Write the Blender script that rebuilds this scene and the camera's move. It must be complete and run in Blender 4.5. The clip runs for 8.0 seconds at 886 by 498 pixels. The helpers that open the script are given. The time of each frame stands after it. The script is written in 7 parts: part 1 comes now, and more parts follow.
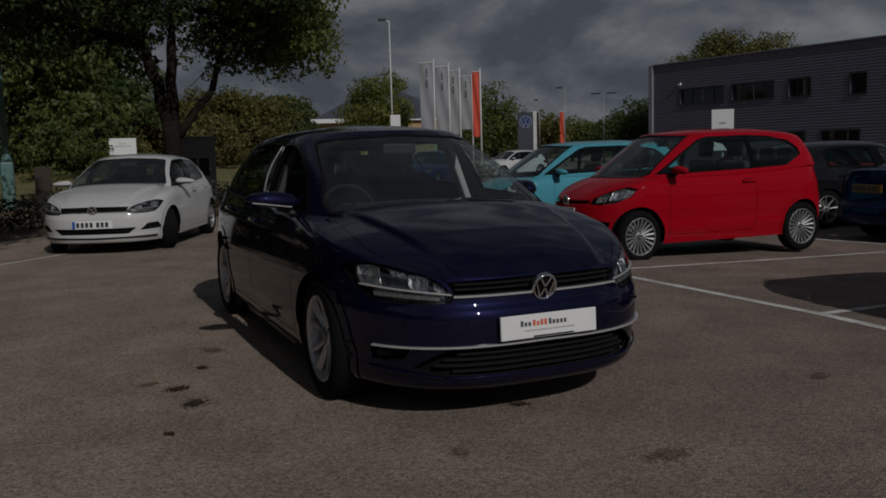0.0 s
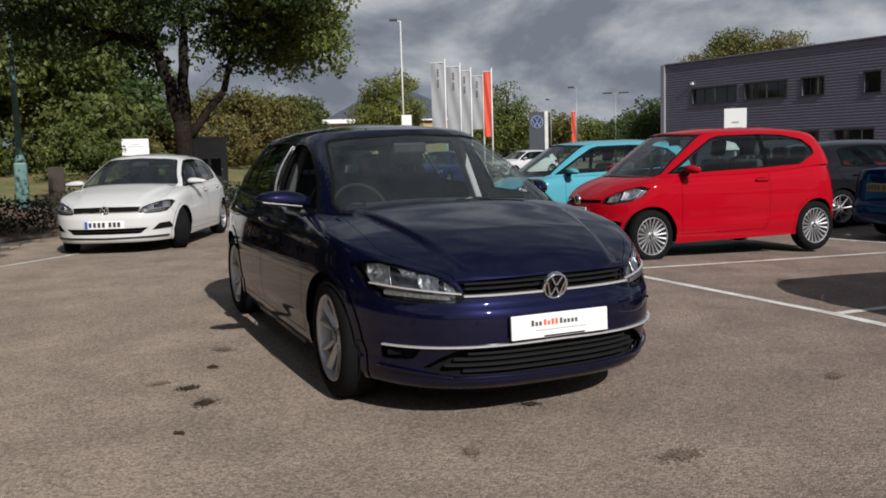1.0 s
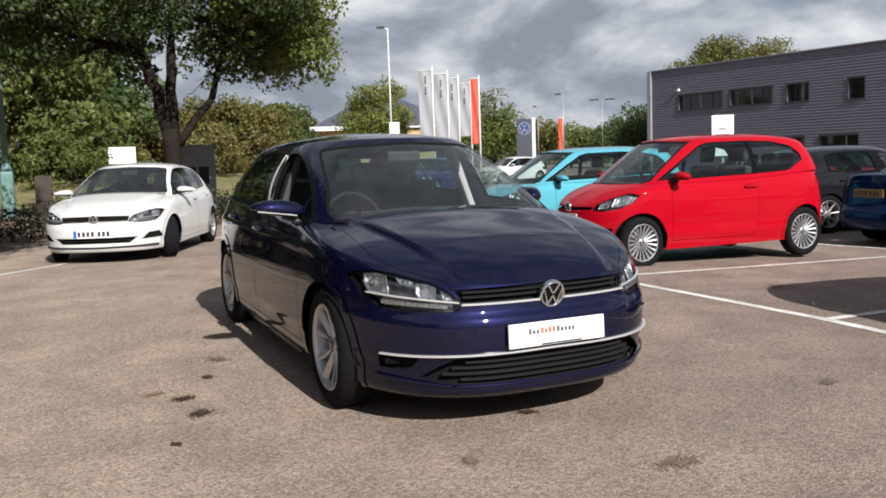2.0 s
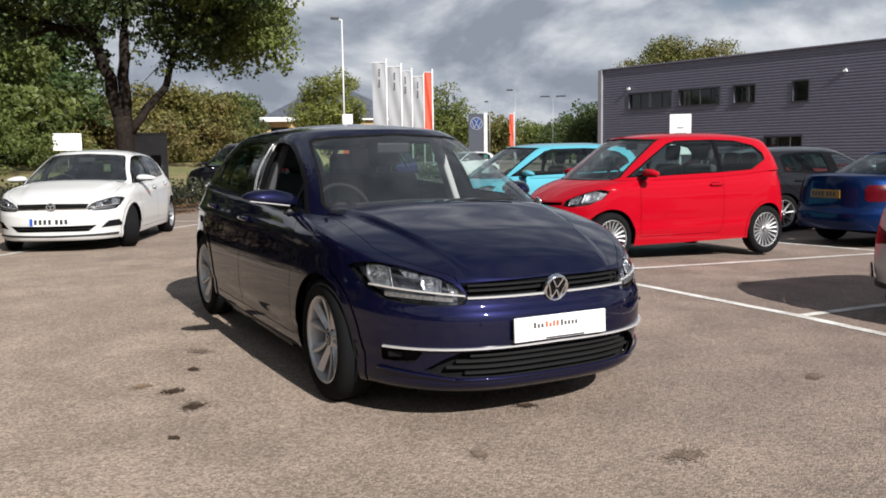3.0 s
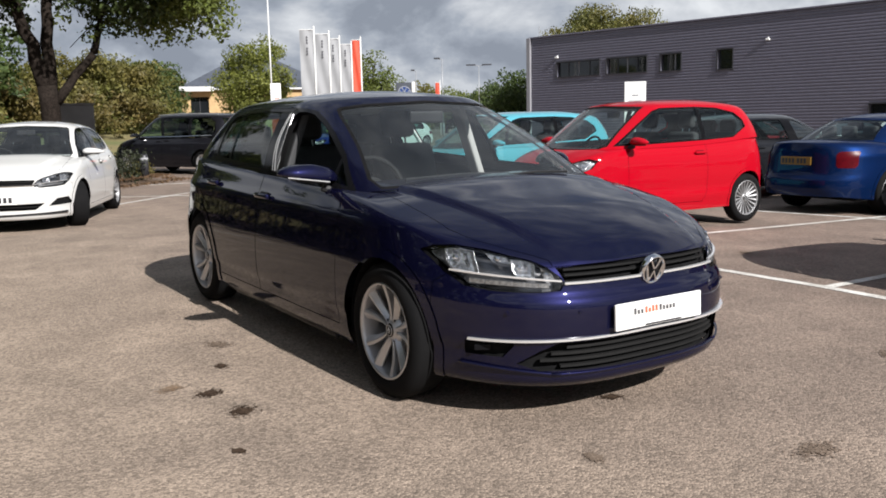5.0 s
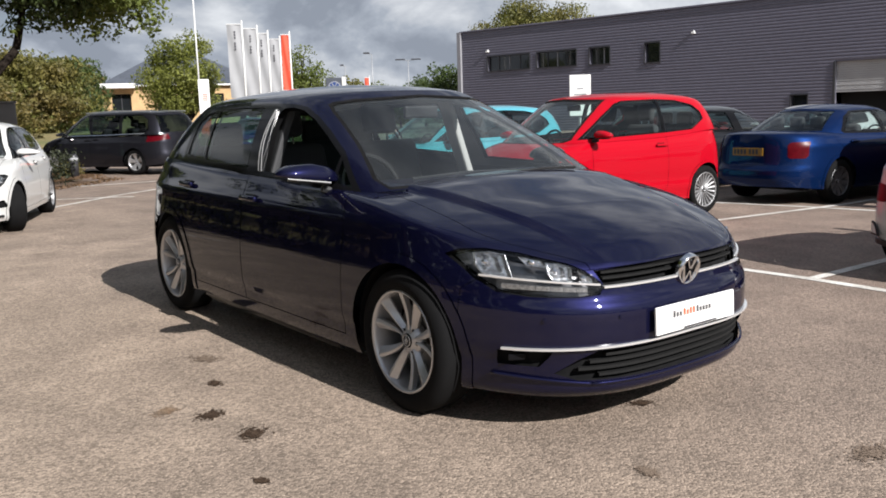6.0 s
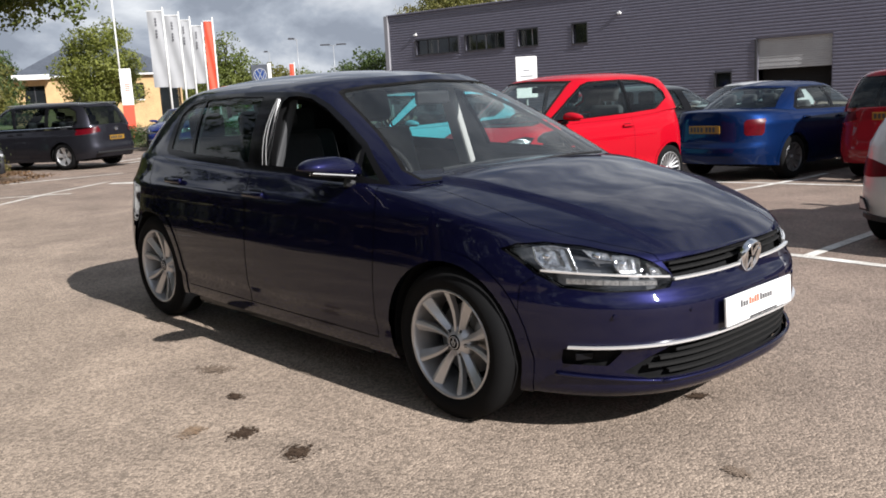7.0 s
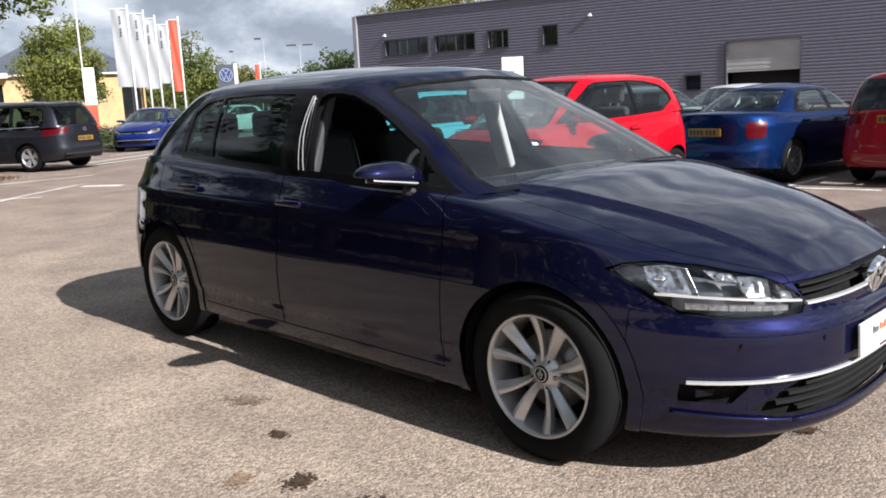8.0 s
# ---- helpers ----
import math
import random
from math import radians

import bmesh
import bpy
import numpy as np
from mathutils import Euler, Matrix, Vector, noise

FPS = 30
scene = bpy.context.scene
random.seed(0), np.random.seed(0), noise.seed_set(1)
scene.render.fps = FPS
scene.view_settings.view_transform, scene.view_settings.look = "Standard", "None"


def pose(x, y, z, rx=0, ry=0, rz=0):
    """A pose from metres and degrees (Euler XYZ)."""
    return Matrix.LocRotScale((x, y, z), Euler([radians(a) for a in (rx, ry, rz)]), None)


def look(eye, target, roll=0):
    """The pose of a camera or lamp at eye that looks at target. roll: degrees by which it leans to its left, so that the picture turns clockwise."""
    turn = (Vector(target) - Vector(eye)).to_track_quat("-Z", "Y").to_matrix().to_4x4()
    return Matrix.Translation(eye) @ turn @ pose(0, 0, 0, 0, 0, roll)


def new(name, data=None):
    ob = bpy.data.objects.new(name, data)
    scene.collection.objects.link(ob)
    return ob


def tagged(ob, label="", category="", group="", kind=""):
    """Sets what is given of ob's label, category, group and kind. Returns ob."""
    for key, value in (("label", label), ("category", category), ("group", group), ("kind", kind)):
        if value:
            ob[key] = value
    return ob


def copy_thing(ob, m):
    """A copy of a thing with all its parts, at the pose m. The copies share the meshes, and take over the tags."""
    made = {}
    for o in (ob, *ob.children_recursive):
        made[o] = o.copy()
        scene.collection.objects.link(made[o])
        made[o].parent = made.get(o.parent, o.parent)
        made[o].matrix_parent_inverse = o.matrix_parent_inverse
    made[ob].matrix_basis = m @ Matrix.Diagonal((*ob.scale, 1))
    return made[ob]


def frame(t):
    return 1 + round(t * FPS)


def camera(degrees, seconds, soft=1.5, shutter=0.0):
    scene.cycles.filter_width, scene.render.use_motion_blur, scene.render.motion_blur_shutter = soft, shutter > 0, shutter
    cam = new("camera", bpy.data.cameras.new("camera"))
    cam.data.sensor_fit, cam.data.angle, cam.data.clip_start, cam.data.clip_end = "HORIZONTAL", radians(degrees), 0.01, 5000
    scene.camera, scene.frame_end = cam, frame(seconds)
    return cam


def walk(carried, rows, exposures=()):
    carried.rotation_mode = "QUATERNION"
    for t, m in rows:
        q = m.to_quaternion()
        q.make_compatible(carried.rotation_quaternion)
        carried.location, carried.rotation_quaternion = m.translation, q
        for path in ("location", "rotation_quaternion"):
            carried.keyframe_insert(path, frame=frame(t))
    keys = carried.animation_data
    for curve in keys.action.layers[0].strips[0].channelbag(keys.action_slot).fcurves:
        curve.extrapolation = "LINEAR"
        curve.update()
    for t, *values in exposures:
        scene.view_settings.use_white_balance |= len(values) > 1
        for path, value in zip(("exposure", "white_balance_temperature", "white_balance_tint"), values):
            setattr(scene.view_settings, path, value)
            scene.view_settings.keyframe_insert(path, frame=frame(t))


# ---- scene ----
cam = camera(54.4, 8.0, soft=1.8)
PATH = [
    (0, (-2.092, -5.627, 1.233), (-1.272, -3.815, 1.017), -1.6),
    (0.5, (-2.081, -5.611, 1.229), (-1.28, -3.791, 1.012), -1.8),
    (1, (-2.08, -5.613, 1.226), (-1.284, -3.79, 1.011), -1.7),
    (1.5, (-2.08, -5.619, 1.231), (-1.283, -3.797, 1.025), -1.8),
    (2.8, (-2.301, -5.496, 1.242), (-1.391, -3.726, 1.042), -1.3),
    (3, (-2.353, -5.458, 1.235), (-1.422, -3.702, 1.018), -0.8),
    (3.5, (-2.437, -5.314, 1.233), (-1.479, -3.578, 0.97), -0.1),
    (4, (-2.488, -5.095, 1.247), (-1.513, -3.372, 0.959), -0.2),
    (4.5, (-2.639, -4.909, 1.244), (-1.618, -3.214, 0.954), -0.7),
    (6, (-2.931, -4.286, 1.257), (-1.718, -2.725, 0.952), -1.8),
    (6.5, (-3.07, -4.038, 1.265), (-1.793, -2.533, 0.941), -2.1),
    (7, (-3.14, -3.784, 1.283), (-1.806, -2.334, 0.936), -3.1),
    (7.5, (-3.121, -3.485, 1.296), (-1.757, -2.067, 0.936), -3.3),
    (8, (-3.144, -3.159, 1.287), (-1.75, -1.768, 0.94), -2.8),
]
# the film fades in from black over its first second and a quarter
FADE = [(0.0, -2.55), (0.5, -1.50), (1.0, -0.77), (1.25, -0.4), (1.45, -0.14), (4.5, -0.12), (6.5, 0.02), (7.2, 0.13), (8.0, 0.34)]
# and its white balance drifts slightly cooler at both ends
KELVIN = [6180, 6250, 6300, 6320, 6340, 6340, 6320, 6260, 6140]
EXPO = 0.70
walk(cam, [(t, look(eye, target, roll)) for t, eye, target, roll in PATH], exposures=[(t, EXPO + e, k, 10.0) for (t, e), k in zip(FADE, KELVIN)])

# ---- world and sun ----
SUN_AWAY = Vector((-0.06, 1.0, -0.68)).normalized()      # the way the sunlight travels
world = bpy.data.worlds.new("sky")
scene.world = world
world.use_nodes = True


def sky_nodes():
    nt = world.node_tree
    nt.nodes.clear()
    N, L = nt.nodes.new, nt.links.new
    out, bg = N("ShaderNodeOutputWorld"), N("ShaderNodeBackground")
    sky = N("ShaderNodeTexSky")
    sky.sky_type, sky.sun_disc = "NISHITA", False
    sky.sun_elevation = math.asin(-SUN_AWAY.z)
    sky.sun_rotation = math.atan2(-SUN_AWAY.x, -SUN_AWAY.y)
    sky.air_density, sky.dust_density = 1.0, 0.6
    tc, sep = N("ShaderNodeTexCoord"), N("ShaderNodeSeparateXYZ")
    L(tc.outputs["Generated"], sep.inputs[0])
    comb = N("ShaderNodeCombineXYZ")
    flat = N("ShaderNodeMath"); flat.operation = "MULTIPLY"; flat.inputs[1].default_value = 1.8
    L(sep.outputs["X"], comb.inputs[0]); L(sep.outputs["Y"], comb.inputs[1]); L(sep.outputs["Z"], flat.inputs[0]); L(flat.outputs[0], comb.inputs[2])

    def puffs(up):
        n = N("ShaderNodeTexNoise")
        for sock, v in (("Scale", 3.9), ("Detail", 8), ("Roughness", 0.55), ("Distortion", 0.2)):
            n.inputs[sock].default_value = v
        off = N("ShaderNodeVectorMath"); off.operation = "ADD"; off.inputs[1].default_value = (3.1, 7.7, 1.3 + up)
        L(comb.outputs[0], off.inputs[0]); L(off.outputs[0], n.inputs["Vector"])
        return n.outputs["Fac"]

    # heaped clouds: their density, and the light on their upper sides
    n1, above = puffs(0.0), puffs(0.075)
    cover = N("ShaderNodeValToRGB"); cover.color_ramp.elements[0].position = 0.24; cover.color_ramp.elements[1].position = 0.40
    L(n1, cover.inputs[0])
    rise = N("ShaderNodeMath"); rise.operation = "SUBTRACT"
    L(n1, rise.inputs[0]); L(above, rise.inputs[1])
    lit = N("ShaderNodeMath"); lit.operation = "MULTIPLY_ADD"; lit.inputs[1].default_value = 1.9
    L(rise.outputs[0], lit.inputs[0]); L(n1, lit.inputs[2])
    tone = N("ShaderNodeValToRGB")
    e = tone.color_ramp.elements
    e[0].position, e[0].color = 0.28, (3.7, 4.1, 4.8, 1)
    e[1].position, e[1].color = 0.86, (10.8, 11.0, 11.2, 1)
    m = e.new(0.46); m.color = (5.2, 5.65, 6.4, 1)
    h = e.new(0.62); h.color = (7.4, 7.7, 8.2, 1)
    L(lit.outputs[0], tone.inputs[0])
    mix = N("ShaderNodeMix"); mix.data_type = "RGBA"
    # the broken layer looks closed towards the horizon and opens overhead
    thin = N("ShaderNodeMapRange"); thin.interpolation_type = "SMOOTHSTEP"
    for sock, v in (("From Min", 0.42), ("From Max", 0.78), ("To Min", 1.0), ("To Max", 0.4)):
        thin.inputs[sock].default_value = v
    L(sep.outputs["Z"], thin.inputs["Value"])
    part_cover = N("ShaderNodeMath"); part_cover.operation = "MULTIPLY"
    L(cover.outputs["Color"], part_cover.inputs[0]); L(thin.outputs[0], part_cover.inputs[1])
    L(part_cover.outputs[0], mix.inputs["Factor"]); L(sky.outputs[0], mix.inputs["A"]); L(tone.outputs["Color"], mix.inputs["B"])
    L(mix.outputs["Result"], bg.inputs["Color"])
    bg.inputs["Strength"].default_value = 0.0505
    L(bg.outputs[0], out.inputs[0])


sky_nodes()
sun = new("sun", bpy.data.lights.new("sun", "SUN"))
sun.data.energy, sun.data.angle, sun.data.color = 5.0, radians(0.6), (1.0, 0.955, 0.91)
sun.matrix_world = Matrix.Translation((0, 0, 40)) @ SUN_AWAY.to_track_quat("-Z", "Y").to_matrix().to_4x4()

# ---- materials ----


def mat(name, color, rough=0.6, metal=0.0, vary=0.0, scale=8.0, fine=0.0, fine_scale=120.0, bump=0.0, bump_scale=60.0, coat=0.0, other=None, island=0.0, rough_vary=0.0, spec=0.5, transmission=0.0, emit=0.0, per_object=0.0):
    """A node material: colour with variation at two scales, grain relief, gloss."""
    m = bpy.data.materials.new(name)
    m.use_nodes = True
    nt = m.node_tree
    N, L = nt.nodes.new, nt.links.new
    b = nt.nodes["Principled BSDF"]
    b.inputs["Roughness"].default_value, b.inputs["Metallic"].default_value = rough, metal
    b.inputs["Coat Weight"].default_value, b.inputs["Coat Roughness"].default_value = coat, 0.03
    b.inputs["Specular IOR Level"].default_value = spec
    b.inputs["Transmission Weight"].default_value = transmission
    b.inputs["Base Color"].default_value = (*color, 1)
    tc = N("ShaderNodeTexCoord")
    geo = N("ShaderNodeNewGeometry")
    last = None

    def mixed(a, fac, colour, kind="MIX"):
        x = N("ShaderNodeMix"); x.data_type = "RGBA"; x.blend_type = kind
        if a is None:
            x.inputs["A"].default_value = (*color, 1)
        else:
            L(a, x.inputs["A"])
        if isinstance(fac, float):
            x.inputs["Factor"].default_value = fac
        else:
            L(fac, x.inputs["Factor"])
        if isinstance(colour, tuple):
            x.inputs["B"].default_value = (*colour, 1)
        else:
            L(colour, x.inputs["B"])
        return x.outputs["Result"]

    def noise_fac(sc, lo, hi, detail=4.0):
        n = N("ShaderNodeTexNoise"); n.inputs["Scale"].default_value = sc; n.inputs["Detail"].default_value = detail
        L(geo.outputs["Position"], n.inputs["Vector"])
        r = N("ShaderNodeMapRange"); r.inputs["From Min"].default_value, r.inputs["From Max"].default_value = lo, hi
        L(n.outputs["Fac"], r.inputs["Value"])
        return r.outputs[0]

    if vary:
        o = other or tuple(c * 0.45 for c in color)
        s = N("ShaderNodeMath"); s.operation = "MULTIPLY"; s.inputs[1].default_value = vary
        L(noise_fac(scale, 0.35, 0.7), s.inputs[0])
        last = mixed(last, s.outputs[0], o)
    if fine:
        f = noise_fac(fine_scale, 0.3, 0.7, 2.0)
        r = N("ShaderNodeMapRange"); r.inputs["To Min"].default_value, r.inputs["To Max"].default_value = 1 - fine, 1 + fine
        L(f, r.inputs["Value"])
        last = mixed(last, 1.0, r.outputs[0], "MULTIPLY")
    if island or per_object:
        if island:
            src = geo.outputs["Random Per Island"]
        else:
            oi = N("ShaderNodeObjectInfo"); src = oi.outputs["Random"]
        k = island or per_object
        r = N("ShaderNodeMapRange"); r.inputs["To Min"].default_value, r.inputs["To Max"].default_value = 1 - k, 1 + k
        L(src, r.inputs["Value"])
        last = mixed(last, 1.0, r.outputs[0], "MULTIPLY")
    if last is not None:
        L(last, b.inputs["Base Color"])
    if rough_vary:
        r = N("ShaderNodeMapRange"); r.inputs["To Min"].default_value, r.inputs["To Max"].default_value = max(0, rough - rough_vary), rough + rough_vary
        L(noise_fac(scale * 1.7, 0.3, 0.7), r.inputs["Value"])
        L(r.outputs[0], b.inputs["Roughness"])
    if bump:
        n = N("ShaderNodeTexNoise"); n.inputs["Scale"].default_value = bump_scale; n.inputs["Detail"].default_value = 3
        L(geo.outputs["Position"], n.inputs["Vector"])
        bp = N("ShaderNodeBump"); bp.inputs["Strength"].default_value = 1.0; bp.inputs["Distance"].default_value = bump
        L(n.outputs["Fac"], bp.inputs["Height"]); L(bp.outputs[0], b.inputs["Normal"])
    if emit:
        b.inputs["Emission Color"].default_value, b.inputs["Emission Strength"].default_value = (*color, 1), emit
    return m


def paint(name, color, flake=0.25, rough=0.32, coat=1.0, metal=0.0, ior=1.42):
    """Car paint: a base coat with fine flake under a clear coat, faint dust."""
    m = mat(name, color, rough=rough, metal=metal, coat=coat, spec=0.0, vary=0.12, scale=2.0, other=tuple(c * 0.8 + 0.01 for c in color), fine=flake, fine_scale=900.0, bump=0.00012, bump_scale=1.6)
    b = m.node_tree.nodes["Principled BSDF"]
    b.inputs["Coat IOR"].default_value = ior
    b.inputs["Specular Tint"].default_value = (*[min(1.0, 4 * c) for c in color], 1)
    return m


def glass(name, tint, rough=0.0, base=0.035, dust=0.0):
    """Thin tinted window glass: part of the light passes straight, part is mirrored by angle."""
    m = bpy.data.materials.new(name)
    m.use_nodes = True
    nt = m.node_tree
    nt.nodes.clear()
    N, L = nt.nodes.new, nt.links.new
    out, tr, gl, mx, fr = N("ShaderNodeOutputMaterial"), N("ShaderNodeBsdfTransparent"), N("ShaderNodeBsdfGlossy"), N("ShaderNodeMixShader"), N("ShaderNodeLayerWeight")
    tr.inputs[0].default_value = (*tint, 1)
    gl.inputs["Roughness"].default_value = rough
    fr.inputs["Blend"].default_value = 0.5
    p5 = N("ShaderNodeMath"); p5.operation = "POWER"; p5.inputs[1].default_value = 5.0
    sc = N("ShaderNodeMath"); sc.operation = "MULTIPLY_ADD"; sc.inputs[1].default_value, sc.inputs[2].default_value = 0.9, base
    L(fr.outputs["Facing"], p5.inputs[0]); L(p5.outputs[0], sc.inputs[0])
    L(sc.outputs[0], mx.inputs[0]); L(tr.outputs[0], mx.inputs[1]); L(gl.outputs[0], mx.inputs[2]); L(mx.outputs[0], out.inputs[0])
    if dust:
        df, m2 = N("ShaderNodeBsdfDiffuse"), N("ShaderNodeMixShader")
        df.inputs[0].default_value = (0.62, 0.66, 0.68, 1)
        nz = N("ShaderNodeTexNoise"); nz.inputs["Scale"].default_value = 3.5; nz.inputs["Detail"].default_value = 3
        k = N("ShaderNodeMath"); k.operation = "MULTIPLY"; k.inputs[1].default_value = dust * 2
        tc = N("ShaderNodeTexCoord")
        L(tc.outputs["Object"], nz.inputs["Vector"]); L(nz.outputs["Fac"], k.inputs[0]); L(k.outputs[0], m2.inputs[0])
        L(mx.outputs[0], m2.inputs[1]); L(df.outputs[0], m2.inputs[2]); L(m2.outputs[0], out.inputs[0])
    return m


M = {}
M["line"] = mat("worn_white_line", (0.72, 0.70, 0.65), 0.8, vary=0.75, scale=5.0, other=(0.33, 0.30, 0.26), fine=0.35, fine_scale=90, bump=0.002, bump_scale=150)
M["stain"] = mat("oil_stain", (0.050, 0.033, 0.023), 0.85, spec=0.08, vary=0.6, scale=30, other=(0.095, 0.066, 0.046), fine=0.5, fine_scale=150, bump=0.002, bump_scale=160)
M["faint_stain"] = mat("faint_stain", (0.175, 0.132, 0.100), 0.85, spec=0.1, vary=0.5, scale=30, other=(0.22, 0.17, 0.13), fine=0.4, fine_scale=150, bump=0.002, bump_scale=160)
M["rust_stain"] = mat("rusty_stain", (0.23, 0.15, 0.09), 0.8, vary=0.6, scale=25, other=(0.25, 0.2, 0.15), fine=0.4, fine_scale=150, bump=0.002, bump_scale=160)
M["grass"] = mat("dry_grass", (0.22, 0.17, 0.075), 0.9, vary=0.8, scale=0.35, other=(0.10, 0.13, 0.035), fine=0.4, fine_scale=9, bump=0.05, bump_scale=8)
M["soil"] = mat("leaf_litter", (0.16, 0.10, 0.06), 0.95, vary=0.8, scale=3.0, other=(0.07, 0.05, 0.035), fine=0.5, fine_scale=25, bump=0.03, bump_scale=18)
M["kerb"] = mat("kerb_concrete", (0.15, 0.125, 0.105), 0.85, vary=0.6, scale=2.0, fine=0.2, fine_scale=60, bump=0.003)
M["clad"] = mat("grey_cladding", (0.142, 0.139, 0.180), 0.5, vary=0.25, scale=0.25, other=(0.122, 0.120, 0.156), fine=0.06, fine_scale=4, bump=0.002, bump_scale=3, rough_vary=0.08, island=0.05)
M["clad_trim"] = mat("light_grey_trim", (0.27, 0.27, 0.29), 0.5, vary=0.2, scale=1.0)
M["dark_glass"] = mat("dark_window_glass", (0.012, 0.014, 0.016), 0.05, vary=0.3, scale=1.0, spec=0.7)
M["frame_dark"] = mat("dark_window_frame", (0.035, 0.035, 0.04), 0.45, vary=0.2, scale=3)
M["shutter"] = mat("grey_shutter", (0.40, 0.40, 0.40), 0.6, vary=0.3, scale=1.0, fine=0.05)
M["black"] = mat("dark_void", (0.012, 0.012, 0.012), 0.9, fine=0.2, fine_scale=20)
M["yellow_brick"] = mat("yellow_brick", (0.50, 0.34, 0.17), 0.85, vary=0.35, scale=1.2, fine=0.2, fine_scale=14, bump=0.004, bump_scale=20)
M["slate"] = mat("slate_roof", (0.075, 0.085, 0.105), 0.6, vary=0.4, scale=0.8, fine=0.25, fine_scale=6, bump=0.01, bump_scale=6)
M["white_board"] = mat("white_board", (0.80, 0.80, 0.78), 0.5, vary=0.15, scale=2, other=(0.68, 0.68, 0.66))
M["banner"] = mat("grey_banner_cloth", (0.30, 0.305, 0.315), 0.75, vary=0.3, scale=1.4, other=(0.24, 0.245, 0.255), bump=0.01, bump_scale=2)
M["orange"] = mat("orange_banner", (0.62, 0.075, 0.035), 0.65, vary=0.2, scale=1.5, bump=0.01, bump_scale=2)
M["pole"] = mat("white_pole", (0.70, 0.70, 0.68), 0.45, vary=0.3, scale=2.0)
M["galv"] = mat("galvanised_steel", (0.36, 0.37, 0.38), 0.5, 0.4, vary=0.3, scale=3.0)
M["green_post"] = mat("green_painted_steel", (0.105, 0.20, 0.18), 0.5, vary=0.35, scale=2.5, other=(0.14, 0.23, 0.21))
M["totem_blue"] = mat("grey_blue_totem", (0.066, 0.074, 0.090), 0.4, vary=0.15, scale=1.0)
M["roundel"] = mat("blue_roundel", (0.012, 0.045, 0.18), 0.35, vary=0.1, scale=4.0)
M["cabinet"] = mat("grey_cabinet", (0.15, 0.155, 0.165), 0.55, vary=0.5, scale=2.5, other=(0.23, 0.235, 0.245), bump=0.002)
M["bark"] = mat("tree_bark", (0.022, 0.017, 0.014), 0.95, spec=0.1, vary=0.6, scale=3.0, other=(0.012, 0.009, 0.007), fine=0.4, fine_scale=26, bump=0.03, bump_scale=11)
M["post_wood"] = mat("dark_timber_post", (0.055, 0.04, 0.03), 0.85, vary=0.5, scale=4.0, bump=0.004, bump_scale=25)
M["ink"] = mat("dark_print", (0.06, 0.06, 0.07), 0.6, fine=0.1, fine_scale=40)


def leaf_mat(name, a, b, c):
    m = mat(name, a, 0.55, vary=0.85, scale=0.35, other=b, fine=0.25, fine_scale=2.0, island=0.38, spec=0.35)
    nt = m.node_tree
    p = nt.nodes["Principled BSDF"]
    out = [n for n in nt.nodes if n.type == "OUTPUT_MATERIAL"][0]
    tl, mx = nt.nodes.new("ShaderNodeBsdfTranslucent"), nt.nodes.new("ShaderNodeMixShader")
    tl.inputs[0].default_value = (*c, 1)
    mx.inputs[0].default_value = 0.28
    nt.links.new(p.outputs[0], mx.inputs[1]); nt.links.new(tl.outputs[0], mx.inputs[2]); nt.links.new(mx.outputs[0], out.inputs[0])
    return m


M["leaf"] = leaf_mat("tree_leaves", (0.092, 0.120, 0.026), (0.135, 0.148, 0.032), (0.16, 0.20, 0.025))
M["leaf_mid"] = leaf_mat("mid_green_leaves", (0.080, 0.104, 0.025), (0.112, 0.120, 0.031), (0.13, 0.17, 0.024))
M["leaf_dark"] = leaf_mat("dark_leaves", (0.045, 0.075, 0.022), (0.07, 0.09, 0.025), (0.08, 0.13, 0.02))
# darker than tree_leaves: the crown's inner shade is put into this green
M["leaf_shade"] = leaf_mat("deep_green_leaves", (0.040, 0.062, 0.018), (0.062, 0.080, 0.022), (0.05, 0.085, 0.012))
# leaf green taken almost to black, with shade put into the colour
M["leaf_hedge"] = leaf_mat("shade_dark_leaves", (0.020, 0.030, 0.013), (0.032, 0.034, 0.018), (0.02, 0.03, 0.01))
M["leaf_olive"] = leaf_mat("olive_leaves", (0.110, 0.118, 0.030), (0.135, 0.105, 0.030), (0.18, 0.17, 0.03))
M["leaf_rust"] = leaf_mat("rusty_leaves", (0.130, 0.098, 0.032), (0.10, 0.105, 0.03), (0.13, 0.11, 0.025))
M["leaf_litter"] = leaf_mat("dry_brown_leaves", (0.17, 0.10, 0.055), (0.11, 0.072, 0.042), (0.16, 0.09, 0.03))
M["leaf_bright"] = leaf_mat("bright_leaves", (0.155, 0.165, 0.034), (0.115, 0.13, 0.028), (0.22, 0.28, 0.04))


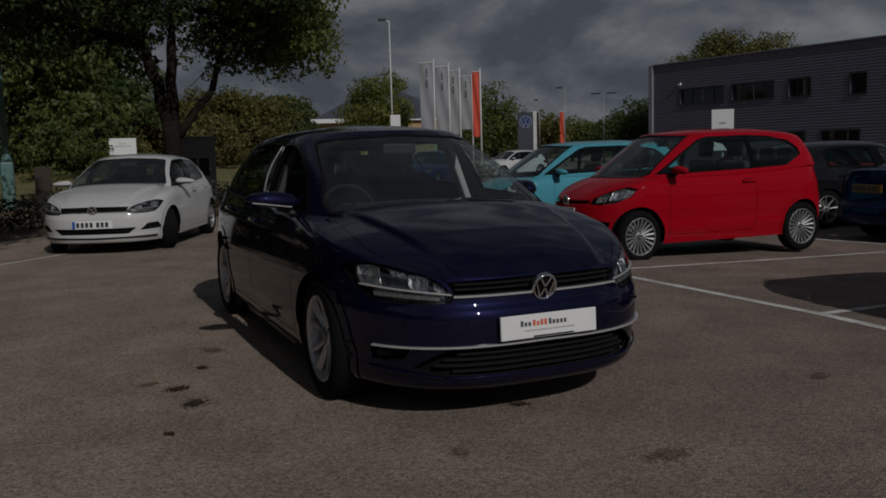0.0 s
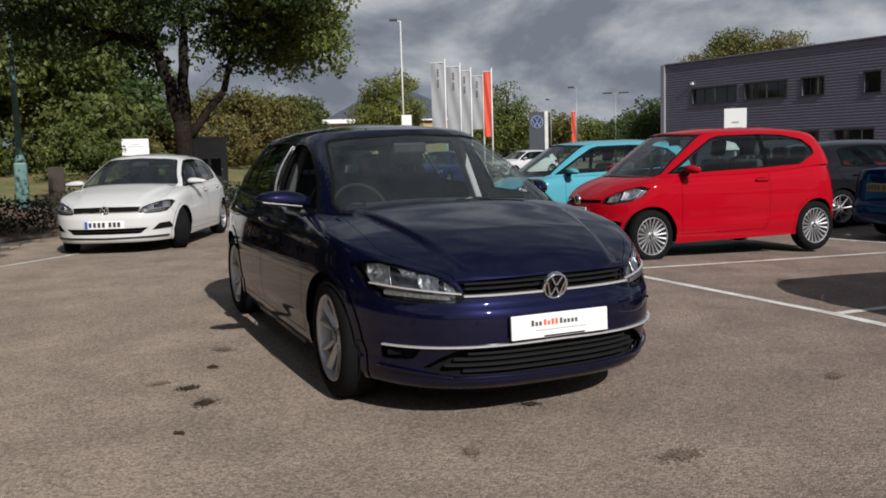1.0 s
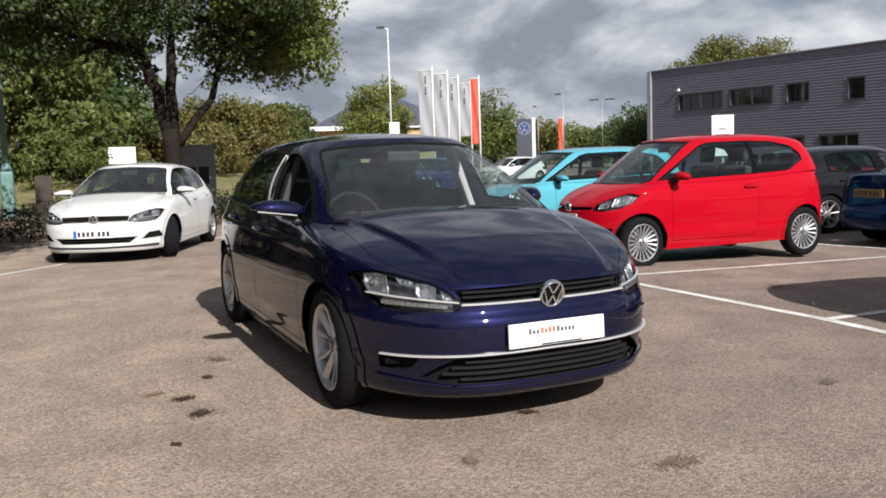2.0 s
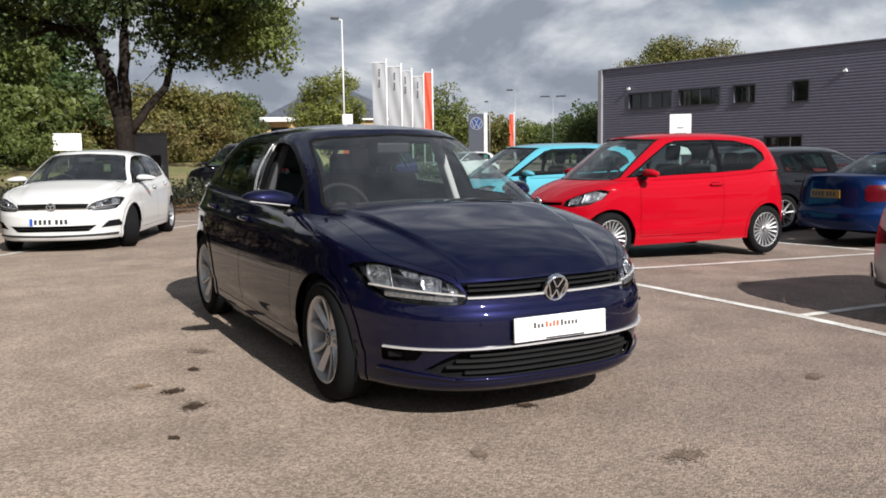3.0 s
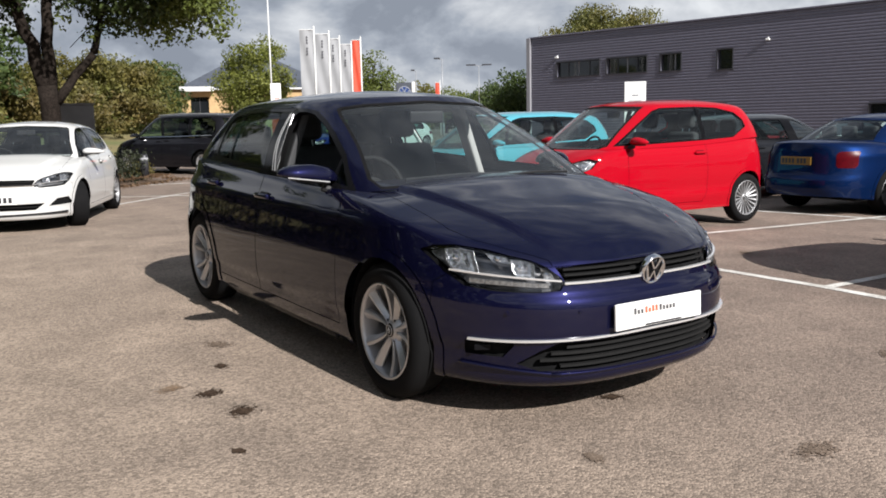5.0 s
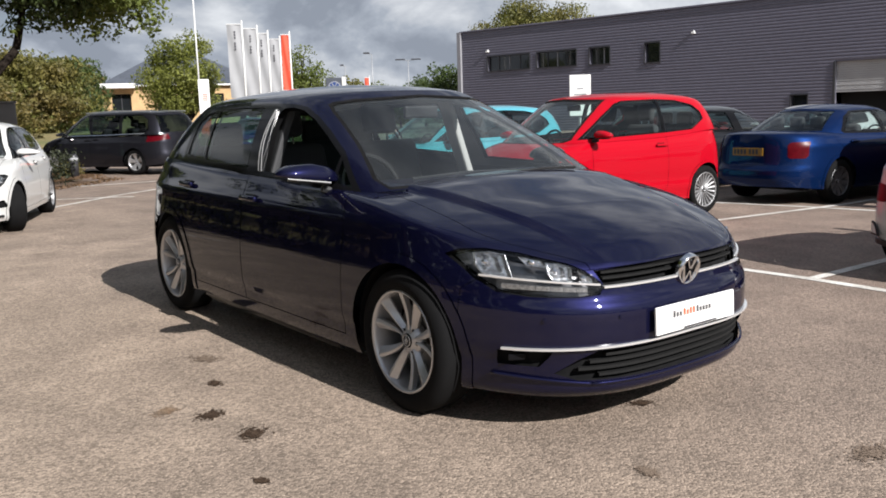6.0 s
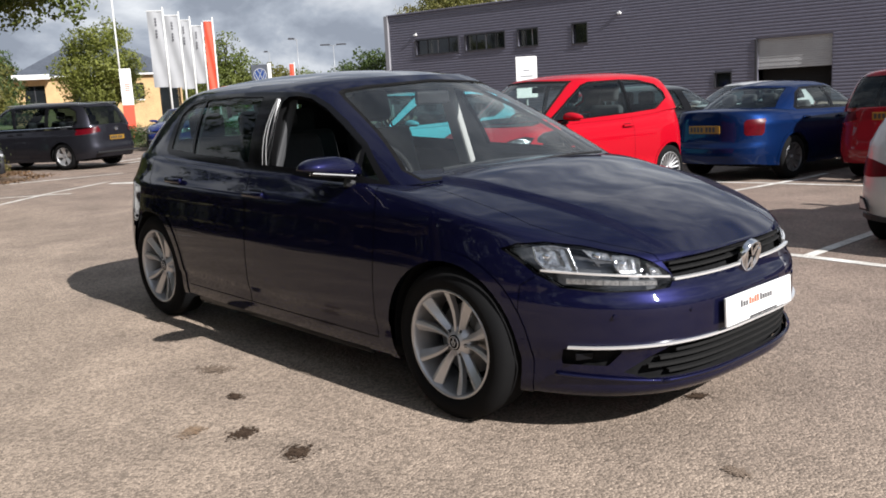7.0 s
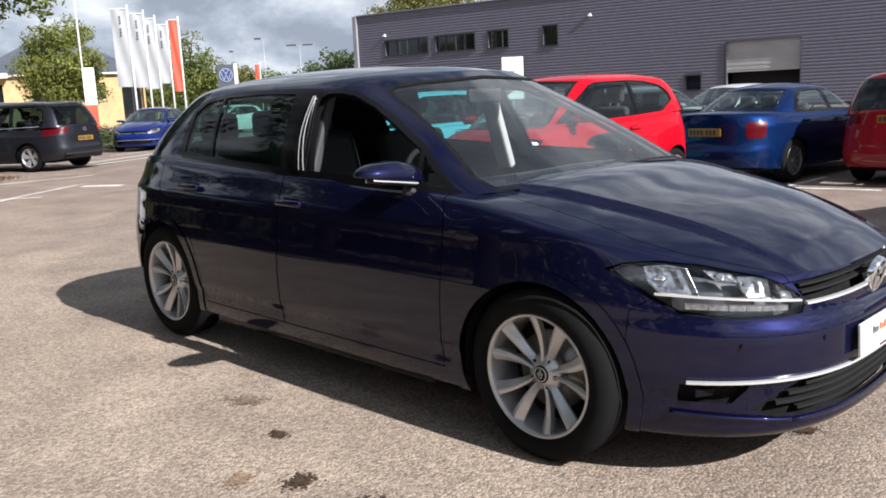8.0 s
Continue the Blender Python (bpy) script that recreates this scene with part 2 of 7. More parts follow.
def asphalt_mat():
    """Worn tarmac: pale aggregate chips in a brown-grey binder, broad stains, paler towards -x."""
    m = bpy.data.materials.new("worn_tarmac")
    m.use_nodes = True
    nt = m.node_tree
    N, L = nt.nodes.new, nt.links.new
    b = nt.nodes["Principled BSDF"]
    geo = N("ShaderNodeNewGeometry")

    def nz(sc, det, lo, hi, rough=0.5):
        n = N("ShaderNodeTexNoise"); n.inputs["Scale"].default_value = sc; n.inputs["Detail"].default_value = det; n.inputs["Roughness"].default_value = rough
        L(geo.outputs["Position"], n.inputs["Vector"])
        r = N("ShaderNodeMapRange"); r.inputs["From Min"].default_value, r.inputs["From Max"].default_value = lo, hi
        L(n.outputs["Fac"], r.inputs["Value"])
        return r.outputs[0], n.outputs["Fac"]

    def mx(a, bb, f, kind="MIX"):
        x = N("ShaderNodeMix"); x.data_type = "RGBA"; x.blend_type = kind
        for sock, v in (("A", a), ("B", bb), ("Factor", f)):
            if isinstance(v, tuple):
                x.inputs[sock].default_value = (*v, 1)
            elif isinstance(v, float):
                x.inputs[sock].default_value = v
            else:
                L(v, x.inputs[sock])
        return x.outputs["Result"]

    big, _ = nz(0.22, 3, 0.35, 0.68)
    mid, _ = nz(1.7, 5, 0.38, 0.7, 0.6)
    vor = N("ShaderNodeTexVoronoi"); vor.inputs["Scale"].default_value = 92; vor.feature = "F1"
    L(geo.outputs["Position"], vor.inputs["Vector"])
    sepc = N("ShaderNodeSeparateColor"); L(vor.outputs["Color"], sepc.inputs[0])
    chip = N("ShaderNodeMapRange"); chip.inputs["From Min"].default_value, chip.inputs["From Max"].default_value = 0.0, 1.0
    chip.inputs["To Min"].default_value, chip.inputs["To Max"].default_value = 0.52, 1.54
    L(sepc.outputs[0], chip.inputs["Value"])
    fine, ff = nz(210, 2, 0.3, 0.7)
    base = mx((0.335, 0.258, 0.205), (0.258, 0.199, 0.159), big)
    base = mx(base, (0.208, 0.160, 0.129), mid)
    patch, _ = nz(0.75, 4, 0.36, 0.66, 0.6)
    blot = N("ShaderNodeMapRange"); blot.inputs["To Min"].default_value, blot.inputs["To Max"].default_value = 0.90, 1.09
    L(patch, blot.inputs["Value"])
    base = mx(base, blot.outputs[0], 1.0, "MULTIPLY")
    # the tarmac is paler towards -x and darker towards +x
    sx = N("ShaderNodeSeparateXYZ"); L(geo.outputs["Position"], sx.inputs[0])
    lane = N("ShaderNodeMapRange"); lane.interpolation_type = "SMOOTHSTEP"
    lane.inputs["From Min"].default_value, lane.inputs["From Max"].default_value = -3.5, 3.5
    L(sx.outputs["X"], lane.inputs["Value"])
    base = mx(base, mx((1.10, 1.135, 1.10), (0.80, 0.795, 0.80), lane.outputs[0]), 1.0, "MULTIPLY")
    base = mx(base, chip.outputs[0], 0.8, "MULTIPLY")
    fr = N("ShaderNodeMapRange"); fr.inputs["To Min"].default_value, fr.inputs["To Max"].default_value = 0.6, 1.4
    L(fine, fr.inputs["Value"])
    base = mx(base, fr.outputs[0], 1.0, "MULTIPLY")
    L(base, b.inputs["Base Color"])
    b.inputs["Roughness"].default_value = 0.85
    b.inputs["Specular IOR Level"].default_value = 0.3
    bp = N("ShaderNodeBump"); bp.inputs["Distance"].default_value = 0.004; bp.inputs["Strength"].default_value = 0.9
    L(vor.outputs["Distance"], bp.inputs["Height"]); L(bp.outputs[0], b.inputs["Normal"])
    bp.invert = True
    return m


M["asphalt"] = asphalt_mat()

# ---- mesh helpers ----


def mesh_object(name, bm, material, parent=None, label="", smooth=False):
    me = bpy.data.meshes.new(name)
    bm.normal_update()
    bm.to_mesh(me)
    bm.free()
    ob = new(name, me)
    for mm in (material if isinstance(material, (list, tuple)) else [material]):
        me.materials.append(mm)
    if smooth:
        me.shade_smooth()
    if parent is not None:
        ob.parent = parent
    if label:
        ob["label"] = label
    return ob


def part(name, bm, material, parent, label="", smooth=False):
    return mesh_object(name, bm, material, parent, label, smooth)


def thing(name, m, label, category, group="", kind=""):
    ob = new(name)
    ob.matrix_basis = m
    ob.empty_display_size = 0.2
    return tagged(ob, label, category, group, kind)


def box_bm(sx, sy, sz, at=(0, 0, 0), bevel=0.0, segs=2, bm=None, m=None):
    """A box of that size, standing centred on `at` (its base), with rounded edges."""
    own = bmesh.new()
    bmesh.ops.create_cube(own, size=1.0, matrix=Matrix.Translation(Vector(at) + Vector((0, 0, sz / 2))) @ Matrix.Diagonal((sx, sy, sz, 1)))
    if bevel:
        bmesh.ops.bevel(own, geom=own.edges[:], offset=bevel, segments=segs, affect="EDGES", profile=0.5)
    if m is not None:
        own.transform(m)
    if bm is None:
        return own
    return join_bm(bm, own)


def join_bm(bm, other):
    me = bpy.data.meshes.new("join")
    other.to_mesh(me)
    other.free()
    bm.from_mesh(me)
    bpy.data.meshes.remove(me)
    return bm


def tube_bm(points, radii, sides=10, bm=None, caps=True):
    """A tube through points, with a radius at each."""
    bm = bm or bmesh.new()
    pts = [Vector(p) for p in points]
    if not isinstance(radii, (list, tuple)):
        radii = [radii] * len(pts)
    rings, ref = [], None
    for i, p in enumerate(pts):
        d = (pts[min(i + 1, len(pts) - 1)] - pts[max(i - 1, 0)]).normalized()
        if ref is None:
            ref = d.orthogonal().normalized()
        a = (ref - d * ref.dot(d)).normalized()
        ref = a
        b = d.cross(a)
        rings.append([bm.verts.new(p + (a * math.cos(k * math.tau / sides) + b * math.sin(k * math.tau / sides)) * radii[i]) for k in range(sides)])
    for r0, r1 in zip(rings, rings[1:]):
        for k in range(sides):
            bm.faces.new((r0[k], r0[(k + 1) % sides], r1[(k + 1) % sides], r1[k]))
    if caps:
        bm.faces.new(rings[0][::-1])
        bm.faces.new(rings[-1])
    return bm


def lathe_bm(profile, sides=40, axis="X", bm=None, closed=False):
    """Turns a profile of (along, radius) round an axis."""
    bm = bm or bmesh.new()
    rings = []
    for a, r in profile:
        ring = []
        for k in range(sides):
            c, s = math.cos(k * math.tau / sides) * r, math.sin(k * math.tau / sides) * r
            ring.append(bm.verts.new((a, c, s) if axis == "X" else (c, s, a) if axis == "Z" else (c, a, s)))
        rings.append(ring)
    pairs = list(zip(rings, rings[1:])) + ([(rings[-1], rings[0])] if closed else [])
    for r0, r1 in pairs:
        for k in range(sides):
            bm.faces.new((r0[k], r0[(k + 1) % sides], r1[(k + 1) % sides], r1[k]))
    return bm


def prism_bm(outline, y0, y1, bm=None):
    """A prism on an outline of (x, z), between two y."""
    bm = bm or bmesh.new()
    a = [bm.verts.new((x, y0, z)) for x, z in outline]
    b = [bm.verts.new((x, y1, z)) for x, z in outline]
    n = len(a)
    for i in range(n):
        bm.faces.new((a[i], a[(i + 1) % n], b[(i + 1) % n], b[i]))
    bm.faces.new(a[::-1])
    bm.faces.new(b)
    return bm

# ---- ground, kerbs, lines ----


def gz(x, y):
    """The tarmac's height: a faint swell round the parked car, and a fall towards the far bays."""
    win = math.exp(-0.5 * ((x - 0.0) / 3.0) ** 2)
    fall = -0.022 * min(max(x - 2.0, 0.0), 7.0) * (1.0 if y < 14 else max(0.0, 1 - (y - 14) / 4))
    return fall + win * (0.035 * math.exp(-0.5 * ((y - 2.5) / 2.2) ** 2) - 0.03 * math.exp(-0.5 * ((y + 3.0) / 2.2) ** 2))


def ground_sheet():
    near = np.arange(-9, 9.01, 0.5)
    far = np.array([10, 12, 15, 20, 27, 36, 50, 80, 130, 220, 400, 900, 1800])
    axis = np.concatenate([-far[::-1], near, far])
    bm = bmesh.new()
    rows = [[bm.verts.new((x, y, gz(x, y))) for x in axis] for y in axis]
    for r0, r1 in zip(rows, rows[1:]):
        for i in range(len(axis) - 1):
            bm.faces.new((r0[i], r0[i + 1], r1[i + 1], r1[i]))
    ob = mesh_object("ground", bm, M["asphalt"], smooth=True)
    return tagged(ob, "worn brown-grey tarmac of a car park with pale aggregate", "ground", kind="structure")


ground_sheet()


def line(name, a, b, width=0.09, label="worn white painted bay line on tarmac"):
    a, b = Vector((*a, 0)), Vector((*b, 0))
    d = (b - a).normalized()
    n = Vector((-d.y, d.x, 0)) * width / 2
    steps = max(1, int((b - a).length / 0.3))
    bm = bmesh.new()
    prev = None
    for i in range(steps + 1):
        p = a.lerp(b, i / steps)
        w = n * (1 + 0.16 * noise.noise(p * 3.0))
        row = [bm.verts.new((*(p + w).xy, gz(p.x, p.y) + 0.005)), bm.verts.new((*(p - w).xy, gz(p.x, p.y) + 0.005))]
        if prev:
            bm.faces.new((prev[0], prev[1], row[1], row[0]))
        prev = row
    return tagged(mesh_object(name, bm, M["line"]), label, "road marking", group="bay lines", kind="structure")


for a, b in (((3.02, 1.84), (3.09, -0.97)), ((3.09, -0.97), (2.88, -4.19)), ((3.11, -0.99), (8.42, -0.79)), ((3.22, 1.8), (8.36, 1.78)), ((8.36, 1.78), (9.87, 1.77)), ((7.92, 3.75), (8.28, 1.9)), ((8.28, 1.9), (8.42, 0.52)), ((3.34, 4.57), (8.02, 4.72)), ((-3.4, 5.85), (0.55, 10.35)), ((0.55, 10.35), (4.15, 13.9)),
             ((0.6, 12.25), (2.2, 11.3))):
    line("bay_line", a, b)
line("bay_line", (3.55, 12.95), (4.05, 12.35), 0.28, "short white painted block of a lane marking")
for a, b in (((6.2, 18.6), (9.4, 20.6)), ((5.9, 19.4), (10.2, 22.2)), ((8.6, 22.8), (11.6, 24.2)), ((2.2, 15.2), (4.9, 15.6))):
    line("lane_line", a, b, 0.14, "worn white lane marking near the exit road")


def stain(x, y, rx, ry, turn, material, label, seed):
    """A drip soaked into the chippings: many small ragged flecks, thick in the middle."""
    rng = np.random.default_rng(seed)
    bm = bmesh.new()
    ct, st = math.cos(turn), math.sin(turn)
    for k in range(330):
        r, a = abs(rng.normal(0, 0.55)), rng.uniform(0, math.tau)
        px, py = rx * r * math.cos(a), ry * r * math.sin(a)
        cx, cy = x + px * ct - py * st, y + px * st + py * ct
        s = rng.uniform(0.003, 0.008) * (1.25 - 0.5 * min(r, 1.3))
        z = gz(cx, cy) + 0.0025 + 0.000012 * k
        ring = [bm.verts.new((cx + s * rng.uniform(0.7, 1.3) * math.cos(q * math.tau / 7), cy + s * rng.uniform(0.7, 1.3) * math.sin(q * math.tau / 7), z)) for q in range(7)]
        bm.faces.new(ring)
    return tagged(mesh_object("stain", bm, material), label, "stain", group="stains on the tarmac", kind="structure")


OIL = "dark oil drip stain soaked into the tarmac"
for i, (x, y, rx, ry) in enumerate(((-1.53, -0.79, 0.075, 0.06), (-1.49, -1.12, 0.08, 0.065), (-1.33, -0.38, 0.045, 0.03),
                                    (-1.67, -1.56, 0.03, 0.02), (-0.02, -1.93, 0.05, 0.035))):
    stain(x, y, rx, ry, i * 0.7, M["stain"], OIL, i)
stain(-1.66, -0.61, 0.07, 0.05, 0.4, M["rust_stain"], "rust-coloured stain on the tarmac", 40)
for i, (x, y, rx, ry) in enumerate(((0.17, -2.85, 0.16, 0.10), (4.1, 0.5, 0.22, 0.12), (-1.2, 0.05, 0.1, 0.07), (2.3, -3.2, 0.18, 0.1), (1.66, -2.28, 0.10, 0.055), (-0.58, -2.41, 0.05, 0.03))):
    stain(x, y, rx, ry, i * 0.9, M["faint_stain"], "faint dark patch on the tarmac", 50 + i)

# ---- car materials ----
M["night_blue"] = paint("night_blue_metallic", (0.0052, 0.0056, 0.0265), 0.35, 0.40, 1.0, 0.55, 1.44)
M["red_paint"] = paint("bright_red_paint", (0.36, 0.0025, 0.011), 0.03, 0.4, 0.55)
M["white_paint"] = paint("white_paint", (0.57, 0.57, 0.555), 0.02, 0.4)
M["turquoise"] = paint("turquoise_paint", (0.09, 0.34, 0.42), 0.05, 0.4)
M["dark_grey_paint"] = paint("dark_grey_metallic", (0.022, 0.022, 0.028), 0.25, 0.4, 0.6, 0.6)
M["mid_blue"] = paint("mid_blue_metallic", (0.0035, 0.015, 0.064), 0.25, 0.42, 0.55, 0.5)
M["bright_blue"] = paint("bright_blue_paint", (0.006, 0.014, 0.090), 0.1, 0.35)
M["black_paint"] = paint("black_paint", (0.010, 0.010, 0.012), 0.1, 0.3)
M["silver_paint"] = paint("pale_silver_metallic", (0.50, 0.50, 0.50), 0.15, 0.45, 0.6, 0.35)
M["maroon"] = paint("dark_red_paint", (0.20, 0.012, 0.018), 0.1, 0.35)
M["yellow_paint"] = paint("yellow_green_paint", (0.20, 0.175, 0.03), 0.05, 0.4)
M["tyre"] = mat("tyre_rubber", (0.0075, 0.0075, 0.008), 0.85, vary=0.4, scale=9, spec=0.08, other=(0.012, 0.0118, 0.0115), bump=0.0006, bump_scale=160)
M["alloy"] = mat("silver_alloy", (0.56, 0.56, 0.57), 0.38, 0.75, vary=0.15, scale=14)
M["alloy_mid"] = mat("grey_silver_alloy", (0.30, 0.30, 0.305), 0.5, 0.6, vary=0.2, scale=14)
# alloy darkened in its colour, as if the wheel stood in shade
M["alloy_dark"] = mat("shaded_alloy", (0.16, 0.16, 0.165), 0.45, 0.7, vary=0.25, scale=14)
M["disc"] = mat("brake_disc", (0.28, 0.27, 0.26), 0.4, 0.9, vary=0.3, scale=30)
M["chrome"] = mat("chrome", (0.80, 0.80, 0.81), 0.08, 1.0, vary=0.05, scale=20)
M["satin"] = mat("satin_silver_strip", (0.80, 0.80, 0.80), 0.18, 0.6, vary=0.05, scale=20)
M["leather"] = mat("black_leather", (0.014, 0.014, 0.014), 0.7, spec=0.12, vary=0.2, scale=20, bump=0.0004, bump_scale=300)
M["plastic"] = mat("black_plastic", (0.018, 0.018, 0.019), 0.55, spec=0.3, vary=0.25, scale=10, fine=0.1, fine_scale=200)
M["gloss_black"] = mat("gloss_black_trim", (0.006, 0.006, 0.007), 0.10, spec=0.10, fine=0.05)
M["cavity"] = mat("dark_cavity", (0.011, 0.011, 0.0115), 0.95, spec=0.04, fine=0.2, fine_scale=30)
M["seat"] = mat("dark_seat_cloth", (0.032, 0.032, 0.034), 0.9, vary=0.3, scale=20, fine=0.25, fine_scale=300, bump=0.001, bump_scale=300)
M["dash"] = mat("charcoal_dashboard", (0.034, 0.035, 0.037), 0.65, vary=0.2, scale=12, bump=0.0006, bump_scale=400)
M["headliner"] = mat("pale_grey_headliner", (0.42, 0.41, 0.40), 0.9, vary=0.12, scale=8, fine=0.06, fine_scale=300)
M["plate_white"] = mat("white_plate", (0.82, 0.82, 0.80), 0.35, vary=0.06, scale=10)
M["plate_yellow"] = mat("yellow_plate", (0.25, 0.135, 0.012), 0.4, vary=0.15, scale=10)
M["plate_blue"] = mat("blue_plate_band", (0.02, 0.08, 0.40), 0.4, fine=0.05)
M["print_black"] = mat("black_print", (0.03, 0.03, 0.035), 0.5, fine=0.05)
M["print_red"] = mat("orange_red_print", (0.70, 0.12, 0.06), 0.5, fine=0.05)
M["print_mid"] = mat("dark_grey_print", (0.075, 0.072, 0.075), 0.5, fine=0.05)
M["print_grey"] = mat("grey_print", (0.50, 0.46, 0.45), 0.5, fine=0.05)
M["tail_red"] = mat("red_lamp_lens", (0.085, 0.002, 0.006), 0.3, spec=0.10, vary=0.5, scale=22, other=(0.025, 0.001, 0.002))
M["lamp_white"] = mat("daytime_running_lamp", (0.50, 0.505, 0.51), 0.32, 0.8, coat=0.2, vary=0.7, scale=70, other=(0.14, 0.145, 0.15))
M["reflector"] = mat("lamp_reflector", (0.66, 0.67, 0.68), 0.22, 0.9, vary=0.9, scale=50, other=(0.13, 0.13, 0.14), bump=0.002, bump_scale=90)
M["lamp_inside"] = mat("dark_lamp_housing", (0.16, 0.16, 0.165), 0.28, 0.8, vary=0.5, scale=25, other=(0.05, 0.05, 0.055))
M["glass_screen"] = glass("green_tint_windscreen", (0.84, 0.91, 0.90), base=0.085, dust=0.020)
M["glass_tinted"] = glass("dark_tinted_glass", (0.16, 0.21, 0.21))
M["glass_side"] = glass("green_tint_side_glass", (0.70, 0.83, 0.80), base=0.075)
M["glass_dark"] = glass("privacy_glass", (0.36, 0.56, 0.52))
M["lens"] = glass("clear_lamp_lens", (0.93, 0.94, 0.95), base=0.05)

# ---- car bodies ----


def smooth_table(pts):
    """A smooth curve through (x, y) points, without overshoot."""
    xs, ys = np.array([p[0] for p in pts], float), np.array([p[1] for p in pts], float)
    h, dl = np.diff(xs), np.diff(ys) / np.diff(xs)
    m = np.zeros(len(xs))
    m[0], m[-1] = dl[0], dl[-1]
    for i in range(1, len(xs) - 1):
        if dl[i - 1] * dl[i] > 0:
            w1, w2 = 2 * h[i] + h[i - 1], h[i] + 2 * h[i - 1]
            m[i] = (w1 + w2) / (w1 / dl[i - 1] + w2 / dl[i])

    def f(x):
        x = np.clip(x, xs[0], xs[-1])
        i = np.clip(np.searchsorted(xs, x) - 1, 0, len(xs) - 2)
        t = (x - xs[i]) / h[i]
        return ys[i] * (1 + 2 * t) * (1 - t) ** 2 + m[i] * h[i] * t * (1 - t) ** 2 + ys[i + 1] * t * t * (3 - 2 * t) + m[i + 1] * h[i] * t * t * (t - 1)
    return f


def grid_polys(P):
    """The four-cornered faces of a grid of points, each corner with its smooth normal."""
    S, T = P.shape[:2]
    N = np.zeros_like(P)
    f = np.cross(P[1:, 1:] - P[:-1, :-1], P[:-1, 1:] - P[1:, :-1])
    for di, dj in ((0, 0), (1, 0), (0, 1), (1, 1)):
        N[di:S - 1 + di, dj:T - 1 + dj] += f
    N[np.abs(P[:, :, 0]) < 1e-6, 0] = 0
    N /= np.linalg.norm(N, axis=2)[:, :, None] + 1e-12
    Q = np.concatenate([P, N], axis=2)
    out = []
    for i in range(S - 1):
        for j in range(T - 1):
            if np.linalg.norm(f[i, j]) > 1e-9:
                out.append(np.array((Q[i, j], Q[i + 1, j], Q[i + 1, j + 1], Q[i, j + 1])))
    return out


def split_poly(q, sd):
    """Splits a face by the signs of its corners' distances."""
    pos, neg = [], []
    n = len(q)
    for k in range(n):
        a, b, da, db = q[k], q[(k + 1) % n], sd[k], sd[(k + 1) % n]
        if da >= 0:
            pos.append(a)
        if da <= 0:
            neg.append(a)
        if da * db < 0:
            c = a + (b - a) * (da / (da - db))
            pos.append(c)
            neg.append(c)
    return np.array(pos), np.array(neg)


def cut(polys, outline, ax, keep):
    """Cuts faces along an outline given in two of the axes; only faces whose centre passes keep()."""
    i, j = ax
    polys = list(polys)
    span = lambda q: (q[:, i].min(), q[:, j].min(), q[:, i].max(), q[:, j].max())
    box = np.array([span(q) for q in polys])
    n = len(outline)
    for k in range(n):
        a, b = np.array(outline[k], float), np.array(outline[(k + 1) % n], float)
        lo, hi = np.minimum(a, b) - 1e-5, np.maximum(a, b) + 1e-5
        d = b - a
        ln = math.hypot(*d)
        if ln < 1e-7:
            continue
        nrm = np.array((-d[1], d[0])) / ln
        hit = np.nonzero((box[:, 0] <= hi[0]) & (box[:, 2] >= lo[0]) & (box[:, 1] <= hi[1]) & (box[:, 3] >= lo[1]))[0]
        extra = []
        for h in hit:
            q = polys[h]
            sd = (q[:, i] - a[0]) * nrm[0] + (q[:, j] - a[1]) * nrm[1]
            sd[np.abs(sd) < 1e-6] = 0
            if sd.min() >= 0 or sd.max() <= 0 or not keep(q[:, :3].mean(0)):
                continue
            p, m = split_poly(q, sd)
            if len(p) > 2 and len(m) > 2:
                polys[h] = p
                box[h] = span(p)
                polys.append(m)
                extra.append(span(m))
        if extra:
            box = np.vstack([box, np.array(extra)])
    return polys


def inside(pt, outline):
    x, y = pt
    r = False
    n = len(outline)
    for k in range(n):
        (x0, y0), (x1, y1) = outline[k], outline[(k + 1) % n]
        if (y0 > y) != (y1 > y) and x < (x1 - x0) * (y - y0) / (y1 - y0) + x0:
            r = not r
    return r


def sort_polys(polys, regions):
    """Cuts the faces along all regions (name, outline, axes, keep) and sorts them; the first that holds a face takes it."""
    for _, outline, ax, keep in regions:
        polys = cut(polys, outline, ax, keep)
    out = {"rest": []}
    for q in polys:
        c = q[:, :3].mean(0)
        for name, outline, ax, keep in regions:
            if keep(c) and inside((c[ax[0]], c[ax[1]]), outline):
                out.setdefault(name, []).append(q)
                break
        else:
            out["rest"].append(q)
    return out


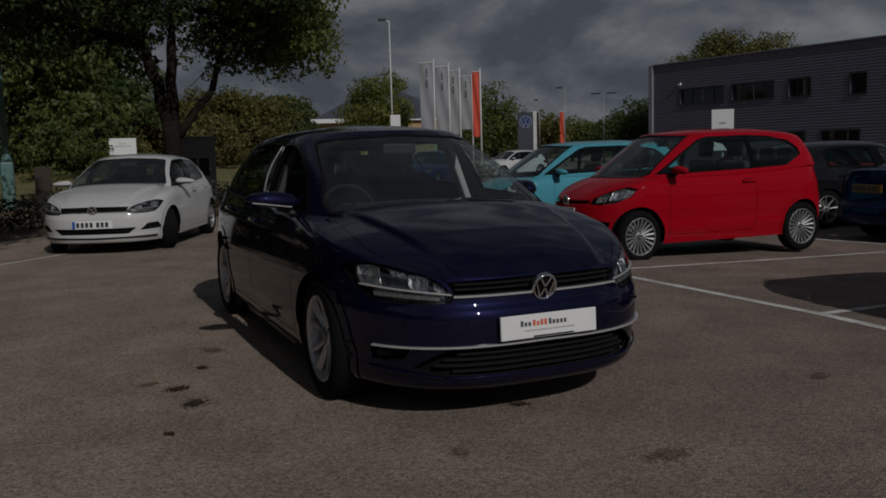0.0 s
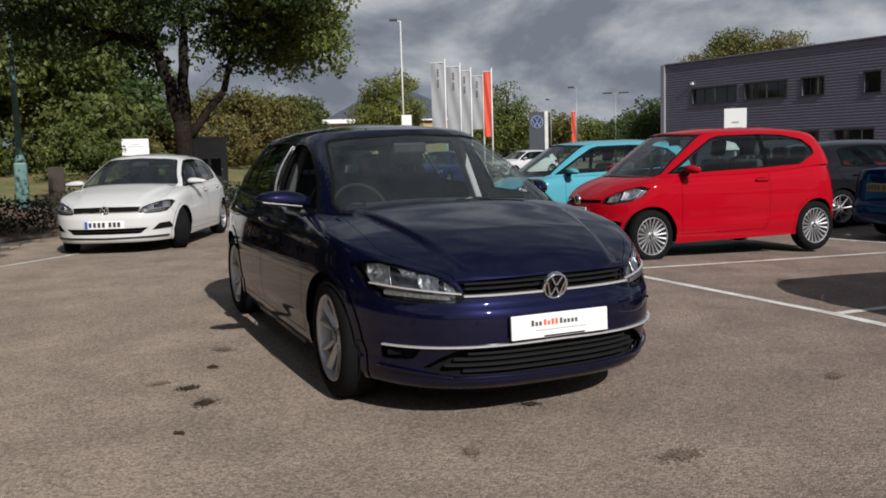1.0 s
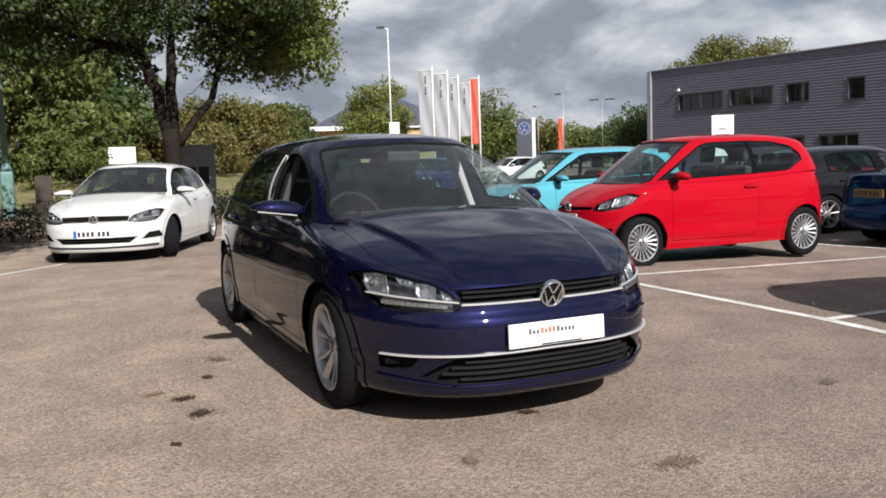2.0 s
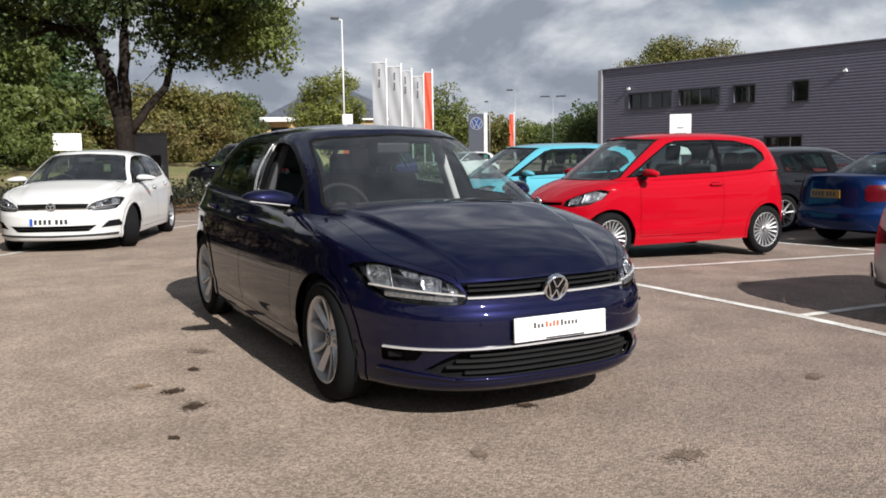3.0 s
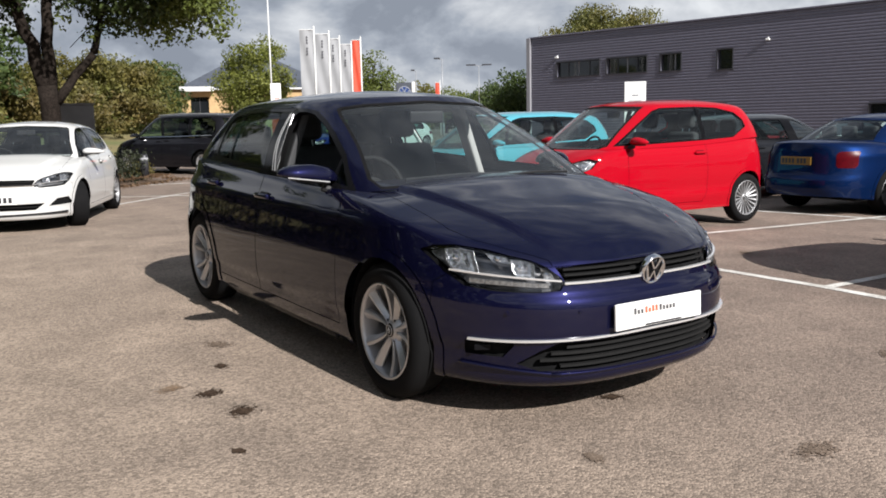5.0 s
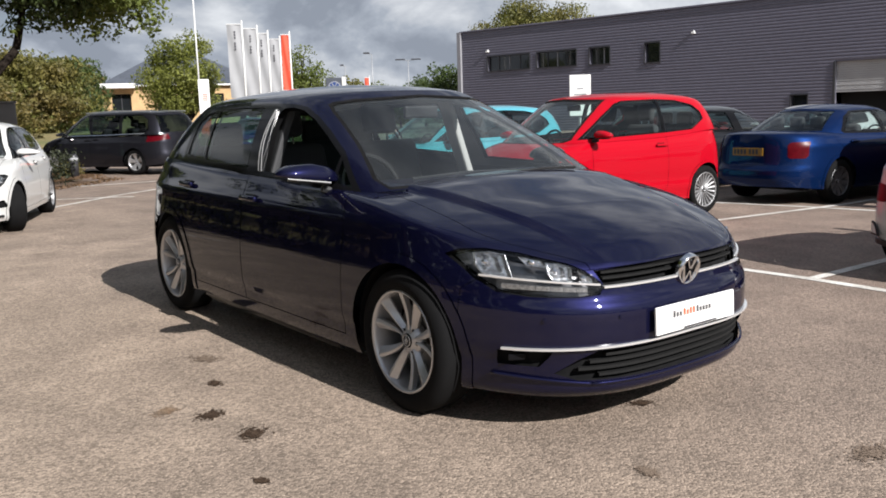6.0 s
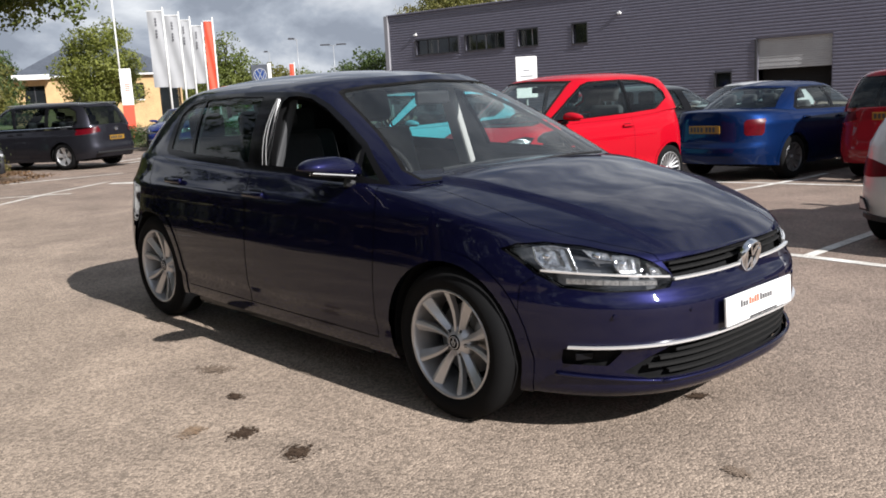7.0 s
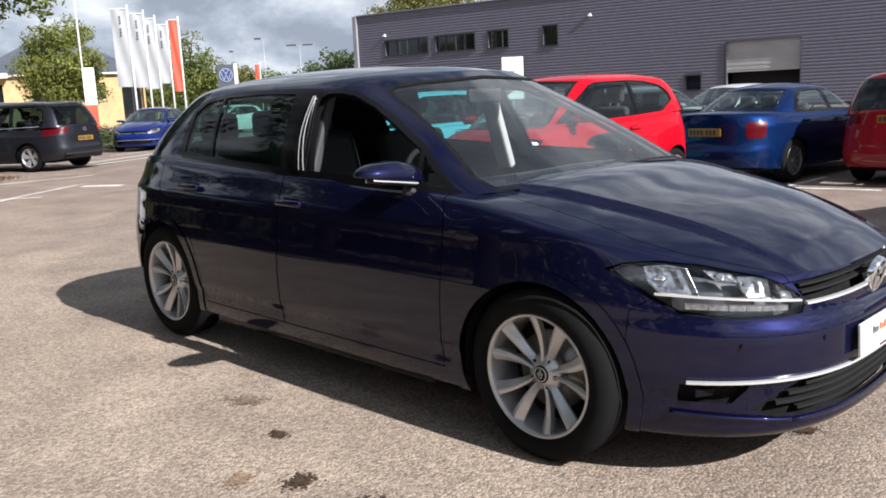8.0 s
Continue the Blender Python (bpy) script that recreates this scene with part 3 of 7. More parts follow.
def skin(name, polys, material, parent, sides=(1, -1), offset=0.0, label=""):
    """One mesh out of faces, on one side of the car or on both, with the smooth normals of the body."""
    verts, norms, faces, seen = [], [], [], {}
    for s in sides:
        for q in polys:
            p = q.copy()
            nn = p[:, 3:] / (np.linalg.norm(p[:, 3:], axis=1)[:, None] + 1e-12)
            p[:, :3] += nn * offset
            p[:, 0] *= s
            nn[:, 0] *= s
            fn = np.cross(p[1, :3] - p[0, :3], p[2, :3] - p[0, :3])
            order = range(len(p))
            if fn.dot(nn.mean(0)) < 0:
                order = reversed(order)
            f = []
            for k in order:
                key = (round(p[k, 0] * 2e4), round(p[k, 1] * 2e4), round(p[k, 2] * 2e4), round(nn[k, 2] * 20))
                if key not in seen:
                    seen[key] = len(verts)
                    verts.append(tuple(p[k, :3]))
                    norms.append(tuple(nn[k]))
                if seen[key] not in f:
                    f.append(seen[key])
            if len(f) > 2:
                faces.append(f)
    me = bpy.data.meshes.new(name)
    me.from_pydata(verts, [], faces)
    me.materials.append(material)
    me.shade_smooth()
    me.validate()
    if len(me.vertices) == len(norms):
        me.normals_split_custom_set_from_vertices(norms)
    ob = new(name, me)
    ob.parent = parent
    if label:
        ob["label"] = label
    return ob


class Body:
    """The outer skin of a car as curves; it faces -y, its middle between the axles is the origin."""

    def __init__(self, **k):
        self.k = k
        self.zb, self.zs, self.zh = smooth_table(k["sill"]), smooth_table(k["shoulder"]), smooth_table(k["deck"])
        self.df, self.dr, self.dw, self.W = smooth_table(k["nose"]), smooth_table(k["tail"]), smooth_table(k["tuck"]), smooth_table(k["width"])

    def front_y(self, x, z):
        k = self.k
        w = self.W(k["ycf"]) - self.dw(z)
        py = max(0.0, 1 - (abs(x) / w) ** k["pf"]) ** (1 / k["qf"])
        return k["ycf"] - (k["ycf"] - k["yf"] - float(self.df(z))) * py

    def rear_y(self, x, z):
        k = self.k
        w = self.W(k["ycr"]) - self.dw(z)
        py = max(0.0, 1 - (abs(x) / w) ** k["pr"]) ** (1 / k["qr"])
        return k["ycr"] + (k["yr"] - float(self.dr(z)) - k["ycr"]) * py

    def x_at(self, y, z):
        """Half the width of the skin at a height, also round the corners."""
        k = self.k
        w = float(self.W(y) - self.dw(z))
        if y < k["ycf"]:
            f = (k["ycf"] - y) / (k["ycf"] - k["yf"] - float(self.df(z)))
            return w * max(0.0, 1 - min(1.0, f) ** k["qf"]) ** (1 / k["pf"])
        if y > k["ycr"]:
            f = (y - k["ycr"]) / (k["yr"] - float(self.dr(z)) - k["ycr"])
            return w * max(0.0, 1 - min(1.0, f) ** k["qr"]) ** (1 / k["pr"])
        return w

    def side_x(self, y, z):
        return float(self.W(y) - self.dw(z))

    def lower(self, nf, ns, nr, nt, nd):
        k = self.k
        t = np.linspace(0, 1, nt)
        stations = [("f", a) for a in np.linspace(0, math.pi / 2, nf)] + [("s", y) for y in np.linspace(k["ycf"], k["ycr"], ns)[1:-1]] + [("r", a) for a in np.linspace(math.pi / 2, 0, nr)]
        cols = []
        for kind, a in stations:
            if kind == "s":
                y = np.full(nt, a)
                z = self.zb(y) + (self.zs(y) - self.zb(y)) * t
                x = self.W(y) - self.dw(z)
            else:
                e = ("pf", "qf") if kind == "f" else ("pr", "qr")
                px, py = math.sin(a) ** (2 / k[e[0]]), max(0.0, math.cos(a)) ** (2 / k[e[1]])
                y0, y1 = (k["ycf"], k["yf"]) if kind == "f" else (k["ycr"], k["yr"])
                y = np.full(nt, y0 + (y1 - y0) * py)
                for _ in range(4):
                    z = self.zb(y) + (self.zs(y) - self.zb(y)) * t
                    tip = k["yf"] + self.df(z) if kind == "f" else k["yr"] - self.dr(z)
                    y = y0 + (tip - y0) * py
                x = (self.W(y) - self.dw(z)) * px
            tau = np.linspace(1, 0, nd + 1)[1:]
            xd, yd = x[-1] * tau, np.full(nd, y[-1])
            zd = z[-1] + (self.zh(y[-1]) - z[-1]) * (1 - tau ** k.get("crown", 2.4))
            if "ridge" in k:
                h, xa, ya, xb, yb = k["ridge"]
                xc = xa + (xb - xa) * (yd - ya) / (yb - ya)
                rw = k.get("ridge_width", 0.045)
                s = np.clip((xc + rw / 2 - xd) / rw, 0, 1)
                zd = zd + h * s * s * (3 - 2 * s) * np.clip((yd - k["yf"]) / 0.5, 0, 1)
            col = np.column_stack([np.concatenate([x, xd]), np.concatenate([y, yd]), np.concatenate([z, zd])])
            for _ in range(k.get("soft", 3)):
                lo, hi = nt - 4, nt + 2
                mid = col[lo:hi].copy()
                col[lo:hi] = 0.25 * col[lo - 1:hi - 1] + 0.5 * mid + 0.25 * col[lo + 1:hi + 1]
            cols.append(col)
        return grid_polys(np.array(cols))

    def upper(self, nf, ns, nr, nt, nd):
        g = self.k["cabin"]
        belt, rail, roof = smooth_table(g["belt"]), smooth_table(g["rail"]), smooth_table(g["roof"])
        v = np.linspace(0, 1, nt)
        stations = [("f", a) for a in np.linspace(0, math.pi / 2, nf)] + [("s", a) for a in np.linspace(0, 1, ns)[1:-1]] + [("r", a) for a in np.linspace(math.pi / 2, 0, nr)]
        cols = []

        def ring(kind, a, r):
            if kind == "s":
                y = r["ycf"] + (r["ycr"] - r["ycf"]) * a
                return r["w"] * (1 - r.get("taper", 0) * max(0, a - 0.4)), y, 1.0, 0.0
            e = ("pf", "qf") if kind == "f" else ("pr", "qr")
            px, py = math.sin(a) ** (2 / r[e[0]]), max(0.0, math.cos(a)) ** (2 / r[e[1]])
            y0, y1 = (r["ycf"], r["yf"]) if kind == "f" else (r["ycr"], r["yr"])
            w = r["w"] * (1 if kind == "f" else 1 - r.get("taper", 0) * 0.6)
            return w * px, y0 + (y1 - y0) * py, px, (-py if kind == "f" else py)

        for kind, a in stations:
            bx, by, ox, oy = ring(kind, a, g["base"])
            tx, ty, _, _ = ring(kind, a, g["top"])
            bz, tz = float(belt(by)), float(rail(ty))
            bow = g.get("bow", 0.03) * 4 * v * (1 - v)
            x = bx + (tx - bx) * v + bow * ox
            y = by + (ty - by) * v + bow * oy * 0.8
            z = bz + (tz - bz) * v
            if abs(bx) < 1e-9:
                x = x * 0
            tau = np.linspace(1, 0, nd + 1)[1:]
            xd, yd = tx * tau, np.full(nd, ty)
            zd = tz + (float(roof(ty)) - tz) * (1 - tau ** 2.3)
            col = np.column_stack([np.concatenate([x, xd]), np.concatenate([y, yd]), np.concatenate([z, zd])])
            for _ in range(g.get("soft", 5)):
                lo, hi = nt - 4, nt + 2
                mid = col[lo:hi].copy()
                col[lo:hi] = 0.25 * col[lo - 1:hi - 1] + 0.5 * mid + 0.25 * col[lo + 1:hi + 1]
            cols.append(col)
        return grid_polys(np.array(cols))


def arc(cy, cz, r, a0=0, a1=360, n=40):
    return [(cy + r * math.cos(radians(a0 + (a1 - a0) * i / n)), cz + r * math.sin(radians(a0 + (a1 - a0) * i / n))) for i in range(n + (0 if a1 - a0 == 360 else 1))]


def grow(outline, d):
    """The outline moved outwards by d."""
    n = len(outline)
    area = sum(outline[i][0] * outline[(i + 1) % n][1] - outline[(i + 1) % n][0] * outline[i][1] for i in range(n))
    s = 1 if area > 0 else -1
    out = []
    for i in range(n):
        p, a, b = Vector(outline[i]), Vector(outline[i - 1]), Vector(outline[(i + 1) % n])
        e0, e1 = (p - a).normalized(), (b - p).normalized()
        n0, n1 = Vector((e0.y, -e0.x)) * s, Vector((e1.y, -e1.x)) * s
        m = n0 + n1
        m = m.normalized() * min(2.2, 1 / max(0.25, m.normalized().dot(n0))) if m.length > 1e-6 else n0
        out.append(tuple(p + m * d))
    return out


def ribbon(path, normals, width, depth, bm=None, up=(0, 0, 1)):
    """A strip of the given height and depth along a path of points on a surface."""
    bm = bm or bmesh.new()
    upv = Vector(up)
    rows = []
    for p, n in zip(path, normals):
        p, n = Vector(p), Vector(n).normalized()
        u = (upv - n * upv.dot(n)).normalized() * width / 2
        o = n * depth
        rows.append([bm.verts.new(p - u), bm.verts.new(p - u * 0.8 + o), bm.verts.new(p + u * 0.8 + o), bm.verts.new(p + u)])
    for a, b in zip(rows, rows[1:]):
        for i in range(3):
            bm.faces.new((a[i], b[i], b[i + 1], a[i + 1]))
    bm.faces.new(rows[0])
    bm.faces.new(rows[-1][::-1])
    bmesh.ops.recalc_face_normals(bm, faces=bm.faces[:])
    return bm


def front_strip(body, z0, z1, x0, x1, width, depth, sink=0.0, n=26, bm=None):
    """A strip across the nose from (x0, z0) to (x1, z1), on the body's skin."""
    pts, nrm = [], []
    for i in range(n + 1):
        t = i / n
        x, z = x0 + (x1 - x0) * t, z0 + (z1 - z0) * t
        y = body.front_y(x, z)
        dx = 0.004
        ya, yb = body.front_y(x - dx, z), body.front_y(x + dx, z)
        nn = Vector((yb - ya, -2 * dx, 0)).normalized()
        pts.append(Vector((x, y, z)) - nn * sink)
        nrm.append(nn)
    return ribbon(pts, nrm, width, depth, bm)


WHEELS = {}


def wheel(parent, at, turn, R, rim, width, style, spokes=10, steer=0.0):
    """A road wheel, its outer face towards +x: tyre, rim, brake disc, spokes, cap."""
    key = (R, rim, width, style, spokes)
    if key not in WHEELS:
        w = width / 2
        prof = [(-w * 0.8, rim * 0.98), (-w, rim + 0.02), (-w * 1.02, (R + rim) / 2), (-w * 0.9, R - 0.022), (-w * 0.72, R - 0.004), (0, R), (w * 0.72, R - 0.004), (w * 0.9, R - 0.022), (w * 1.02, (R + rim) / 2), (w, rim + 0.02), (w * 0.8, rim * 0.98)]
        d = {"tyre": lathe_bm(prof, 56)}
        rp = [(-w * 0.8, rim * 0.97), (-w * 0.5, rim * 0.90), (w * 0.35, rim * 0.93), (w * 0.72, rim * 0.955), (w * 0.86, rim * 0.965), (w * 0.94, rim * 1.0), (w * 0.86, rim * 1.03), (w * 0.7, rim * 1.02)]
        d["rim"] = lathe_bm(rp, 56)
        d["brake_disc"] = lathe_bm([(-0.01, 0.02), (-0.01, rim * 0.66), (-0.03, rim * 0.66), (-0.03, 0.02)], 36)
        d["back_plate"] = lathe_bm([(-w * 0.45, 0.01), (-w * 0.45, rim * 0.93)], 36)
        cap = lathe_bm([(w * 0.62, 0.001), (w * 0.62, 0.024), (w * 0.60, 0.031), (w * 0.52, 0.034)], 28)
        d["cap"] = cap
        ring = lathe_bm([(w * 0.60, 0.0225), (w * 0.635, 0.0235), (w * 0.635, 0.0262), (w * 0.60, 0.0275)], 28)
        for sx in (-1, 1):
            box_bm(0.003, 0.0035, 0.024, (w * 0.63, 0, -0.003), bm=ring, m=pose(0, sx * 0.005, 0, sx * 20, 0, 0))
            box_bm(0.003, 0.0035, 0.022, (w * 0.63, 0, -0.016), bm=ring, m=pose(0, sx * 0.009, 0, -sx * 24, 0, 0))
        d["cap_badge"] = ring
        d["bolt"] = lathe_bm([(w * 0.50, 0.001), (w * 0.50, 0.0065), (w * 0.47, 0.0085), (w * 0.30, 0.0085)], 10)
        d["hub"] = lathe_bm([(w * 0.58, 0.03), (w * 0.50, 0.040), (w * 0.38, 0.066), (w * 0.2, 0.072), (0.0, 0.07)], 32)
        sp = bmesh.new()
        n = 7
        rows = []
        for i in range(n + 1):
            t = i / n
            r = 0.045 + (rim * 0.955 - 0.045) * t
            if style == "blade":
                hw = 0.008 + 0.0168 * t ** 0.85
            elif style == "multi":
                hw = 0.007 + 0.005 * t
            else:
                hw = 0.024 + 0.012 * t
            face = w * (0.52 + 0.30 * t ** 1.6)
            sk = 0.007 * math.sin(t * math.pi) * (1 if style == "blade" else 0)
            dep = 0.030
            tip = 0.42 if style == "blade" else 0.45
            drop = 0.021 if style == "blade" else 0.006
            rows.append([sp.verts.new((face - dep, sk - hw, r)), sp.verts.new((face - drop, sk - hw, r)), sp.verts.new((face - 0.001, sk + hw * (tip - 0.25), r)), sp.verts.new((face, sk + hw * tip, r)), sp.verts.new((face - 0.005, sk + hw, r)), sp.verts.new((face - dep, sk + hw, r))])
        for a, b in zip(rows, rows[1:]):
            for i in range(5):
                sp.faces.new((a[i], b[i], b[i + 1], a[i + 1]))
        sp.faces.new(rows[0])
        sp.faces.new(rows[-1][::-1])
        bmesh.ops.recalc_face_normals(sp, faces=sp.faces[:])
        d["spoke"] = sp
        mats = {"tyre": M["tyre"], "rim": M["alloy"], "brake_disc": M["disc"], "back_plate": M["cavity"], "cap": M["gloss_black"], "cap_badge": M["alloy"], "bolt": M["plastic"], "hub": M["alloy"], "spoke": M["alloy"]}
        if style == "multi":
            mats["spoke"] = mats["rim"] = mats["hub"] = M["alloy_mid"]
        if style == "dark":
            mats["spoke"] = mats["rim"] = mats["hub"] = M["alloy_dark"]
        WHEELS[key] = {}
        for nm, bmx in d.items():
            bmesh.ops.recalc_face_normals(bmx, faces=bmx.faces[:])
            me = bpy.data.meshes.new(nm)
            bmx.to_mesh(me)
            bmx.free()
            me.materials.append(mats[nm])
            if nm != "spoke":
                me.shade_smooth()
            WHEELS[key][nm] = me
    ms = WHEELS[key]
    wh = new("wheel", ms["rim"])
    wh.parent = parent
    wh.matrix_basis = pose(*at, 0, 0, turn + steer)
    for i in range(5):
        o = new("bolt", ms["bolt"])
        o.parent = wh
        a = radians(i * 72 + 25)
        o.matrix_basis = pose(0, 0.054 * math.sin(a), 0.054 * math.cos(a))
    for nm in ("tyre", "brake_disc", "back_plate", "hub", "cap", "cap_badge"):
        o = new(nm, ms[nm])
        o.parent = wh
    for i in range(spokes):
        if style == "blade":
            a = i * 360 / spokes
        elif style == "pair":
            a = (i // 2) * 720 / spokes + (9 if i % 2 else -9)
        else:
            a = i * 360 / spokes
        o = new("spoke", ms["spoke"])
        o.parent = wh
        mm = pose(0, 0, 0, a + 7, 0, 0)
        if style == "blade" and i % 2:
            mm = mm @ Matrix.Diagonal((1, -1, 1, 1))
        o.matrix_basis = mm
    return wh


def emblem(parent, at, r, tilt=0.0, turn=0.0, name="badge"):
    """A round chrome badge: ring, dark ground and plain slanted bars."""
    b = part(name, lathe_bm([(-0.012, 0.001), (-0.012, r * 0.8), (0.0, r * 0.86)], 32, "Y"), M["gloss_black"], parent, "round chrome badge", smooth=True)
    b.matrix_basis = pose(*at, tilt, 0, turn)
    part("ring", lathe_bm([(-0.012, r * 0.80), (-0.022, r * 0.86), (-0.022, r * 0.95), (-0.010, r), (0.004, r)], 36, "Y"), M["chrome"], b, smooth=True)
    bars = bmesh.new()
    for x0, z0, x1, z1 in ((-0.42, 0.70, -0.04, 0.10), (0.42, 0.70, 0.04, 0.10), (-0.72, 0.38, -0.34, -0.72), (-0.34, -0.72, 0.0, -0.05), (0.0, -0.05, 0.34, -0.72), (0.34, -0.72, 0.72, 0.38)):
        tube_bm([(x0 * r, -0.018, z0 * r), (x1 * r, -0.018, z1 * r)], r * 0.085, 6, bars)
    part("bars", bars, M["chrome"], b)
    return b


def plate(parent, at, tilt, turn, w, h, ground, blue=False, bars="plate"):
    """A number plate whose characters are plain bars."""
    p = part("number_plate", box_bm(w, 0.012, h, (0, 0, -h / 2), bevel=0.004), ground, parent, "plate with plain bars for its print")
    p.matrix_basis = pose(*at, tilt, 0, turn)
    if blue:
        part("band", box_bm(0.038, 0.002, h * 0.92, (-w / 2 + 0.023, -0.0075, -h * 0.46)), M["plate_blue"], p)
    if bars == "plate":
        x0 = -w / 2 + (0.075 if blue else 0.045)
        for i in range(7):
            xx = x0 + i * 0.058 + (0.028 if i > 3 else 0)
            part("print", box_bm(0.038, 0.002, h * 0.62, (xx, -0.0075, -h * 0.31)), M["print_black"], p)
    elif bars == "dealer":
        x0 = -0.150
        for n, mt in ((3, "print_mid"), (4, "print_red"), (5, "print_mid")):
            for k in range(n):
                tall = 0.027 if k == 0 or (mt == "print_red" and k > 1) else 0.019
                part("print", box_bm(0.0135, 0.0016, tall, (x0, -0.0072, 0.002)), M[mt], p)
                x0 += 0.0205
            x0 += 0.004
        part("print", box_bm(0.27, 0.0016, 0.006, (0.0, -0.0072, -0.022)), M["print_grey"], p)
        part("print", box_bm(0.22, 0.0016, 0.007, (0.02, -0.0072, -h / 2 + 0.004)), M["print_black"], p)
    return p


def seat(parent, x, y, z, w=0.52):
    s = part("seat", box_bm(w, 0.52, 0.16, (0, 0, 0), bevel=0.05, segs=3), M["seat"], parent, smooth=True)
    s.matrix_basis = pose(x, y, z)
    b = box_bm(w * 0.94, 0.13, 0.62, (0, 0, 0), bevel=0.055, segs=3)
    bk = part("backrest", b, M["seat"], s, smooth=True)
    bk.matrix_basis = pose(0, 0.24, 0.08, -16)
    h = part("headrest", box_bm(w * 0.5, 0.09, 0.20, (0, 0, 0), bevel=0.04, segs=3), M["seat"], s, smooth=True)
    h.matrix_basis = pose(0, 0.44, 0.72, -12)
    for sx in (-0.06, 0.06):
        part("headrest_post", tube_bm([(sx, 0.43, 0.64), (sx, 0.455, 0.76)], 0.007, 6), M["chrome"], s)
    return s


def shut_line(outline, gap=0.0045):
    return grow(outline, gap)


def base_outline(body, shrink=0.02):
    """Half the plan of the cabin at its foot, closed along the middle."""
    r = body.k["cabin"]["base"]
    pts = []
    for kind, n in (("f", 16), ("r", 16)):
        e = ("pf", "qf") if kind == "f" else ("pr", "qr")
        y0, y1 = (r["ycf"], r["yf"] + shrink) if kind == "f" else (r["ycr"], r["yr"] - shrink)
        w = (r["w"] - shrink) * (1 if kind == "f" else 1 - r.get("taper", 0) * 0.6)
        seq = [i / n * math.pi / 2 for i in range(n + 1)]
        for a in (seq if kind == "f" else seq[::-1]):
            pts.append((w * math.sin(a) ** (2 / r[e[0]]), y0 + (y1 - y0) * max(0, math.cos(a)) ** (2 / r[e[1]])))
    return [(-0.05, pts[0][1])] + pts + [(-0.05, pts[-1][1])]


def cup_bm(body, outline, depth, sd, gap=0.014):
    """A lamp bowl behind the lens: a rim that follows the lens, stepped walls and a floor."""
    bm = bmesh.new()
    cx, cz = sum(p[0] for p in outline) / len(outline), sum(p[1] for p in outline) / len(outline)
    rings = []
    for k, dd in ((1.08, gap), (1.0, gap - 0.002), (0.93, gap + depth * 0.35), (0.70, gap + depth * 0.45), (0.62, gap + depth * 0.85), (0.25, gap + depth)):
        ring = []
        for x, z in outline:
            xx, zz = cx + (x - cx) * k, cz + (z - cz) * k
            ring.append(bm.verts.new((sd * xx, body.front_y(xx, zz) + dd, zz)))
        rings.append(ring)
    n = len(outline)
    for a, b in zip(rings, rings[1:]):
        for i in range(n):
            bm.faces.new((a[i], a[(i + 1) % n], b[(i + 1) % n], b[i]))
    bm.faces.new(rings[-1])
    bmesh.ops.recalc_face_normals(bm, faces=bm.faces[:])
    return bm


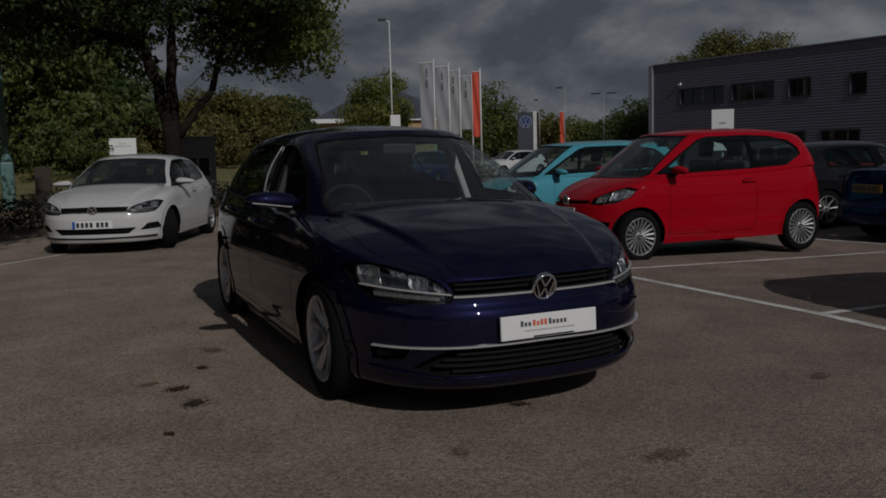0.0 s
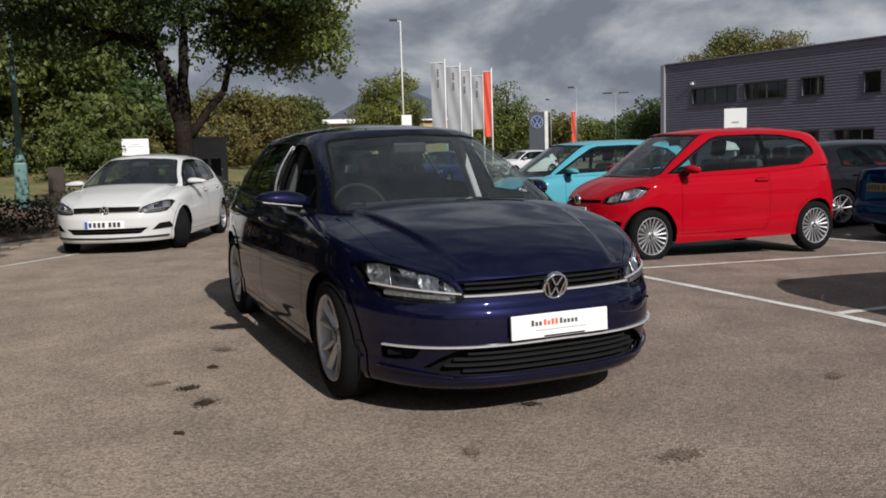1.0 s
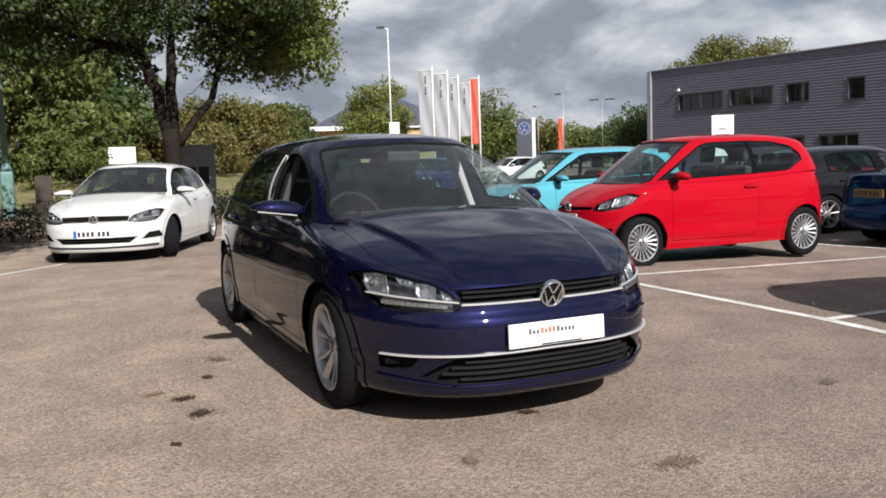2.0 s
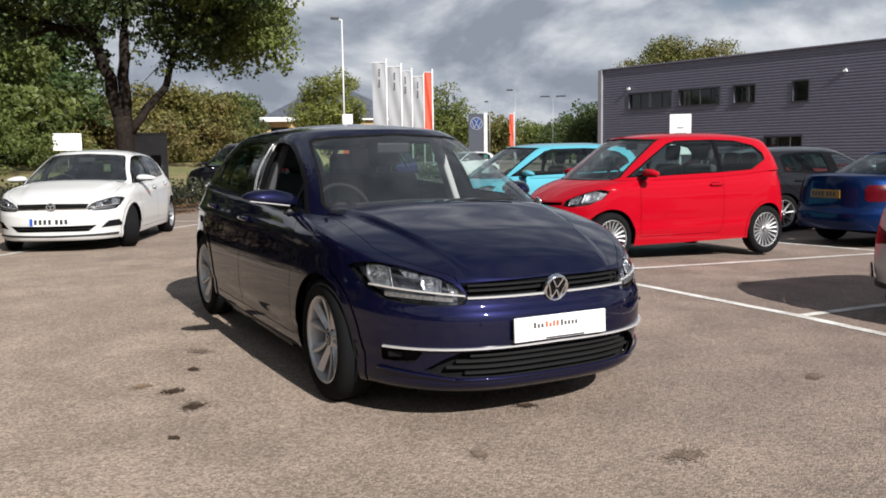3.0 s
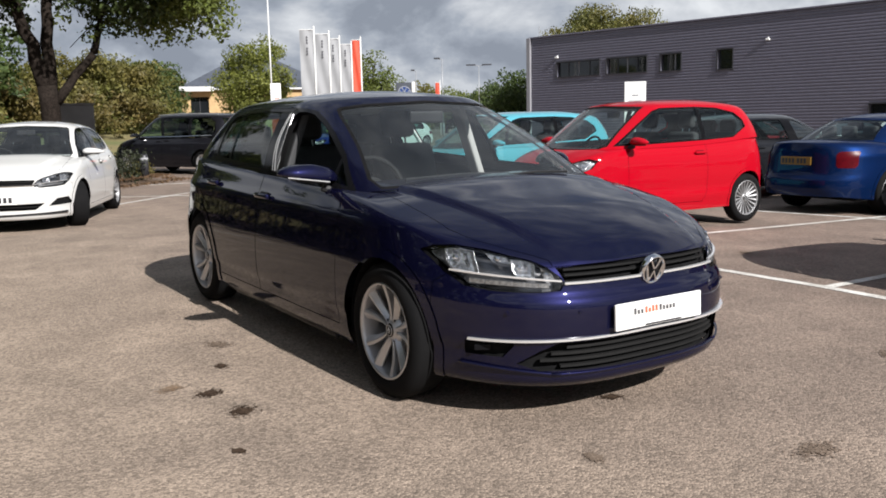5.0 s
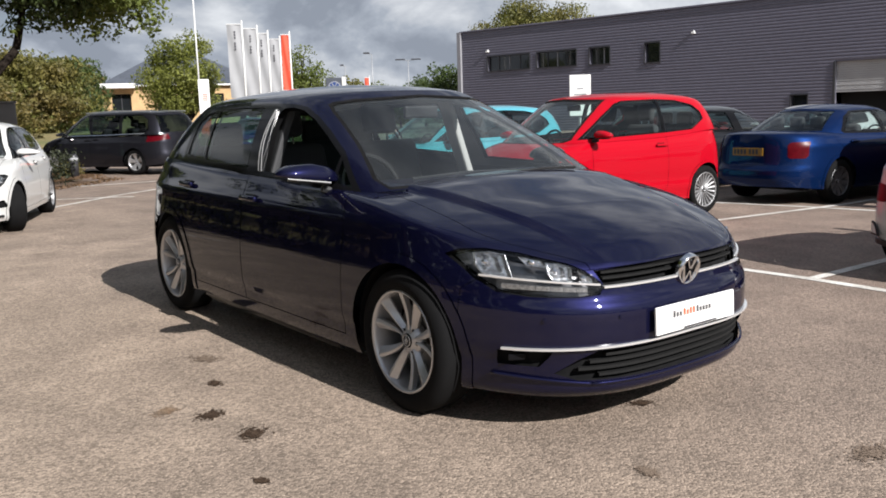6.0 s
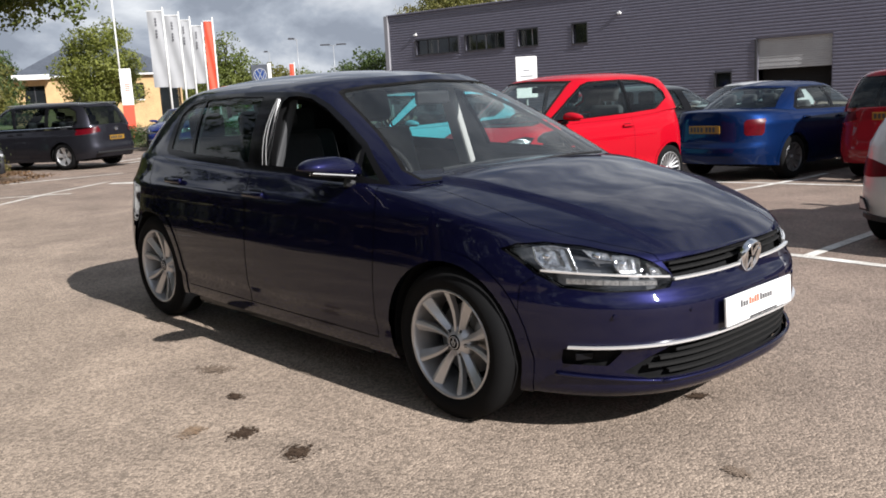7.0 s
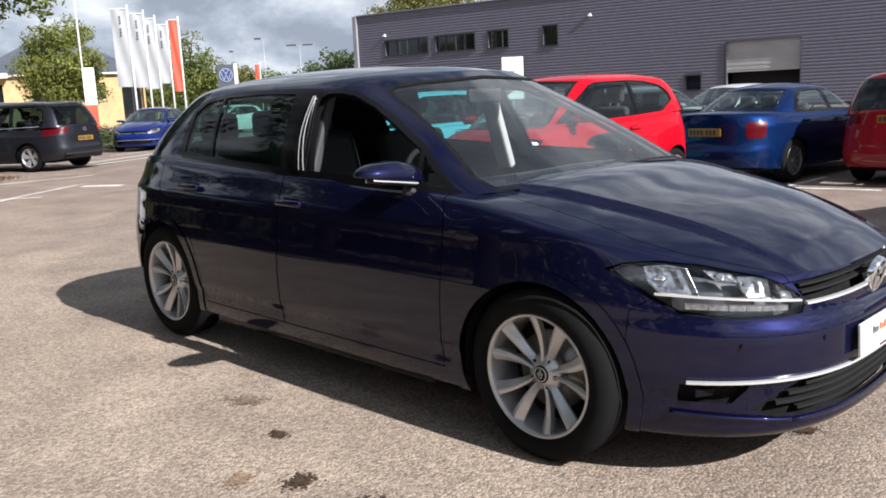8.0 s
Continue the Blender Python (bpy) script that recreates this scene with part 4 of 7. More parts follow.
def car(name, m, label, body, colour, s, detail=0.6, wheel_style=("multi", 14), steer=0.0, open_window=False, group=""):
    """A whole car from its skin and its outlines s: panels, glass, lamps, wheels, cabin."""
    c = thing(name, m, label, "car", group)
    P = colour
    d = detail
    low = body.lower(int(46 * d), int(80 * d), int(28 * d), int(36 * max(d, 0.6)), int(30 * d) + (28 if d >= 1 else 5))
    up = body.upper(int(34 * d), int(58 * d), int(28 * d), int(24 * max(d, 0.6)), int(12 * d) + 5)
    front, rear = (lambda q: q[1] < s["front_zone"]), (lambda q: q[1] > s["rear_zone"])
    side = lambda q: q[0] > 0.5 * s["track"]
    ar = s["arch"]
    reg = []
    for sy in (-1, 1):
        reg.append(("arch_hole", arc(sy * s["wb"], s["hub"], ar), (1, 2), side))
    for sy in (-1, 1):
        reg.append(("wheel_arch", arc(sy * s["wb"], s["hub"], ar + s.get("flare", 0.03)), (1, 2), side))
    if "headlamp" in s:
        reg.append(("headlamp", s["headlamp"], (0, 2), front))
        reg.append(("gap", grow(s["headlamp"], 0.004), (0, 2), front))
    for k in ("grille", "intake", "fog"):
        if k in s:
            reg.append((k, s[k], (0, 2), front))
    if "tail_lamp" in s:
        reg.append(("tail_lamp", s["tail_lamp"], (0, 2), rear))
    if "bonnet" in s:
        bz = s.get("bonnet_zone", 0.5)
        reg.append(("bonnet", s["bonnet"], (0, 1), lambda q: q[2] > bz and q[1] < -0.5))
        reg.append(("gap", grow(s["bonnet"], 0.0032), (0, 1), lambda q: q[2] > bz and q[1] < -0.5))
    reg.append(("cabin_hole", base_outline(body), (0, 1), lambda q: q[2] > 0.6))
    for i, o in enumerate(s["doors"]):
        reg.append(("door%d" % i, o, (1, 2), side))
    for i, o in enumerate(s["doors"]):
        reg.append(("gap", grow(o, 0.005), (1, 2), side))
    if "bumper" in s:
        reg.append(("bumper", s["bumper"], (1, 2), front))
        reg.append(("gap", grow(s["bumper"], 0.003), (1, 2), front))
    L = sort_polys(low, reg)
    pane = lambda q: q[0] > 0.3 * s["track"]
    reg = [("win%d" % i, o, (1, 2), pane) for i, o in enumerate(s["windows"])]
    reg.append(("screen", s["screen"], (0, 2), lambda q: q[1] < s["screen_zone"]))
    reg.append(("rear_screen", s["rear_screen"], (0, 2), lambda q: q[1] > s["rear_screen_zone"]))
    reg.append(("window_trim", s["trim"], (1, 2), pane))
    reg.append(("screen_seal", grow(s["screen"], s.get("seal", 0.02)), (0, 2), lambda q: q[1] < s["screen_zone"]))
    if "roof_panel" in s:
        reg.append(("roof_panel", s["roof_panel"], (0, 1), lambda q: q[2] > s["roof_zone"]))
    U = sort_polys(up, reg)

    skin("body", L["rest"] + U["rest"], P, c)
    if "roof_panel" in U:
        skin("roof", U["roof_panel"], s.get("roof_paint", P), c)
    if "bonnet" in L:
        skin("bonnet", L["bonnet"], P, c)
    if "bumper" in L:
        skin("front_bumper", L["bumper"], P, c)
    doors = {}
    for sd in (1, -1):
        for i in range(len(s["doors"])):
            doors[sd, i] = skin("door", L.get("door%d" % i, []), P, c, (sd,))
        for k in L:
            if k == "wheel_arch":
                skin("wheel_arch", [q for q in L[k] if q[:, 1].mean() < 0], P, c, (sd,), s.get("flare_out", 0.006))
                skin("wheel_arch", [q for q in L[k] if q[:, 1].mean() > 0], P, c, (sd,), s.get("flare_out", 0.006))
        for i in range(len(s["windows"])):
            if open_window and sd == -1 and i == 0:
                continue
            mt = s["glass"][i]
            w = skin("window", U.get("win%d" % i, []), mt, c, (sd,), -0.006)
            w.visible_shadow = False
        skin("window_trim", U.get("window_trim", []), M["gloss_black"], c, (sd,))
        for sy in (-1, 1):
            bm = bmesh.new()
            n = 22
            rows = []
            for xx in (s["track"] - 0.30, s["track"] + s["tyre_w"] * 0.36):
                rows.append([bm.verts.new((sd * min(xx, body.x_at(y, max(z, 0.25)) - 0.012), y, z)) for y, z in arc(sy * s["wb"], s["hub"], ar + 0.012, -12, 192, n)])
            for k in range(n):
                bm.faces.new((rows[0][k], rows[0][k + 1], rows[1][k + 1], rows[1][k]))
            bm.faces.new(rows[0])
            part("arch_liner", bm, M["cavity"], c)
    for nm, key, mt in (("windscreen", "screen", M["glass_screen"]), ("rear_window", "rear_screen", s.get("rear_glass", M["glass_side"]))):
        if U.get(key):
            skin(nm, U[key], mt, c, offset=-0.004).visible_shadow = False
    if U.get("screen_seal"):
        skin("screen_surround", U["screen_seal"], M["cavity"], c)
    # dark lining behind the gaps, pale lining under the roof
    hidden = [q for k in L if k.startswith("door") or k in ("rest", "gap", "bonnet", "bumper") for q in L[k] if not (k == "rest" and q[:, 2].mean() > 2)]
    skin("inner_panel", hidden, M["cavity"], c, offset=-0.022)
    zr = max(q[:, 2].max() for q in U["rest"]) - 0.13
    skin("headlining", [q for q in U["rest"] if q[:, 2].mean() > zr], M["headliner"], c, offset=-0.03)
    skin("pillar_trim", [q for q in U["rest"] if q[:, 2].mean() <= zr] + U.get("window_trim", []), M["plastic"], c, offset=-0.03)
    # dark panels behind the openings, wider than the openings themselves
    for key, nm, mt, sink, more in (("grille", "grille", M["cavity"], -0.048, 0.035), ("intake", "lower_grille", M["cavity"], -0.048, 0.055)):
        if L.get(key):
            wide = sort_polys(low, [(key, grow(s[key], more), (0, 2), front)])
            skin(nm, wide[key], mt, c, offset=sink)
    if L.get("fog"):
        wide = sort_polys(low, [("fog", grow(s["fog"], 0.03), (0, 2), front)])
        for sd in (1, -1):
            skin("fog_recess", wide["fog"], M["cavity"], c, (sd,), -0.028)
    if L.get("headlamp"):
        for sd in (1, -1):
            h = skin("headlamp", L["headlamp"], M["lamp_inside"], c, (sd,), -0.055)
            ln = skin("lens", L["headlamp"], M["lens"], h, (sd,), -0.001)
            ln.visible_shadow = False
            xs = [p[0] for p in s["headlamp"]]
            zs = [p[1] for p in s["headlamp"]]
            xa, xb = min(xs), max(xs)
            zc = sum(zs) / len(zs)
            for o, depth in s.get("cups", ()):
                rf = part("reflector", cup_bm(body, o, depth, sd), M["reflector"], h)
                cx, cz = sum(p[0] for p in o) / len(o), sum(p[1] for p in o) / len(o)
                bl = part("bulb", lathe_bm([(-0.006, 0.002), (0.0, 0.011), (0.02, 0.013)], 12, "Y"), M["chrome"], rf, smooth=True)
                bl.matrix_basis = pose(sd * cx, body.front_y(cx, cz) + depth * 0.75, cz)
            for f, rr in s.get("reflectors", ((0.62, 0.055), (0.33, 0.04))):
                x = xa + (xb - xa) * f
                z = zc + s.get("reflector_rise", 0.03) * (f - 0.3)
                rf = part("reflector", lathe_bm([(-0.004, rr * 1.05), (-0.004, rr), (0.022, rr * 0.86), (0.026, rr * 0.6), (0.045, rr * 0.42), (0.05, 0.004)], 4, "Y"), M["reflector"], h)
                ang = math.degrees(math.atan2(body.front_y(x + 0.02, z) - body.front_y(x - 0.02, z), 0.04))
                rf.matrix_basis = pose(sd * x, body.front_y(x, z) + 0.034, z, 0, 0, sd * ang * 0.9) @ pose(0, 0, 0, 0, 45 + sd * 5, 0)
                part("bulb", lathe_bm([(-0.004, 0.002), (0.0, rr * 0.22), (0.03, rr * 0.3)], 12, "Y"), M["chrome"], h, smooth=True).matrix_basis = rf.matrix_basis @ pose(0, 0.012, 0)
            if "drl" in s:
                x0, z0, x1, z1 = s["drl"]
                for q in range(6):
                    ta, tb = q / 6 + 0.004, (q + 1) / 6 - 0.004
                    part("running_lamp", front_strip(body, z0 + (z1 - z0) * ta, z0 + (z1 - z0) * tb, sd * (x0 + (x1 - x0) * ta), sd * (x0 + (x1 - x0) * tb), s.get("drl_h", 0.022), 0.01, 0.022, 4), M["lamp_white"], h)
            if "lamp_line" in s:
                x0, z0, x1, z1 = s["lamp_line"]
                part("trim_line", front_strip(body, z0, z1, sd * x0, sd * x1, 0.008, 0.01, 0.012), M["satin"], h)
    if L.get("tail_lamp"):
        for sd in (1, -1):
            t = skin("tail_lamp", L["tail_lamp"], M["tail_red"], c, (sd,), 0.004)
    for z, x1, hgt, sink in s.get("slats", ()):
        part("grille_slat", front_strip(body, z, z, -x1, x1, hgt, 0.02, sink), M["leather"], c)
    for z0, x0, z1, x1, hgt, mk in s.get("strips", ()):
        for sd in (1, -1):
            part("trim_strip", front_strip(body, z0, z1, sd * x0, sd * x1, hgt, 0.014, 0.004), M[mk], c)
    part("underbody", box_bm(2 * s["track"] - 0.3, 2 * s["wb"] + 0.9, 0.12, (0, 0, s.get("floor", 0.19)), bevel=0.02), M["cavity"], c)
    part("axle_beam", box_bm(2 * s["track"] - 0.1, 0.09, 0.09, (0, s["wb"], s["hub"] - 0.05), bevel=0.02), M["cavity"], c)
    for sy in (-1, 1):
        for sd in (1, -1):
            wheel(c, (sd * s["track"], sy * s["wb"], s["hub"]), 0 if sd > 0 else 180, s["hub"], s["rim"], s["tyre_w"], wheel_style[0], wheel_style[1], steer if sy < 0 else 0)
    # mirrors
    if "mirror" in s:
        mx, my, mz, k = s["mirror"]
        flat = s.get("mirror_strip")
        for sd in (1, -1):
            bm = bmesh.new()
            bmesh.ops.create_uvsphere(bm, u_segments=24, v_segments=14, radius=1.0)
            for v in bm.verts:
                x, y, z = v.co
                x = math.copysign(abs(x) ** 0.75, x)
                y = math.copysign(abs(y) ** 0.8, y)
                z = math.copysign(abs(z) ** 0.85, z)
                if y > 0:
                    y *= 0.45
                if flat:
                    v.co = (x * 0.166, y * 0.085, min(z, 0.88) * 0.078 * (1 - 0.14 * x - 0.26 * abs(x)) if z > 0 else z * 0.012)
                else:
                    v.co = (x * 0.146 * k, y * 0.085 * k, (z * 0.058 * (1 - 0.36 * x - 0.12 * abs(x)) if z > 0 else z * 0.026) * k)
            mo = part("door_mirror", bm, s.get("mirror_paint", P), c, smooth=True)
            mo.matrix_basis = pose(sd * mx, my, mz, 0, -sd * (8 if flat else 0), 0) @ Matrix.Diagonal((sd, 1, 1, 1))
            if sd == s.get("folded"):
                mo.matrix_basis = pose(sd * (mx - 0.105), my + 0.135, mz, 0, 0, sd * 80) @ Matrix.Diagonal((sd, 1, 1, 1))
            part("glass", box_bm(0.19 * k, 0.008, 0.060 * k, (-0.012, 0.032 * k, -0.024 * k), bevel=0.003), M["chrome"], mo)
            part("underside", box_bm(0.19 * k, 0.095 * k, 0.016 * k, (-0.012, -0.018, -0.024 if flat else -0.036 * k), bevel=0.007), M["plastic"], mo)
            if flat:
                part("strip", box_bm(0.23, 0.005, 0.006, (0.02, -0.078, -0.014), bevel=0.002), M["satin"], mo)
            part("stalk", tube_bm([(-0.09 * k, -0.01, -0.045 * k), (-0.17 * k, -0.03, -0.06 * k), (-0.20 * k, -0.04, -0.085 * k)], [0.022, 0.02, 0.022], 8), M["plastic"], mo)
    # door handles
    for i, (hy, hz) in enumerate(s.get("handles", ())):
        for sd in (1, -1):
            hx = body.side_x(hy, hz)
            par = doors[sd, min(i, len(s["doors"]) - 1)]
            bm = box_bm(0.028, 0.19, 0.032, (0, 0, -0.016), bevel=0.012, segs=3)
            h = part("door_handle", bm, P, par, smooth=True)
            h.matrix_basis = pose(sd * (hx + 0.020), hy, hz, 0, -sd * 6, 0)
            bm = box_bm(0.008, 0.12, 0.046, (0, 0, -0.023), bevel=0.0035)
            part("handle_cup", bm, M["gloss_black"], par).matrix_basis = pose(sd * (hx + 0.0005), hy, hz, 0, -sd * 6, 0)
    # cabin
    g = s["seats"]
    sx, fy, ry, sz = g
    if detail > 0.3:
        for xx in (-sx, sx):
            seat(c, xx, fy, sz)
        part("rear_bench", box_bm(2.5 * sx + 0.3, 0.5, 0.16, (0, ry, sz + 0.03), bevel=0.05), M["seat"], c)
        bk = part("rear_backrest", box_bm(2.5 * sx + 0.3, 0.14, 0.56, (0, 0, 0), bevel=0.05), M["seat"], c)
        bk.matrix_basis = pose(0, ry + 0.26, sz + 0.12, -18)
        for xx in (-sx, 0.0, sx):
            part("headrest", box_bm(0.24, 0.09, 0.17, (xx, ry + 0.46, sz + 0.64), bevel=0.04), M["seat"], c)
    dz, dy0, dy1, dwid = s["dash"]
    part("dashboard", box_bm(dwid, dy1 - dy0, 0.26, (0, (dy0 + dy1) / 2, dz - 0.26), bevel=0.06, segs=3), M["dash"], c, smooth=True)
    st = part("steering_wheel", torus_bm(0.178, 0.014), M["leather"], c, smooth=True)
    st.matrix_basis = pose(s.get("wheel_x", -sx), dy1 + 0.17, dz - 0.035, 66)
    part("boss", lathe_bm([(-0.015, 0.01), (-0.015, 0.065), (0.02, 0.07)], 20, "Z"), M["leather"], st)
    bm = bmesh.new()
    for a in (0, 180, 270):
        tube_bm([(0, 0, 0), (0.172 * math.cos(radians(a)), 0.172 * math.sin(radians(a)), 0)], [0.024, 0.018], 6, bm)
    part("spokes", bm, M["leather"], st)
    if "view_mirror" in s:
        vy, vz = s["view_mirror"]
        part("interior_mirror", box_bm(0.23, 0.03, 0.07, (0, vy, vz), bevel=0.012), M["plastic"], c)
    part("inner_floor", box_bm(2 * s["track"] - 0.2, 2 * s["wb"] + 0.5, 0.04, (0, 0.1, s.get("floor", 0.19) + 0.1)), M["cavity"], c)
    return c, doors, L, U


def torus_bm(R, r, n=40, k=10):
    bm = bmesh.new()
    rings = []
    for i in range(n):
        a = i * math.tau / n
        rings.append([bm.verts.new(((R + r * math.cos(b * math.tau / k)) * math.cos(a), (R + r * math.cos(b * math.tau / k)) * math.sin(a), r * math.sin(b * math.tau / k))) for b in range(k)])
    for i in range(n):
        for j in range(k):
            bm.faces.new((rings[i][j], rings[(i + 1) % n][j], rings[(i + 1) % n][(j + 1) % k], rings[i][(j + 1) % k]))
    return bm


# ---- the dark blue hatchback ----
HATCH = dict(
    ycf=-1.05, yf=-2.17, pf=2.95, qf=2.75, ycr=1.25, yr=2.09, pr=3.6, qr=3.0, crown=2.4, soft=3,
    ridge=(0.022, 0.62, -1.05, 0.40, -2.05), ridge_width=0.024,
    sill=[(-2.17, 0.172), (-1.7, 0.18), (-0.9, 0.19), (0, 0.20), (0.9, 0.20), (1.6, 0.22), (2.09, 0.27)],
    shoulder=[(-2.1, 0.685), (-1.95, 0.715), (-1.7, 0.775), (-1.4, 0.84), (-1.0, 0.905), (-0.7, 0.93), (0, 0.945), (1.0, 0.965), (1.6, 0.985), (2.0, 0.97)],
    deck=[(-2.09, 0.69), (-1.95, 0.765), (-1.7, 0.845), (-1.4, 0.912), (-1.1, 0.965), (-0.8, 0.97), (-0.5, 0.955), (0, 0.955), (1.0, 0.975), (1.6, 0.99), (1.98, 0.975)],
    nose=[(0.15, 0.10), (0.175, 0.05), (0.21, 0.015), (0.26, 0.020), (0.37, 0.008), (0.40, 0.0), (0.50, 0.002), (0.545, 0.012), (0.565, 0.03), (0.62, 0.045), (0.68, 0.07), (0.72, 0.11), (0.80, 0.2)],
    tail=[(0.2, 0.12), (0.3, 0.03), (0.45, 0.0), (0.6, 0.02), (0.75, 0.05), (0.95, 0.12), (1.0, 0.13)],
    tuck=[(0.15, 0.075), (0.20, 0.038), (0.27, 0.022), (0.325, 0.018), (0.36, 0.007), (0.42, 0.002), (0.52, 0.0), (0.58, 0.002), (0.64, 0.007), (0.70, 0.014), (0.78, 0.022), (0.83, 0.024), (0.842, 0.032), (0.875, 0.050), (0.92, 0.070), (0.96, 0.082), (1.0, 0.095)],
    width=[(-2.2, 0.875), (-1.31, 0.892), (-0.6, 0.897), (0.5, 0.899), (1.31, 0.893), (2.1, 0.86)],
    cabin=dict(
        base=dict(ycf=-0.42, yf=-1.145, w=0.815, pf=4.2, qf=3.0, ycr=1.30, yr=1.985, pr=3.2, qr=2.6, taper=0.06),
        top=dict(ycf=0.22, yf=-0.27, w=0.595, pf=2.8, qf=2.2, ycr=1.05, yr=1.63, pr=3.0, qr=2.6, taper=0.10),
        belt=[(-1.13, 0.95), (-0.8, 0.918), (-0.4, 0.925), (0, 0.93), (1.0, 0.95), (1.6, 0.97), (2.0, 0.955)],
        rail=[(-0.27, 1.405), (-0.1, 1.395), (0.22, 1.385), (1.05, 1.372), (1.4, 1.35), (1.63, 1.335)],
        roof=[(-0.27, 1.407), (0, 1.437), (0.35, 1.452), (0.8, 1.447), (1.3, 1.41), (1.63, 1.345)], bow=0.03, soft=5))
HATCH_PARTS = dict(
    wb=1.31, track=0.775, hub=0.317, arch=0.345, flare=0.045, rim=0.222, tyre_w=0.205, front_zone=-1.35, rear_zone=1.6,
    doors=[[(-0.865, 0.27), (-0.875, 0.60), (-0.88, 0.84), (-0.84, 0.92), (-0.84, 1.0), (0.20, 1.0), (0.185, 0.85), (0.185, 0.27)],
           [(0.193, 0.27), (0.193, 0.85), (0.208, 1.02), (1.36, 1.02), (1.34, 0.86), (1.22, 0.77), (1.05, 0.69), (0.96, 0.57), (0.90, 0.42), (0.89, 0.27)]],
    headlamp=[(0.445, 0.612), (0.45, 0.632), (0.495, 0.676), (0.54, 0.702), (0.606, 0.722), (0.66, 0.742), (0.74, 0.757), (0.79, 0.750), (0.815, 0.731), (0.787, 0.650), (0.75, 0.602), (0.68, 0.588), (0.61, 0.585), (0.535, 0.583), (0.46, 0.588)],
    grille=[(-0.02, 0.606), (-0.02, 0.686), (0.15, 0.685), (0.30, 0.682), (0.46, 0.676), (0.44, 0.625), (0.442, 0.606)],
    intake=[(-0.02, 0.243), (-0.02, 0.374), (0.48, 0.370), (0.545, 0.335), (0.615, 0.280), (0.54, 0.249)],
    fog=[(0.655, 0.306), (0.642, 0.330), (0.632, 0.352), (0.628, 0.373), (0.758, 0.370), (0.748, 0.310)],
    bonnet=[(-0.02, -2.2), (-0.02, -0.99), (0.45, -0.92), (0.66, -0.80), (0.70, -1.02), (0.705, -1.35), (0.70, -1.62), (0.66, -1.75), (0.575, -1.88), (0.47, -2.01), (0.44, -2.2)], bonnet_zone=0.684,
    bumper=[(-2.4, 0.1), (-1.655, 0.1), (-1.65, 0.40), (-1.66, 0.60), (-1.75, 0.66), (-2.4, 0.70)],
    windows=[[(-0.660, 0.968), (-0.612, 1.085), (-0.42, 1.184), (-0.26, 1.258), (-0.12, 1.308), (-0.02, 1.324), (0.06, 1.322), (0.09, 1.30), (0.09, 1.24), (0.02, 0.985)],
             [(0.245, 0.995), (0.31, 1.325), (0.60, 1.33), (0.965, 1.318), (0.885, 1.02)],
             [(0.91, 1.022), (0.99, 1.314), (1.145, 1.293), (1.21, 1.24), (1.19, 1.04)],
             [(-0.80, 0.945), (-0.69, 0.962), (-0.640, 1.066)]],
    trim=[(-0.88, 0.920), (-0.80, 0.975), (-0.62, 1.102), (-0.43, 1.200), (-0.26, 1.276), (-0.12, 1.326), (0.0, 1.343), (0.35, 1.352), (0.7, 1.352), (1.0, 1.335), (1.16, 1.312), (1.25, 1.25), (1.25, 1.03), (1.2, 1.005), (0.4, 0.965)],
    screen=[(-0.02, 0.985), (0.50, 0.968), (0.675, 0.952), (0.685, 0.985), (0.610, 1.14), (0.548, 1.29), (0.527, 1.326), (0.505, 1.337), (0.40, 1.352), (-0.02, 1.372)], screen_zone=0.1, seal=0.011,
    rear_screen=[(-0.02, 1.0), (0.56, 1.0), (0.47, 1.28), (-0.02, 1.30)], rear_screen_zone=1.5,
    seats=(0.36, 0.18, 1.02, 0.42), dash=(0.93, -0.98, -0.52, 1.36), view_mirror=(-0.33, 1.25),
    mirror=(0.918, -0.635, 0.992, 0.97), mirror_strip=True, folded=1, handles=((0.08, 0.842), (0.99, 0.868)),
    reflectors=(), drl=(0.50, 0.603, 0.748, 0.622), lamp_line=(0.45, 0.622, 0.785, 0.660), drl_h=0.020,
    cups=(([(0.712, 0.656), (0.703, 0.736), (0.735, 0.745), (0.768, 0.740), (0.778, 0.700), (0.772, 0.668)], 0.045), ([(0.660, 0.700), (0.668, 0.730), (0.615, 0.716), (0.608, 0.690)], 0.02), ([(0.545, 0.640), (0.532, 0.690), (0.562, 0.702), (0.602, 0.706), (0.612, 0.668), (0.602, 0.643)], 0.04), ([(0.468, 0.628), (0.478, 0.652), (0.512, 0.674), (0.508, 0.632)], 0.025)),
    slats=((0.664, 0.43, 0.010, 0.035), (0.642, 0.43, 0.010, 0.035), (0.345, 0.44, 0.014, 0.040), (0.318, 0.50, 0.014, 0.040), (0.290, 0.54, 0.014, 0.040), (0.262, 0.46, 0.012, 0.040)),
    strips=((0.613, 0.06, 0.614, 0.442, 0.010, "satin"), (0.388, 0.0, 0.381, 0.757, 0.0095, "satin")))
HATCH_PARTS["glass"] = [M["glass_side"], M["glass_dark"], M["glass_dark"], M["glass_tinted"]]
HATCH_PARTS["rear_glass"] = M["glass_dark"]

hatch_body = Body(**HATCH)
hatch, hatch_doors, _, _ = car("hatchback_car", pose(0, 0, 0.004, 0.9), "glossy night-blue five-door hatchback with the driver's window down", hatch_body, M["night_blue"], HATCH_PARTS, 1.0, ("blade", 10), open_window=True)
emblem(hatch, (0, hatch_body.front_y(0, 0.637) - 0.012, 0.637), 0.066, 14)
plate(hatch, (0, -2.185, 0.462), -3, 0, 0.52, 0.112, M["plate_white"], bars="dealer")


